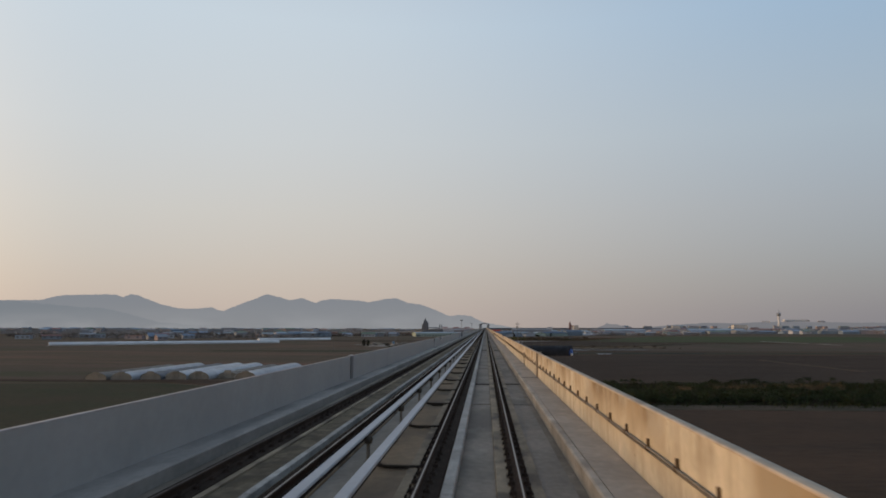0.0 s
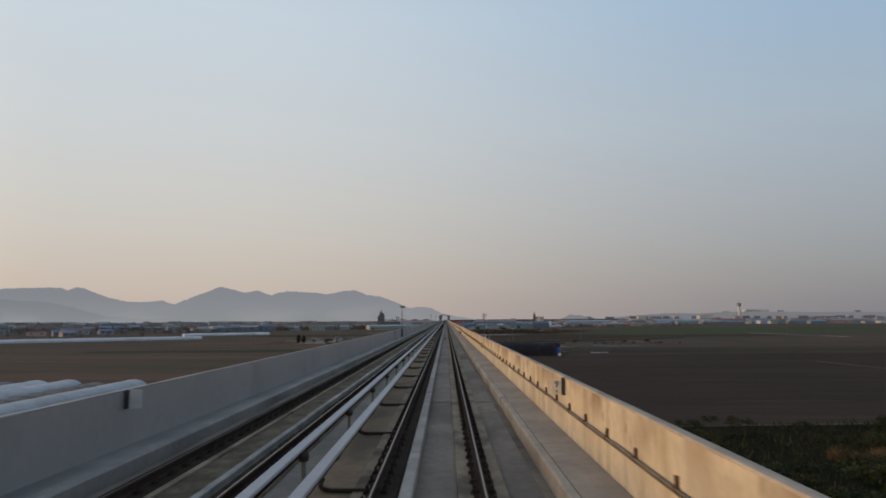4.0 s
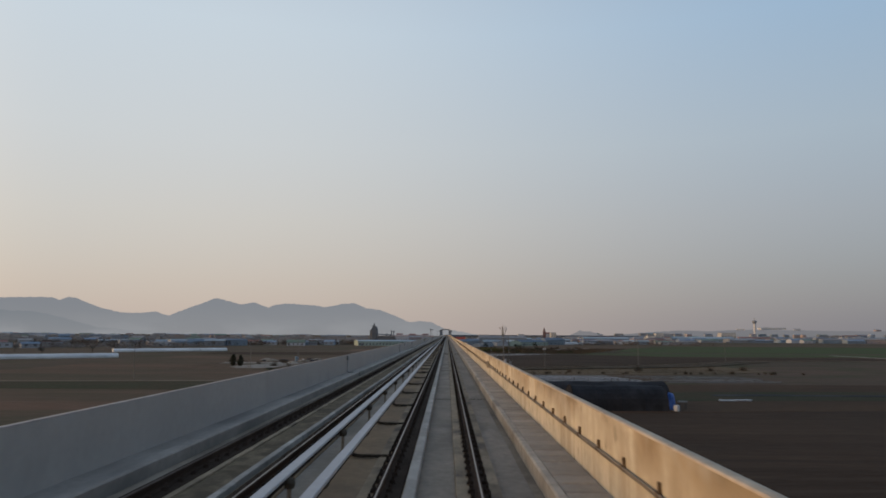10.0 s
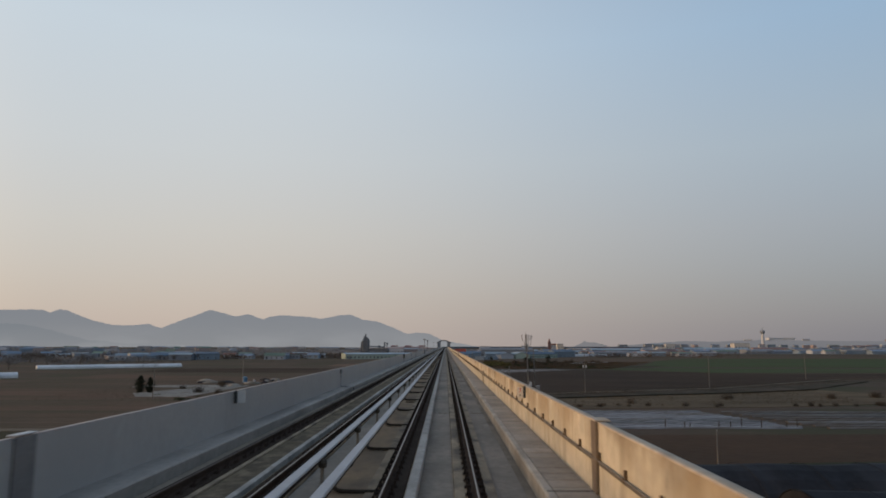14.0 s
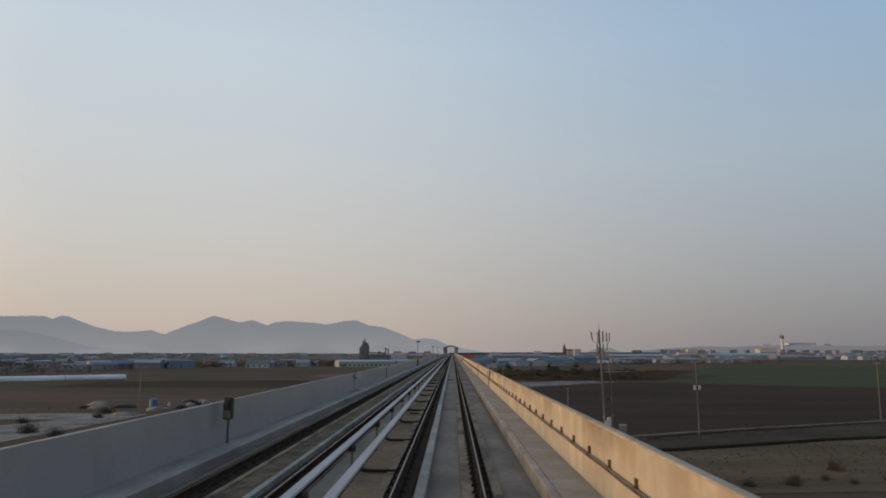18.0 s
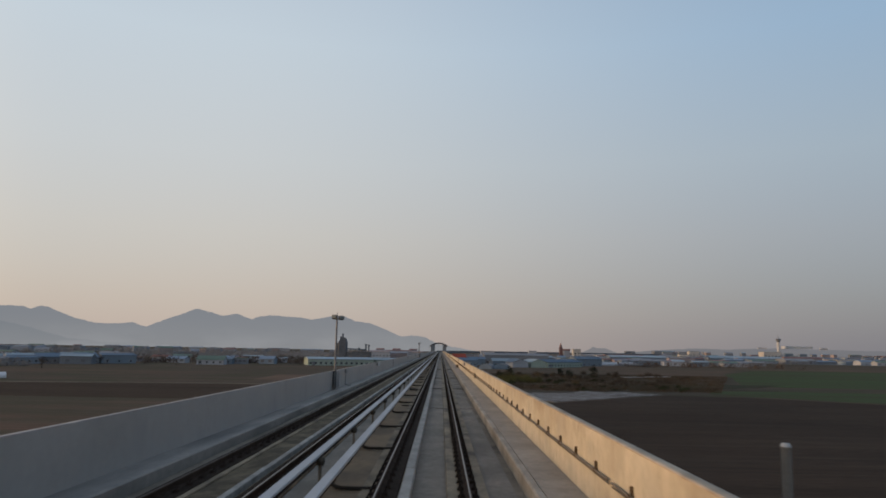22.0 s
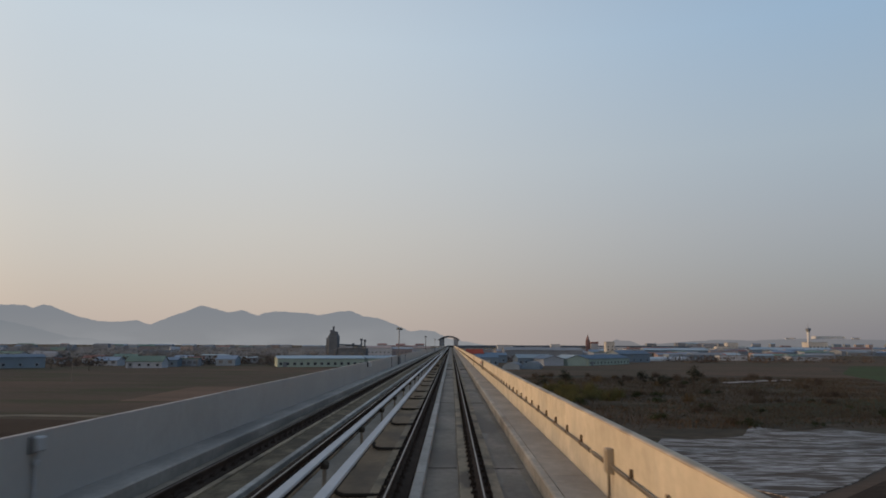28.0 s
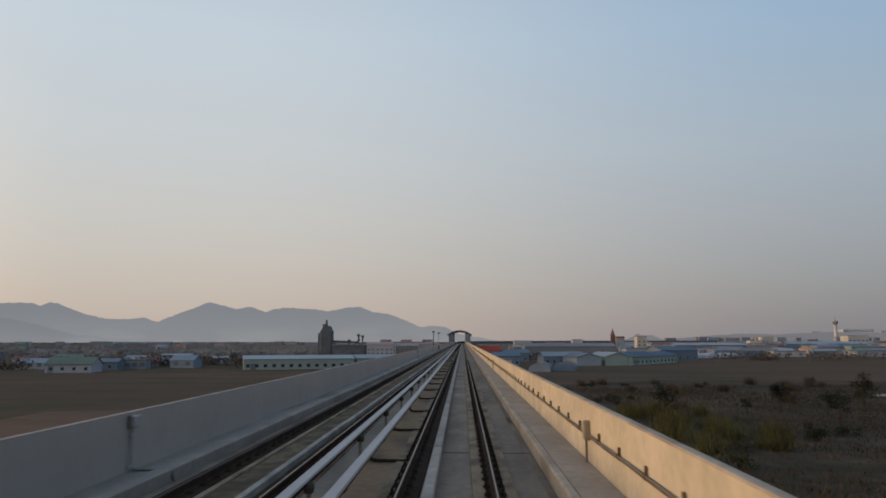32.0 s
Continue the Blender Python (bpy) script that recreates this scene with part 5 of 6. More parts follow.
for i in range(16):
    x, y = random.uniform(-88, -58), random.uniform(478, 522)
    dark = random.random() < 0.55
    t = thing("debris_heap", (x, y, 0.03), "low heap of " + ("dark" if dark else "pale") + " farm debris under sheeting", "debris", "farm debris")
    bm = bmesh.new()
    bmesh.ops.create_icosphere(bm, subdivisions=2, radius=1.0)
    sx, sy, sz = random.uniform(0.9, 3.0), random.uniform(0.8, 1.8), random.uniform(0.5, 1.2)
    for v in bm.verts:
        k = 1 + 0.35 * noise.noise(v.co * 2.1 + Vector((i * 3.1, 0, 0)))
        v.co = Vector((v.co.x * sx * k, v.co.y * sy * k, max(0, v.co.z * sz * k)))
    part("mound", bm, TARP if dark else PALE_GROUND, t)
    part("beam", made(bevelled, -sx, sx * 0.8, -0.15, 0.15, 0.05, 0.3, 0.03), WOOD, t)
for i in range(10):
    t = thing("rubble_pile", (91 + 3.1 * i + random.uniform(-1, 1), 775.5 + 2.2 * i + random.uniform(-1.5, 1.5), 0.06), "low pile of whitish rubble in the scrub", "rubble", "rubble piles")
    bm = bmesh.new()
    for k in range(14):
        p, s = Vector((random.uniform(-1.6, 1.6), random.uniform(-0.7, 0.7), 0)), random.uniform(0.15, 0.36)
        bevelled(bm, p.x - s, p.x + s, p.y - s, p.y + s, 0, s * 1.3, 0.08)
    part("stones", bm, WALL_WHITE, t, kind="stuff")

# ---- plants ----


def leaves(bm, centre, reach, count, size, flat=1.0, rng=random):
    """Many small bent leaf clumps strewn through a lumpy body."""
    for k in range(count):
        d = Vector((rng.gauss(0, 1), rng.gauss(0, 1), rng.gauss(0, 1) * flat)).normalized() * (rng.random() ** 0.45)
        p = Vector(centre) + Vector((d.x * reach[0], d.y * reach[1], d.z * reach[2]))
        if p.z < 0.03:
            p.z = 0.03 + rng.random() * 0.2
        a, b = Vector((rng.gauss(0, 1), rng.gauss(0, 1), rng.gauss(0, 0.7))).normalized(), Vector((rng.gauss(0, 1), rng.gauss(0, 1), rng.gauss(0, 1))).normalized()
        s = size * rng.uniform(0.6, 1.4)
        v = [bm.verts.new(p + w) for w in (a * s, b * s * 0.6, -a * s * 0.8, -b * s * 0.55)]
        bm.faces.new((v[0], v[1], v[2]))
        bm.faces.new((v[0], v[2], v[3]))


def stalks(bm, count, wide, tall, r, spread, rng=random):
    for k in range(count):
        p = Vector((rng.gauss(0, wide), rng.gauss(0, wide), 0))
        q = p + Vector((rng.gauss(0, spread), rng.gauss(0, spread), tall * rng.uniform(0.5, 1.15)))
        side = Vector((rng.gauss(0, 1), rng.gauss(0, 1), 0)).normalized() * r
        v = [bm.verts.new(w) for w in (p - side, p + side, q)]
        bm.faces.new(v)


def shrub_meshes(kind, n=4):
    out = []
    for i in range(n):
        r = random.Random(100 + i)
        a, b = bmesh.new(), bmesh.new()
        for k in range(7):
            q = Vector((r.gauss(0, 0.5), r.gauss(0, 0.5), r.uniform(0.6, 1.3)))
            tube(a, (r.gauss(0, 0.08), r.gauss(0, 0.08), 0), q, 0.035, 0.012, 5)
        if kind == "leafy":
            for k in range(7):
                c = (r.gauss(0, 0.6), r.gauss(0, 0.6), r.uniform(0.35, 1.0))
                leaves(b, c, (r.uniform(0.4, 0.7), r.uniform(0.4, 0.7), r.uniform(0.3, 0.55)), 75, 0.10, rng=r)
        else:
            stalks(b, 220, 0.42, 1.5, 0.022, 0.42, rng=r)
        out.append((mesh_of("branch", a, BARK), b))
    return out


def plant_set(kind, leaf, name):
    return [(s, mesh_of(name, b, leaf)) for s, b in shrub_meshes(kind)]


WILLOW = plant_set("bare", LEAF_Y, "tuft")
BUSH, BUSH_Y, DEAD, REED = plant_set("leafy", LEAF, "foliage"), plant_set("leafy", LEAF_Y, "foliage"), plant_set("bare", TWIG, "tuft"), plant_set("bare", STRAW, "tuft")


def shrub(kinds, x, y, z, size, name, label, category, group):
    stems, body = random.choice(kinds)
    p = thing(name, (x, y, z), label, category, group, turn=random.uniform(0, 360), scale=size)
    p.scale = (size * random.uniform(0.85, 1.3), size * random.uniform(0.85, 1.3), size * random.uniform(0.75, 1.1))
    part("branch", stems, None, p)
    part(body.name.split(".")[0], body, None, p)


for i in range(210):
    y = random.uniform(114.5, 134)
    x = random.uniform(16, 92)
    shrub(BUSH, x, y + x * 0.045, 0.04, random.uniform(0.9, 1.55), "bush", "low dense dark green bush in a row", "bush", "bushes below the viaduct")
for i in range(70):
    x = random.uniform(18, 105)
    shrub(BUSH, x, random.uniform(141, 163) + x * 0.06, 0.04, random.uniform(0.6, 1.1), "bush", "low dark green bush at the field edge", "bush", "bushes below the viaduct")
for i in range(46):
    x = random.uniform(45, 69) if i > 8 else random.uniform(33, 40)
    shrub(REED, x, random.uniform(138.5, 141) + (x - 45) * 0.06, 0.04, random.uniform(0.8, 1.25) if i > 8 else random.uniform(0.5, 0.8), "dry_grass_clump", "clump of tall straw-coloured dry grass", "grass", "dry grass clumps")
for i in range(22):
    x = random.uniform(24, 120)
    shrub(DEAD, x, 414 + 0.05 * x + random.uniform(-1, 3), 0.08, random.uniform(0.4, 0.75), "dry_shrub", "leafless brown shrub on the tan field's edge", "shrub", "leafless shrubs")
for x, y, s in ((66, 437, 1.3), (92, 440, 1.2), (40, 424, 1.0), (105, 444, 1.3)):
    shrub(DEAD, x, y, 0.1, s, "dry_shrub", "dark leafless shrub in the dry grass", "shrub", "leafless shrubs")
for i in range(70):
    x, y = random.uniform(14, 140), random.uniform(655, 825)
    if x < 60 + (y - 640) * 0.5:
        shrub(DEAD, x, y, 0.06, random.uniform(0.7, 1.7), "dry_shrub", "leafless brown shrub on the waste ground", "shrub", "scrub shrubs")
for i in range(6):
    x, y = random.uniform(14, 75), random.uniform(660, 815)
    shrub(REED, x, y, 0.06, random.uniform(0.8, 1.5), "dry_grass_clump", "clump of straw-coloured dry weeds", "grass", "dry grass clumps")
for i in range(26):
    x, y = random.uniform(26, 40), random.uniform(698, 740)
    shrub(WILLOW if i % 3 else BUSH_Y, x, y, 0.06, random.uniform(1.5, 2.3) if i % 3 else random.uniform(0.7, 1.1), "bush", "yellow-green shrub in early spring leaf", "bush", "yellow-green shrubs")
for i in range(26):
    shrub(BUSH, random.uniform(16, 90), random.uniform(650, 820), 0.06, random.uniform(0.7, 1.4), "bush", "low dull green bush on the waste ground", "bush", "scrub shrubs")
for x, y, s in ((-69, 489, 1.3), (-64.6, 456, 1.5), (-58, 452, 1.0), (-74, 470, 0.9), (-66, 480, 0.8)):
    shrub(DEAD, x, y, 0.05, s, "dry_shrub", "leafless brown shrub by the farm yard", "shrub", "leafless shrubs")
for i in range(24):
    shrub(BUSH, random.uniform(-60, -10), random.uniform(425, 445) , 0.05, random.uniform(0.5, 0.9), "bush", "low dull green bush by the farm yard", "bush", "yard bushes")


def weeds(name, corners, count, tall, r, leaf, label, z, seed):
    """Dead weeds and grass too many to count, over a four-cornered patch."""
    q = random.Random(seed)
    a, b, c, d = (Vector((x, y, z)) for x, y in corners)
    verts, faces = [], []
    for k in range(count):
        u, v = q.random(), q.random()
        p = a.lerp(b, u).lerp(d.lerp(c, u), v)
        if noise.noise((p.x * 0.06, p.y * 0.06, seed)) + q.gauss(0, 0.25) < -0.15:
            continue
        side = Vector((q.gauss(0, 1), q.gauss(0, 1), 0)).normalized() * r * q.uniform(0.6, 1.6)
        tip = p + Vector((q.gauss(0, 0.25), q.gauss(0, 0.25), tall * q.uniform(0.4, 1.3)))
        n = len(verts)
        verts += [p - side, p + side, tip]
        faces.append((n, n + 1, n + 2))
    me = bpy.data.meshes.new(name)
    me.from_pydata([tuple(w) for w in verts], [], faces)
    me.materials.append(leaf)
    tagged(part(name, me, None, kind="stuff"), label, "weeds")


weeds("weeds", [(12, 645), (90, 652), (160, 818), (12, 812)], 52000, 0.55, 0.055, TWIG_LOW, "dead brown weeds all over the waste ground", 0.06, 31)
weeds("weeds", [(12, 650), (90, 656), (156, 812), (12, 800)], 16000, 0.45, 0.06, LEAF_LOW, "dull green weeds among the dead ones", 0.06, 32)
weeds("weeds", [(12, 650), (90, 656), (156, 812), (12, 800)], 9000, 0.6, 0.045, STRAW_LOW, "straw-coloured weeds among the dead ones", 0.06, 33)
weeds("dry_grass", [(22, 414), (94, 428), (104, 478), (24, 446)], 6000, 0.28, 0.05, STRAW_LOW, "dry straw-coloured grass over the tan field", 0.1, 34)
weeds("rough_grass", [(14, 110), (130, 114), (130, 166), (14, 158)], 14000, 0.6, 0.08, LEAF, "rough dark grass between the bushes", 0.05, 35)
weeds("rough_grass", [(14, 440), (80, 464), (150, 524), (14, 450)], 9000, 0.35, 0.022, TWIG, "rough dead grass on the bank", 0.28, 36)
weeds("rough_grass", [(-60, 425), (-95, 425), (-95, 500), (-58, 520)], 1500, 0.4, 0.04, TWIG, "rough grass round the farm yard", 0.05, 37)


def tree_meshes(kind, n):
    out = []
    for i in range(n):
        r = random.Random(300 + i)
        a, b = bmesh.new(), bmesh.new()
        tall = 6.0
        tube(a, (0, 0, 0), (0.1, 0, 2.0), 0.20, 0.15, 8)
        tube(a, (0.1, 0, 2.0), (0.0, 0.1, tall * 0.8), 0.15, 0.04, 7)
        for k in range(9):
            z = r.uniform(1.5, 4.2)
            ang = r.uniform(0, 6.28)
            q = Vector((math.cos(ang) * r.uniform(0.8, 1.8), math.sin(ang) * r.uniform(0.8, 1.8), z + r.uniform(0.6, 1.5)))
            tube(a, (0.08, 0.03, z), q, 0.06, 0.015, 5)
            if kind == "round":
                leaves(b, q, (0.95, 0.95, 0.75), 70, 0.17, rng=r)
        if kind == "round":
            leaves(b, (0, 0, 4.4), (1.5, 1.5, 1.5), 230, 0.17, rng=r)
        elif kind == "cypress":
            for k in range(12):
                z = 0.7 + 0.46 * k
                w = 1.0 * math.sin(math.pi * min(1, (k + 2) / 14)) + 0.12
                leaves(b, (r.gauss(0, 0.08), r.gauss(0, 0.08), z), (w, w, 0.5), 190, 0.17, rng=r)
        else:
            for k in range(160):
                z = r.uniform(2.2, 5.4)
                ang, w = r.uniform(0, 6.28), r.uniform(0.2, 1.9)
                p = Vector((math.cos(ang) * w, math.sin(ang) * w, z))
                s = Vector((r.gauss(0, 1), r.gauss(0, 1), 0)).normalized() * 0.03
                v = [b.verts.new(q) for q in (p - s, p + s, p + Vector((math.cos(ang) * 0.5, math.sin(ang) * 0.5, 0.8)))]
                b.faces.new(v)
        out.append((mesh_of("trunk", a, BARK), b))
    return out


ROUND = [(a, mesh_of("crown", b, LEAF_D)) for a, b in tree_meshes("round", 3)]
CYPRESS = [(a, mesh_of("crown", b, LEAF_D)) for a, b in tree_meshes("cypress", 2)]
BARE = [(a, mesh_of("crown", b, FAR_LEAF)) for a, b in tree_meshes("bare", 3)]
FAR_ROUND = [(a, mesh_of("crown", b, FAR_LEAF)) for a, b in tree_meshes("round", 3)]


def tree(kinds, x, y, tall, label, group, z=0.0, wide=1.0):
    trunk, crown = random.choice(kinds)
    s = tall / 6.0
    p = thing("tree", (x, y, z), label, "tree", group, turn=random.uniform(0, 360))
    p.scale = (s * wide, s * wide, s)
    part("trunk", trunk, None, p)
    part("crown", crown, None, p)


for x, y, tall in ((29.4, 723.5, 6.2), (54.0, 741.5, 5.6), (54.5, 723.5, 5.4), (68.4, 742, 6.8), (26.5, 742, 3.2), (47, 738, 3.0), (62, 760, 3.2)):
    tree(ROUND, x, y, tall, "small dark evergreen tree on the waste ground", "trees on the waste ground", -0.1, 0.95)
for x, y, tall in ((-79.6, 455, 4.6), (-76.6, 454.4, 4.2)):
    tree(CYPRESS, x, y, tall, "dark upright cypress at the farm yard", "yard cypresses", -0.35, 1.7)
for i in range(90):
    x, y = random.uniform(-520, -120), random.uniform(810, 1160)
    if x < -150 - (y - 810) * 0.02:
        tree(random.choice((FAR_ROUND, BARE, BARE)), x, y, random.uniform(3.5, 6), "dark tree among the village houses", "village trees")
for i in range(40):
    tree(random.choice((FAR_ROUND, BARE)), random.uniform(-150, -60), random.uniform(1010, 1100), random.uniform(4, 6), "dark tree behind the long mint workshop", "village trees")
for i in range(50):
    tree(random.choice((FAR_ROUND, BARE)), random.uniform(60, 900), random.uniform(1150, 1500), random.uniform(4, 6), "dark tree among the factories", "factory trees")
for i in range(30):
    tree(random.choice((FAR_ROUND, BARE)), random.uniform(-420, -180), random.uniform(500, 800), random.uniform(4, 7), "dark tree by the white greenhouses", "village trees")

# ---- buildings ----


def building(x, y, w, d, h, turn, wall, roof, label, group, rise=1.4, windows=0, category="building", win=(1.2, 1.1), sill=1.0, flat=False, storeys=1, door=True, simple=False):
    """A house or hall: walls, an overhanging pitched or flat roof, and the windows of its front and sides."""
    b = thing("building", (x, y, 0), label, category, group, turn=turn)
    bm = bmesh.new()
    if flat:
        box(bm, 0, w, 0, d, 0, h)
    else:
        v = [bm.verts.new(p) for p in ((0, 0, 0), (w, 0, 0), (w, d, 0), (0, d, 0), (0, 0, h), (w, 0, h), (w, d, h), (0, d, h), (0, d / 2, h + rise), (w, d / 2, h + rise))]
        for f in ((0, 3, 2, 1), (0, 1, 5, 4), (2, 3, 7, 6), (1, 2, 6, 9, 5), (3, 0, 4, 8, 7)):
            bm.faces.new([v[i] for i in f])
    part("wall", bm, wall, b)
    bm = bmesh.new()
    o = 0.4
    if flat:
        bevelled(bm, -0.15, w + 0.15, -0.15, d + 0.15, h, h + 0.5, 0.05)
    else:
        for s in (0, 1):
            ya, yb = (-o, d / 2) if s == 0 else (d + o, d / 2)
            za = h - rise * o / (d / 2)
            prof = [(ya, za + 0.03), (yb, h + rise + 0.03), (yb, h + rise + 0.2), (ya, za + 0.2)]
            a = [bm.verts.new((-o, p[0], p[1])) for p in prof]
            c = [bm.verts.new((w + o, p[0], p[1])) for p in prof]
            for i in range(4):
                bm.faces.new((a[i], a[(i + 1) % 4], c[(i + 1) % 4], c[i]))
            bm.faces.new(a[::-1])
            bm.faces.new(c)
    part("roof", bm, roof, b)
    for s in range(storeys):
        for k in range(windows):
            cx = w * (k + 0.5) / windows
            z = sill + s * 3.0
            if simple:
                part("window", made(box, cx - win[0] / 2, cx + win[0] / 2, -0.06, -0.01, z, z + win[1]), FAR_PANE, b)
                continue
            wn_ = part("window", made(bevelled, cx - win[0] / 2 - 0.1, cx + win[0] / 2 + 0.1, -0.06, -0.005, z - 0.1, z + win[1] + 0.1, 0.01), WALL_WHITE, b)
            part("pane", made(box, cx - win[0] / 2, cx + win[0] / 2, -0.075, -0.062, z, z + win[1]), PANE, wn_)
    if door:
        part("door", made(bevelled, w * 0.06, w * 0.06 + 2.2, -0.07, -0.006, 0.02, 2.6, 0.02), WALL_GREY, b)
    return b


# long mint workshop with a pale blue roof, and neighbours beyond the grey parapet
def along(x0, y0, x1, y1):
    return math.hypot(x1 - x0, y1 - y0), math.degrees(math.atan2(y1 - y0, x1 - x0))


building(-90.5, 908, 46, 22, 4.3, 18, WALL_MINT, ROOF_LBLUE, "long mint-walled workshop with a pale blue sheet roof", "workshops", 1.3, 13, win=(1.5, 1.3))
building(-45.5, 923.5, 34, 22, 4.3, 18, WALL_MINT, ROOF_LBLUE, "second mint-walled workshop with a pale blue sheet roof", "workshops", 1.3, 9, win=(1.5, 1.3))
ln, tr = along(-238, 842, -212, 864)
building(-238, 842, ln, 18, 3.8, tr, WALL_GREY, ROOF_BLUE, "long grey workshop with a blue roof", "workshops", 2.2, 9, win=(1.6, 1.2))
ln, tr = along(-211, 865, -195, 878)
building(-211, 865, ln, 16, 5.0, tr, WALL_BLUE, ROOF_BLUE, "blue-clad workshop beside the long hall", "workshops", 1.2, 3)
building(-262, 818, 19, 8, 3.2, 36, WALL_WHITE, ROOF_GREY, "low cream site building", "workshops", 0.5, 5)
building(-254, 838, 15, 9, 4.8, 40, WALL_WHITE, ROOF_LBLUE, "pale building with a light blue roof", "workshops", 0.9, 3)
building(-157, 880, 17, 10, 3.2, 6, FAR_WHITE, ROOF_GREEN, "low cream house with a long dull green roof", "village houses", 2.4, 4)
building(-152, 902, 11, 9, 3.4, 6, FAR_BLUE, ROOF_BLUE, "low dull blue workshop", "village houses", 1.2, 2)
building(-152, 925, 3.2, 4, 2.4, 6, WALL_PINK, ROOF_GREY, "small pinkish shed in the village", "village houses", 0.3, 0, door=False)
building(-155, 940, 7, 6, 3.2, 6, FAR_BLUE, FAR_RGREY, "small blue shed in the village", "village houses", 0.8, 1)
building(-154, 975, 15, 9, 4.6, 6, FAR_GREY, ROOF_LBLUE, "grey two-storey building with a pale roof", "village houses", 0.5, 5, storeys=2, win=(1.1, 0.9), sill=0.6)
building(-131, 978, 10, 8, 3.2, 6, FAR_WHITE, ROOF_LBLUE, "white building with a pale blue roof", "village houses", 0.7, 3)
building(-250, 830, 18, 10, 3.4, 25, FAR_BLUE, ROOF_BLUE, "blue workshop in the village", "village houses", 1.0, 5)

# concrete plant with its silo tower
p = thing("concrete_plant", (-90, 1107, 0), "dark blue-grey concrete plant with a tall silo tower", "concrete plant")
part("silo", made(bevelled, -9.0, -0.6, -4, 4, 0, 19.0, 0.8), PLANT_GREY, p, "tall sheet-clad silo tower")
part("silo_shoulder", made(lambda b: profile(b, [(-8.2, 18.9), (-0.9, 18.9), (-2.6, 22.0), (-6.6, 22.0)], -3.6, 3.6)), PLANT_GREY, p)
part("silo_house", made(bevelled, -7.6, -4.4, -2, 2, 21.8, 23.2, 0.1), PLANT_GREY, p)
part("mast", made(bevelled, -5.8, -4.4, -0.5, 0.5, 23.0, 26.1, 0.1), PLANT_GREY, p, "small hoist house at the top")
part("lift_tower", made(bevelled, -10.6, -8.8, -1.5, 1.5, 0, 17.0, 0.1), PLANT_GREY, p)
part("mixing_hall", made(bevelled, 0, 22.6, -6, 6, 0, 8.6, 0.15), PLANT_GREY, p)
part("conveyor", made(tube, (-3, 0, 11.6), (17, 0, 10.8), 0.6, 0.6, 8), PLANT_GREY, p)
part("hall_roof", made(bevelled, -0.4, 23.0, -6.4, 6.4, 8.6, 9.1, 0.1), ROOF_GREY, p)
for x, z in ((11.0, 12.6), (17.6, 16.3), (20.4, 15.6)):
    part("stack", made(tube, (x, 0, 8.9), (x, 0, z - 1.2), 0.5, 0.6, 10), PLANT_GREY, p)
    part("hopper", made(tube, (x, 0, z - 1.5), (x, 0, z), 1.0, 1.1, 10), PLANT_GREY, p)
part("chute", made(tube, (14.5, 0, 9.0), (18.5, 0, 12.6), 0.7, 0.7, 8), PLANT_GREY, p)
for x in (4, 11, 18):
    part("bay_door", made(bevelled, x - 2, x + 2, -6.08, -5.95, 0, 5.5, 0.05), FAR_PANE, p)

# pinkish flats and halls before the station
for i in range(6):
    building(-90 + 10.2 * i, 1296 + 4 * (i % 3), 9.2, 13, 8.6 + 1.3 * ((i * 2) % 4), 0, FAR_WHITE, FAR_RRED if i % 2 else FAR_PINK, "whitish block with a " + ("faded red" if i % 2 else "pinkish") + " roof", "station village", 1.3, 3, storeys=3, win=(1.6, 1.2), simple=True, door=False)
building(-77, 1180, 22, 12, 8.6, 2, FAR_WHITE, FAR_PINK, "white hall with a faded pink roof", "station village", 1.6, 6, storeys=2, win=(1.6, 1.2), simple=True, door=False)
building(-54, 1186, 18, 12, 7.6, 2, FAR_PINK, FAR_RGREY, "pale pink house with a grey roof", "station village", 1.6, 5, storeys=2, win=(1.4, 1.2), simple=True, door=False)
building(-35, 1190, 16, 12, 8.6, 0, FAR_WHITE, FAR_PINK, "white house with a pinkish roof beside the viaduct", "station village", 1.4, 4, storeys=2, win=(1.4, 1.2), simple=True, door=False)
building(-64, 1240, 30, 14, 9.8, 0, FAR_WHITE, FAR_RRED, "white block with a red roof ridge", "station village", 0.8, 8, storeys=3, win=(1.4, 1.2), simple=True, door=False)

# factories beside the viaduct near the station
def gabled(x, y, w, d, h, turn, wall, roof, label, rise, windows):
    """A hall whose gable end faces along its own -y side."""
    c, s_ = math.cos(radians(turn)), math.sin(radians(turn))
    return building(x + w * c, y + w * s_, d, w, h, turn + 90, wall, roof, label, "factories", rise, windows, win=(1.4, 1.2), sill=1.2)


ln, tr = along(82, 962, 117, 1006)
building(82, 962, ln, 15, 4.0, tr, WALL_MINT, ROOF_BLUE, "long mint-walled factory with a bright blue roof", "factories", 2.2, 12, win=(1.4, 1.2), sill=1.0)
gabled(54.5, 956, 12.5, 22, 4.0, 14, FAR_WHITE, ROOF_BLUE, "whitish gabled hall with a blue roof", 1.9, 4)
gabled(69, 960, 12.0, 22, 4.2, 14, WALL_MINT, ROOF_LBLUE, "mint gabled hall beside the long factory", 2.0, 4)
for x, y, w, h in ((25.5, 893, 8.6, 3.4), (35.5, 899, 9.6, 3.6)):
    tunnel(x + w / 2, y, -12, w, 16, h, FAR_GREY, FAR_BLUE, "round-roofed storage shed of bluish sheet", "round sheds", hoops=0, category="shed")
building(40.8, 972, 21, 14, 4.2, 8, FAR_BLUE, ROOF_LBLUE, "bluish hall with a pale blue roof", "factories", 2.0, 6)
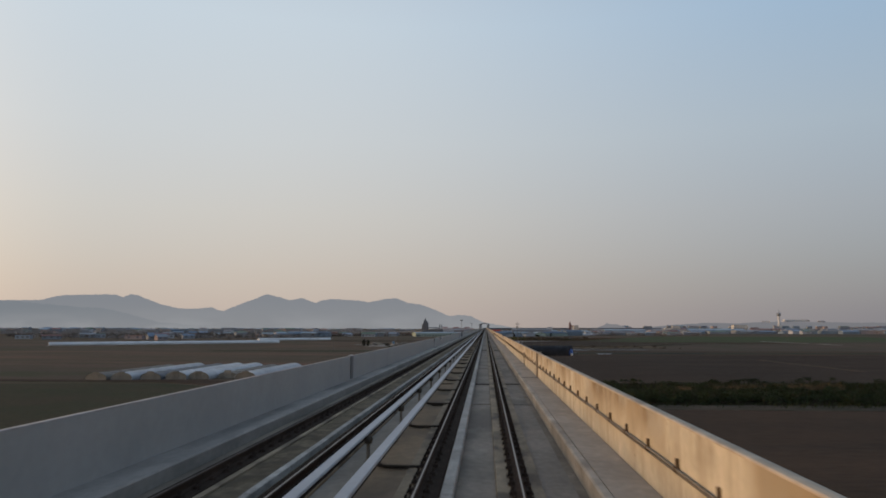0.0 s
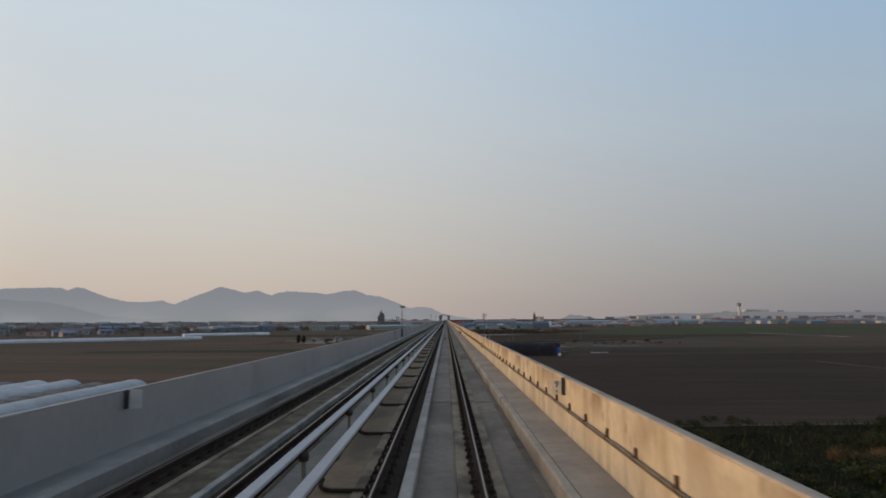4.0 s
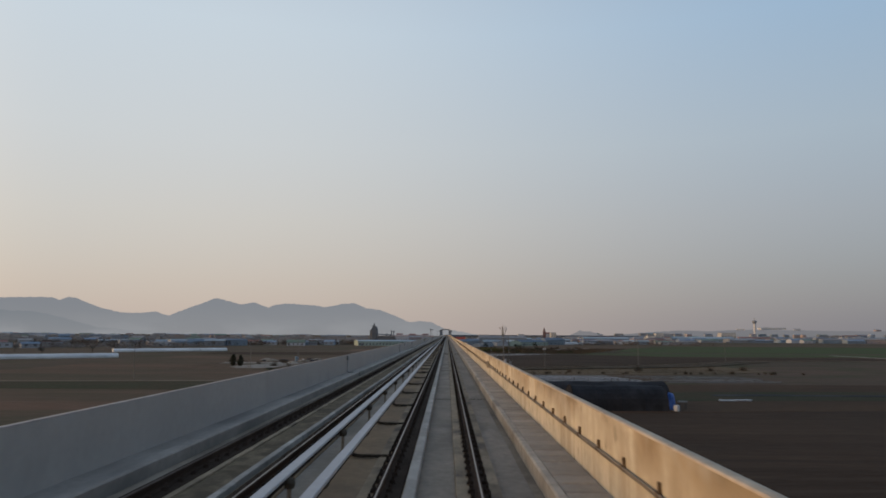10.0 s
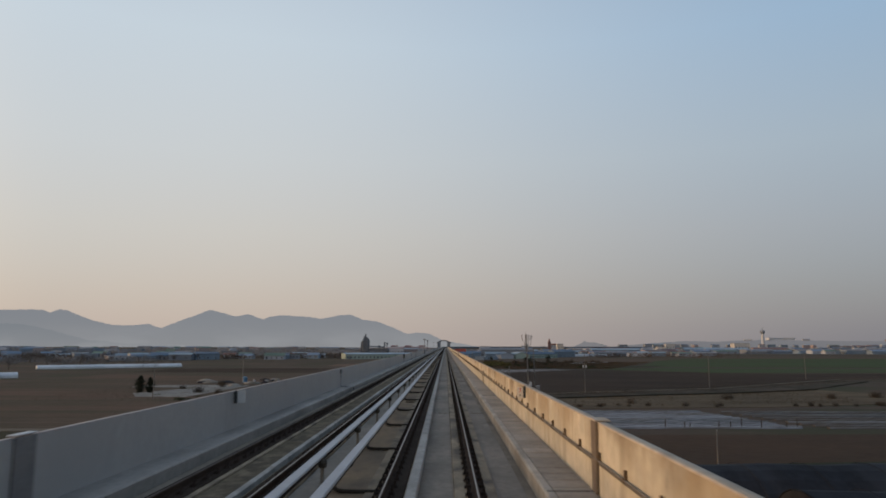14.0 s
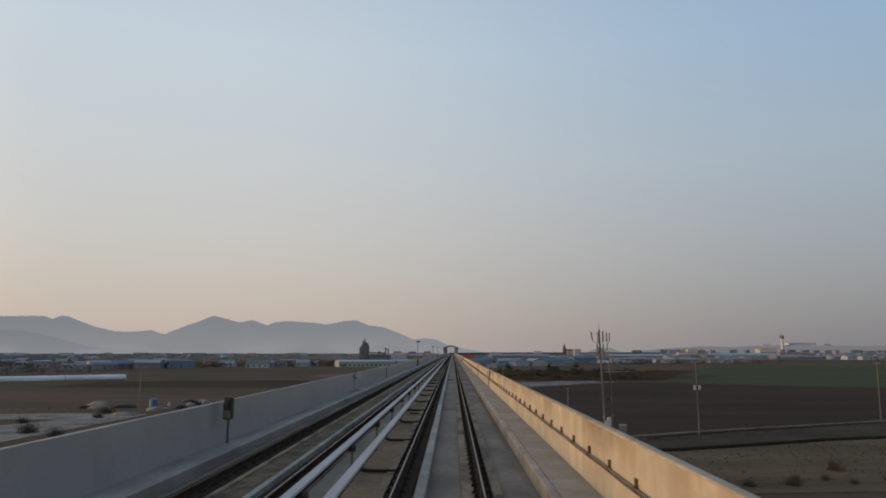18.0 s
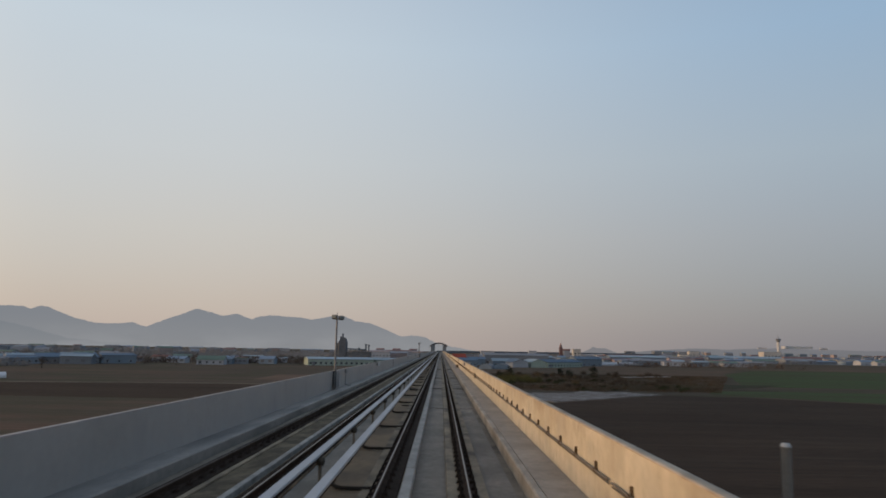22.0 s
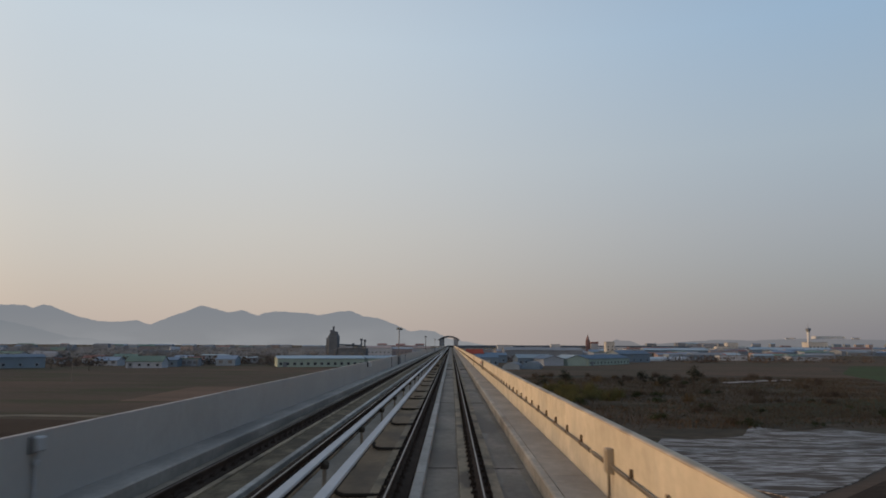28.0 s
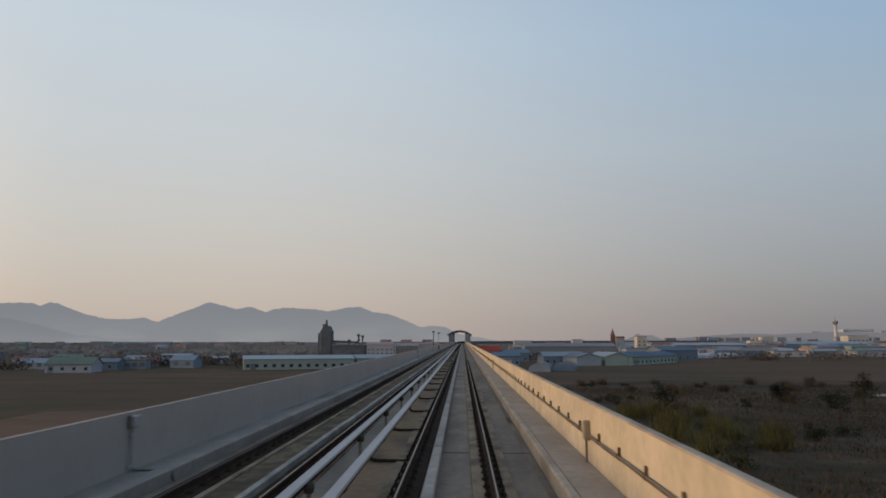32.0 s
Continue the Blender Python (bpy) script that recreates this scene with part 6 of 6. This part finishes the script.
building(15, 958, 13, 11, 4.6, 6, FAR_BLUE, ROOF_BLUE, "dark blue-roofed hall beside the viaduct", "factories", 1.8, 4)
building(17, 928, 4.6, 5, 3.6, 6, PALE_WALL, ROOF_GREY, "small sunlit cream hut beside the viaduct", "factories", 0.4, 1, flat=True, door=False)
building(10.5, 1000, 10.5, 12, 6.4, 4, WALL_PINK, ROOF_RED, "hall with a bright red roof beside the viaduct", "factories", 2.6, 3)
building(24, 1020, 14, 12, 5.0, 4, FAR_BLUE, ROOF_BLUE, "blue-roofed hall behind the red one", "factories", 1.6, 3)
building(41, 1080, 60, 18, 8.0, 2, FAR_GREY, FAR_RGREY, "long dark grey hall among the factories", "factories", 2.0, 10, door=False)
building(120, 1046, 26, 16, 6.0, 20, FAR_BLUE, ROOF_BLUE, "hall with a deep blue roof behind the mint factory", "factories", 2.4, 5)
building(50, 1300, 17, 12, 11.2, 0, FAR_WHITE, FAR_RGREY, "white block among the factories", "factory district", 0.6, 4, storeys=2, flat=True, door=False)
building(81, 1300, 18, 12, 9.8, 0, FAR_WHITE, FAR_RGREY, "low white block among the factories", "factory district", 0.6, 4, storeys=2, flat=True, door=False)
building(122, 1400, 11, 10, 12.4, 0, FAR_WHITE, FAR_RGREY, "small white block among the factories", "factory district", 0.6, 2, storeys=3, flat=True, door=False)
building(156, 1250, 8.4, 10, 15.2, 0, PALE_WALL, FAR_RGREY, "tall sunlit cream block among the factories", "sunlit houses", 0.5, 2, storeys=4, flat=True, door=False, win=(1.4, 1.2))
building(235, 1400, 80, 20, 6.5, 4, FAR_BLUE, ROOF_LBLUE, "long bluish factory with a pale blue roof", "factory district", 2.2, 12, door=False, simple=True)
building(466, 1640, 126, 22, 6.5, 0, FAR_BLUE, ROOF_LBLUE, "very long hall with a pale blue roof", "factory district", 3.5, 14, door=False, simple=True)

# far walls and roofs carry the distance haze in their colour
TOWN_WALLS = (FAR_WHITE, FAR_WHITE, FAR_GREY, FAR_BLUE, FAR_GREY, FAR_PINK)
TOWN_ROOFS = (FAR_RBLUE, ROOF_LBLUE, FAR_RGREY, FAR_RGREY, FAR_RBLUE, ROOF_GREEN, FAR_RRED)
WORDS = {FAR_WHITE: "white", FAR_GREY: "grey", FAR_BLUE: "bluish", FAR_PINK: "pinkish", FAR_RBLUE: "blue", ROOF_LBLUE: "pale blue", FAR_RGREY: "grey", ROOF_GREEN: "green", FAR_RRED: "red"}


def town(count, xs, ys, size, tall, group, seed, slope=0.0, flat_share=0.3, turn=(0, 60)):
    r = random.Random(seed)
    for i in range(count):
        y = r.uniform(*ys)
        x = r.uniform(*xs) + (y - ys[0]) * slope
        wall, roof = r.choice(TOWN_WALLS), r.choice(TOWN_ROOFS)
        w, h = r.uniform(*size), r.uniform(*tall)
        flat = r.random() < flat_share
        building(x, y, w, w * r.uniform(0.4, 0.8), h, r.uniform(*turn), wall, roof, "far " + WORDS[wall] + " building with a " + WORDS[roof] + (" flat roof" if flat else " pitched roof"), group, r.uniform(1.0, 2.4), r.choice((2, 3, 3)), flat=flat, storeys=1, door=False, win=(2.2, 1.6), sill=1.2, simple=True)


def far_town(count, xs, ys, size, tall, seed, slope, label):
    """Houses too far off and too many to count, one joined body for each colour of wall and roof."""
    r = random.Random(seed)
    bodies = {}
    for i in range(count):
        y = r.uniform(*ys)
        x = r.uniform(*xs) + (y - ys[0]) * slope
        w, h, d = r.uniform(*size) * r.choice((0.6, 1, 1, 1.8)), r.uniform(*tall), r.uniform(8, 20)
        wall, roof = r.choice(TOWN_WALLS), r.choice(TOWN_ROOFS)
        rise = r.choice((0.6, 1.4, 2.2))
        box(bodies.setdefault(wall, bmesh.new()), x, x + w, y, y + d, 0, h)
        bm = bodies.setdefault(roof, bmesh.new())
        v = [bm.verts.new(p) for p in ((x - 0.4, y - 0.4, h), (x + w + 0.4, y - 0.4, h), (x + w + 0.4, y + d + 0.4, h), (x - 0.4, y + d + 0.4, h), (x, y + d / 2, h + rise), (x + w, y + d / 2, h + rise))]
        for f in ((0, 3, 2, 1), (0, 1, 5, 4), (2, 3, 4, 5), (1, 2, 5), (3, 0, 4)):
            bm.faces.new([v[q] for q in f])
        wb = bodies.setdefault(FAR_PANE, bmesh.new())
        for k in range(int(w / 5)):
            for z in range(int(h / 3.2)):
                box(wb, x + 1.5 + 5 * k, x + 4 + 5 * k, y - 0.06, y - 0.01, 1 + 3.1 * z, 2.5 + 3.1 * z)
    for m_, bm in bodies.items():
        tagged(part("far_houses", bm, m_, kind="stuff"), label, "houses")


town(30, (130, 320), (1110, 1320), (10, 34), (3, 4.6), "factory district", 5, 0.25, turn=(-4, 10))
town(16, (30, 130), (1110, 1280), (8, 20), (4, 6.5), "factory district", 15, 0.0, turn=(-4, 10))
town(60, (170, 900), (1420, 1650), (14, 48), (3.2, 6), "factory district", 6, 0.3, turn=(-4, 8))
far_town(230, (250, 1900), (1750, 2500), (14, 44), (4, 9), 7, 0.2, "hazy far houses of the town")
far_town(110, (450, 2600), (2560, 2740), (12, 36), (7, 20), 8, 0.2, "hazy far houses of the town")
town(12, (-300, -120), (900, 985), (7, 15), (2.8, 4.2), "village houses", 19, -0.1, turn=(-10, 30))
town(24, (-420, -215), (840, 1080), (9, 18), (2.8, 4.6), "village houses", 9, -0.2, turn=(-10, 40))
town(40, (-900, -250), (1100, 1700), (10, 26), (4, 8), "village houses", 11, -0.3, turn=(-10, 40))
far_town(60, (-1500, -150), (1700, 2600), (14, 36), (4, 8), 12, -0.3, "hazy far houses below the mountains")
town(14, (-520, -250), (600, 800), (9, 18), (2.8, 4.6), "village houses", 13, -0.2, turn=(-10, 50))

# cream villa and stepped house on the edge of the town
building(408, 1634, 53, 20, 7, 0, PALE_WALL, FAR_RGREY, "stepped cream house in the evening sun", "sunlit houses", 1, 7, flat=True, storeys=2)
building(430, 1640, 17, 12, 16.5, 0, PALE_WALL, FAR_RGREY, "cream upper storeys of the stepped house", "sunlit houses", 1, 3, flat=True, storeys=4)
building(412, 1636, 17, 12, 11, 0, PALE_WALL, FAR_RGREY, "low cream wing of the stepped house", "sunlit houses", 1, 3, flat=True, storeys=3)
building(596, 1720, 32, 22, 18.5, 0, PALE_WALL, FAR_RGREY, "broad cream villa with dark windows", "sunlit houses", 1, 5, flat=True, storeys=4, win=(3, 1.8))
building(640, 1560, 70, 18, 7, 0, PALE_WALL, FAR_RGREY, "long low cream hall in the evening sun", "sunlit houses", 1.2, 8)

# church-like red tower and the control tower on its hill
t = thing("red_tower", (168.7, 1411, 0), "dark red brick tower with a pointed top", "tower")
part("shaft", made(bevelled, -2.2, 2.2, -2.2, 2.2, 0, 18.5, 0.2), BRICK_RED, t)
bm = bmesh.new()
bmesh.ops.create_cone(bm, segments=4, radius1=2.2, radius2=0.15, depth=6.5, cap_ends=True, matrix=Matrix.Translation((0, 0, 21.7)))
part("spire", bm, BRICK_RED, t)
part("nave", made(bevelled, 2.7, 12, -5, 5, 0, 14, 0.2), FAR_WHITE, t)
part("nave_roof", made(bevelled, 2.7, 12.4, -5.3, 5.3, 14, 16.2, 0.3), FAR_RRED, t)
t = thing("control_tower", (1132, 2775, -5), "tall white control tower with a wide glazed cab", "control tower")
part("shaft", made(tube, (0, 0, 0), (0, 0, 62), 5.4, 4.4, 16), TOWER_WHITE, t)
part("cab_floor", made(tube, (0, 0, 62), (0, 0, 66), 4.4, 7.4, 16), FAR_GREY, t)
part("cab_glass", made(tube, (0, 0, 66), (0, 0, 72), 7.0, 8.0, 16), FAR_GREY, t)
part("cab_roof", made(tube, (0, 0, 72), (0, 0, 74.5), 8.4, 5, 16), FAR_GREY, t)
part("mast", made(tube, (0, 0, 74), (0, 0, 86), 1.2, 0.4, 8), FAR_RGREY, t)
hall = building(1158, 2780, 92, 30, 7, 0, TOWER_WHITE, TOWER_WHITE, "long pale terminal hall on the hill", "hill buildings", 1, 6, flat=True, simple=True)
hall.location.z = 36
hr = random.Random(77)
for k in range(22):
    hx = hr.uniform(1000, 2600)
    h = building(hx, 2860 + hr.uniform(-30, 30), hr.uniform(14, 34), 14, hr.uniform(3, 6), hr.uniform(-15, 15), hr.choice((FAR_WHITE, FAR_WHITE, FAR_PINK, FAR_GREY)), FAR_RGREY, "pale block on the wooded hill", "hill buildings", 1.5, 2, flat=hr.random() < 0.5, simple=True, door=False)
    h.location.z = float(np.interp(hx, [900, 1190, 1750, 2300, 2900], [30, 35, 33, 35, 27]))

# ---- station ----
s = thing("station", (MID, 1122, 0), "grey railway station with an arched roof over both tracks", "station")
ring = []
for i in range(17):
    a = -1 + i / 8
    ring.append((8.8 * a, FLOOR + 9.4 - 3.0 * a * a))
bm = bmesh.new()
profile(bm, ring + [(x * 0.99, z - 0.75) for x, z in reversed(ring)], 0, 70)
part("roof", bm, STATION_GREY, s, "dark grey shallow arched roof with drooping eaves")
for side in (-1, 1):
    x0, x1 = sorted((side * 3.2, side * 7.2))
    part("platform", made(bevelled, min(side * 4.2, side * 8), max(side * 4.2, side * 8), 0, 70, FLOOR - 1.0, FLOOR + 1.1, 0.05), CONC_LEFT, s)
    part("end_wall", made(bevelled, min(side * 4.3, side * 7.4), max(side * 4.3, side * 7.4), 1.0, 1.4, FLOOR + 1.1, FLOOR + 6.6, 0.05), FAR_GREY, s)
    part("side_wall", made(bevelled, min(side * 7.4, side * 7.7), max(side * 7.4, side * 7.7), 0, 70, FLOOR + 1.1, FLOOR + 6.3, 0.03), STATION_GREY, s)
    for k in range(6):
        part("column", made(tube, (side * 4.6, 4 + 12 * k, FLOOR + 1.1), (side * 4.6, 4 + 12 * k, FLOOR + 8.0), 0.3, 0.3, 10), STATION_GREY, s)
    part("concourse", made(bevelled, min(side * 4, side * 10), max(side * 4, side * 10), 4, 66, 0, FLOOR - 1.01, 0.1), FAR_GREY, s)
t = thing("signal_mast", (-23.2, 1180, 0), "thin dark mast with a small lamp head", "mast")
part("pole", made(tube, (0, 0, 0), (0, 0, 18.4), 0.35, 0.25, 8), BLACK, t)
part("head", made(bevelled, -0.9, 0.9, -0.4, 0.4, 18.2, 19.3, 0.1), BLACK, t)

# far viaduct that bends away behind the station
fv = bmesh.new()
prev = None
for k in range(25):
    a = math.radians(3.2 * k)
    cx, cy = 620 - 620 * math.cos(a), 1195 + 620 * math.sin(a) * 1.25
    nx, ny = math.cos(a), -math.sin(a)
    ringv = [fv.verts.new((cx + nx * o, cy + ny * o, z)) for o, z in ((-4, FLOOR - 1.6), (4, FLOOR - 1.6), (4.3, FLOOR + 1.2), (-4.3, FLOOR + 1.2))]
    if prev:
        for i in range(4):
            fv.faces.new((prev[i], prev[(i + 1) % 4], ringv[(i + 1) % 4], ringv[i]))
    prev = ringv
far = tagged(part("far_viaduct", fv, STATION_GREY, kind="structure"), "grey viaduct that curves away behind the station", "viaduct")
for k in range(1, 24):
    a = math.radians(3.2 * k)
    part("pier", pier_mesh, None, far, at=(620 - 620 * math.cos(a), 1195 + 620 * math.sin(a) * 1.25, -0.4))

# far woods and hedges as one rough band each
def woods(x0, x1, y0, y1, count, tall, seed, label, leaf=None):
    r = random.Random(seed)
    bm = bmesh.new()
    for k in range(count):
        x, y = r.uniform(x0, x1), r.uniform(y0, y1)
        h, w = tall * r.uniform(0.5, 1.2), r.uniform(2.5, 6)
        for q in range(56):
            c = Vector((x + r.gauss(0, w * 0.6), y + r.gauss(0, 2), h * r.uniform(0.05, 0.95) ** 1.3))
            s_ = r.uniform(0.22, 0.45)
            v = [bm.verts.new(c + Vector((r.gauss(0, s_), r.gauss(0, s_), r.gauss(0, s_)))) for _ in range(4)]
            for f in ((0, 1, 2), (0, 2, 3), (0, 3, 1), (1, 3, 2)):
                bm.faces.new([v[i] for i in f])
    tagged(part("far_woods", bm, leaf or DARK_MASS, kind="stuff"), label, "woods")


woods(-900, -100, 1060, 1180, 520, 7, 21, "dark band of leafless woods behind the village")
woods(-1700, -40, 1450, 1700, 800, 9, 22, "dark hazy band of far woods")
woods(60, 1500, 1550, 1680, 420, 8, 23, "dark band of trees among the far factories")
woods(-480, -215, 700, 830, 140, 4, 24, "dark hedge and trees by the workshops")
woods(-420, -175, 895, 985, 150, 5, 26, "brown leafless trees between the village houses", NEAR_WOOD)
woods(-175, -100, 930, 1010, 70, 5, 27, "brown leafless trees behind the mint workshop", NEAR_WOOD)
woods(-640, -250, 760, 840, 110, 4.5, 28, "brown hedges behind the white greenhouses", NEAR_WOOD)
woods(20, 330, 1040, 1110, 70, 5, 29, "dark trees between the factories", NEAR_WOOD)
woods(200, 2300, 2500, 2700, 260, 14, 25, "dark trees below the far town")

# ---- pieces of the parapets, walkways and tracks ----
PANEL = 20.0
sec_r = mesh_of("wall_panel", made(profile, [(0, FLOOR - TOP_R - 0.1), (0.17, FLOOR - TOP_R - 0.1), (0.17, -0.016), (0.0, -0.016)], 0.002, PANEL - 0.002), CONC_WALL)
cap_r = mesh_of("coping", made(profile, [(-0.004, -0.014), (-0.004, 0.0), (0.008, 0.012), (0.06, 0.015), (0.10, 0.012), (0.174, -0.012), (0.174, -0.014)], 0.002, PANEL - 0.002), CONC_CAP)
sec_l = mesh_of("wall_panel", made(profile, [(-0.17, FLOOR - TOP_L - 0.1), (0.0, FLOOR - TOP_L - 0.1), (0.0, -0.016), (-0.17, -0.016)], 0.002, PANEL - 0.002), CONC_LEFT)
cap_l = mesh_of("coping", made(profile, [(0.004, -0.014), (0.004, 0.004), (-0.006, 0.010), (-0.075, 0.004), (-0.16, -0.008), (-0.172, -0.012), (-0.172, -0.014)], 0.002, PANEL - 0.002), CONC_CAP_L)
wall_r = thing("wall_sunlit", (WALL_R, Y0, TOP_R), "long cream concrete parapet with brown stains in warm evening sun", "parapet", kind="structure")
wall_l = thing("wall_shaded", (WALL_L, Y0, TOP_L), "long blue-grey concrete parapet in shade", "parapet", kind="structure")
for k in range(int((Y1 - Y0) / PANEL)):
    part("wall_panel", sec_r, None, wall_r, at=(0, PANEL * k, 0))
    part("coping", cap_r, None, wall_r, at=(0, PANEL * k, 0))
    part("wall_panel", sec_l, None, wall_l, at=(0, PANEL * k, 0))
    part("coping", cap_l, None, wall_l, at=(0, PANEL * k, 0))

# pale cable covers beside the inner side of the left rail of each track
cover_mesh = mesh_of("cover_slab", made(lambda b: bevelled(b, -0.105, 0.080, 0.012, 4.988, -0.18, 0.0, 0.02)), CONC_COVER)
cover_mesh_l = mesh_of("cover_slab", made(lambda b: bevelled(b, -0.06, 0.065, 0.012, 4.988, -0.18, -0.035, 0.012)), CONC_COVER_L)
for x0, label in ((-0.538, "row of pale concrete cable covers beside the rail"), (2 * MID + 0.53, "row of pale concrete cable covers beside the other track's rail")):
    row = thing("cable_trough", (x0, Y0, RAIL - 0.06), label, "cable trough", kind="structure")
    for k in range(int((Y1 - Y0) / 5)):
        c = part("cover_slab", cover_mesh if x0 > -1 else cover_mesh_l, None, row, at=(random.uniform(-0.006, 0.006), 5.0 * k, random.uniform(-0.012, 0.008)))
        c.rotation_euler[2] = radians(random.uniform(-0.08, 0.08))

# walkway slabs
slab_mesh = mesh_of("walkway_slab", made(lambda b: bevelled(b, 1.665, WALL_R - 0.03, 0.02, 0.58, -0.06, 0.0, 0.016)), CONC_WALK)
slabs = thing("walkway_slabs", (0, 128.0, WALK_R), "row of concrete walkway slabs beside the parapet", "walkway", kind="structure")
for k in range(300):
    c = part("walkway_slab", slab_mesh, None, slabs, at=(0, 0.6 * k, random.uniform(-0.006, 0.006)))
    c.rotation_euler[0] = radians(random.uniform(-0.7, 0.7))
rest = bmesh.new()
for ya, yb in ((Y0, 128.0), (308.0, Y1)):
    y = ya
    while y < yb - 0.1:
        box(rest, 1.665, WALL_R - 0.012, y + 0.01, min(y + 6.0, yb) - 0.01, -0.06, 0.0)
        y += 6.0
part("smooth_slabs", rest, CONC_WALK, slabs, "long smooth concrete slabs", kind="stuff", at=(0, -128.0, 0))


# rail fasteners
def fastener(bm):
    for s in (-1, 1):
        bevelled(bm, s * 0.115 - 0.045, s * 0.115 + 0.045, -0.06, 0.06, -0.150, -0.095, 0.012)
        tube(bm, (s * 0.125, 0, -0.095), (s * 0.125, 0, -0.045), 0.022, n=6)
    box(bm, -0.18, 0.18, -0.085, 0.085, -0.1499, -0.138)


fast_mesh = mesh_of("fastener", made(fastener), FAST)
STEP = 0.62
for i, rail in enumerate(RAILS):
    first = 150
    for k in range(first):
        part("fastener", fast_mesh, None, rail, at=(0, STEP * k, 0))
    one = np.empty(len(fast_mesh.vertices) * 3)
    fast_mesh.vertices.foreach_get("co", one)
    one = one.reshape(-1, 3)
    polys = [tuple(p.vertices) for p in fast_mesh.polygons]
    last = 1130 if i < 2 else 1100
    ys = [STEP * k for k in range(first, last)]
    allv = np.concatenate([one + (0, y, 0) for y in ys])
    faces = [tuple(v + len(one) * j for v in p) for j in range(len(ys)) for p in polys]
    me = bpy.data.meshes.new("fastener_row")
    me.from_pydata(allv.tolist(), [], faces)
    me.materials.append(FAST)
    part("fastener_row", me, None, rail, "row of iron rail fasteners", kind="stuff")
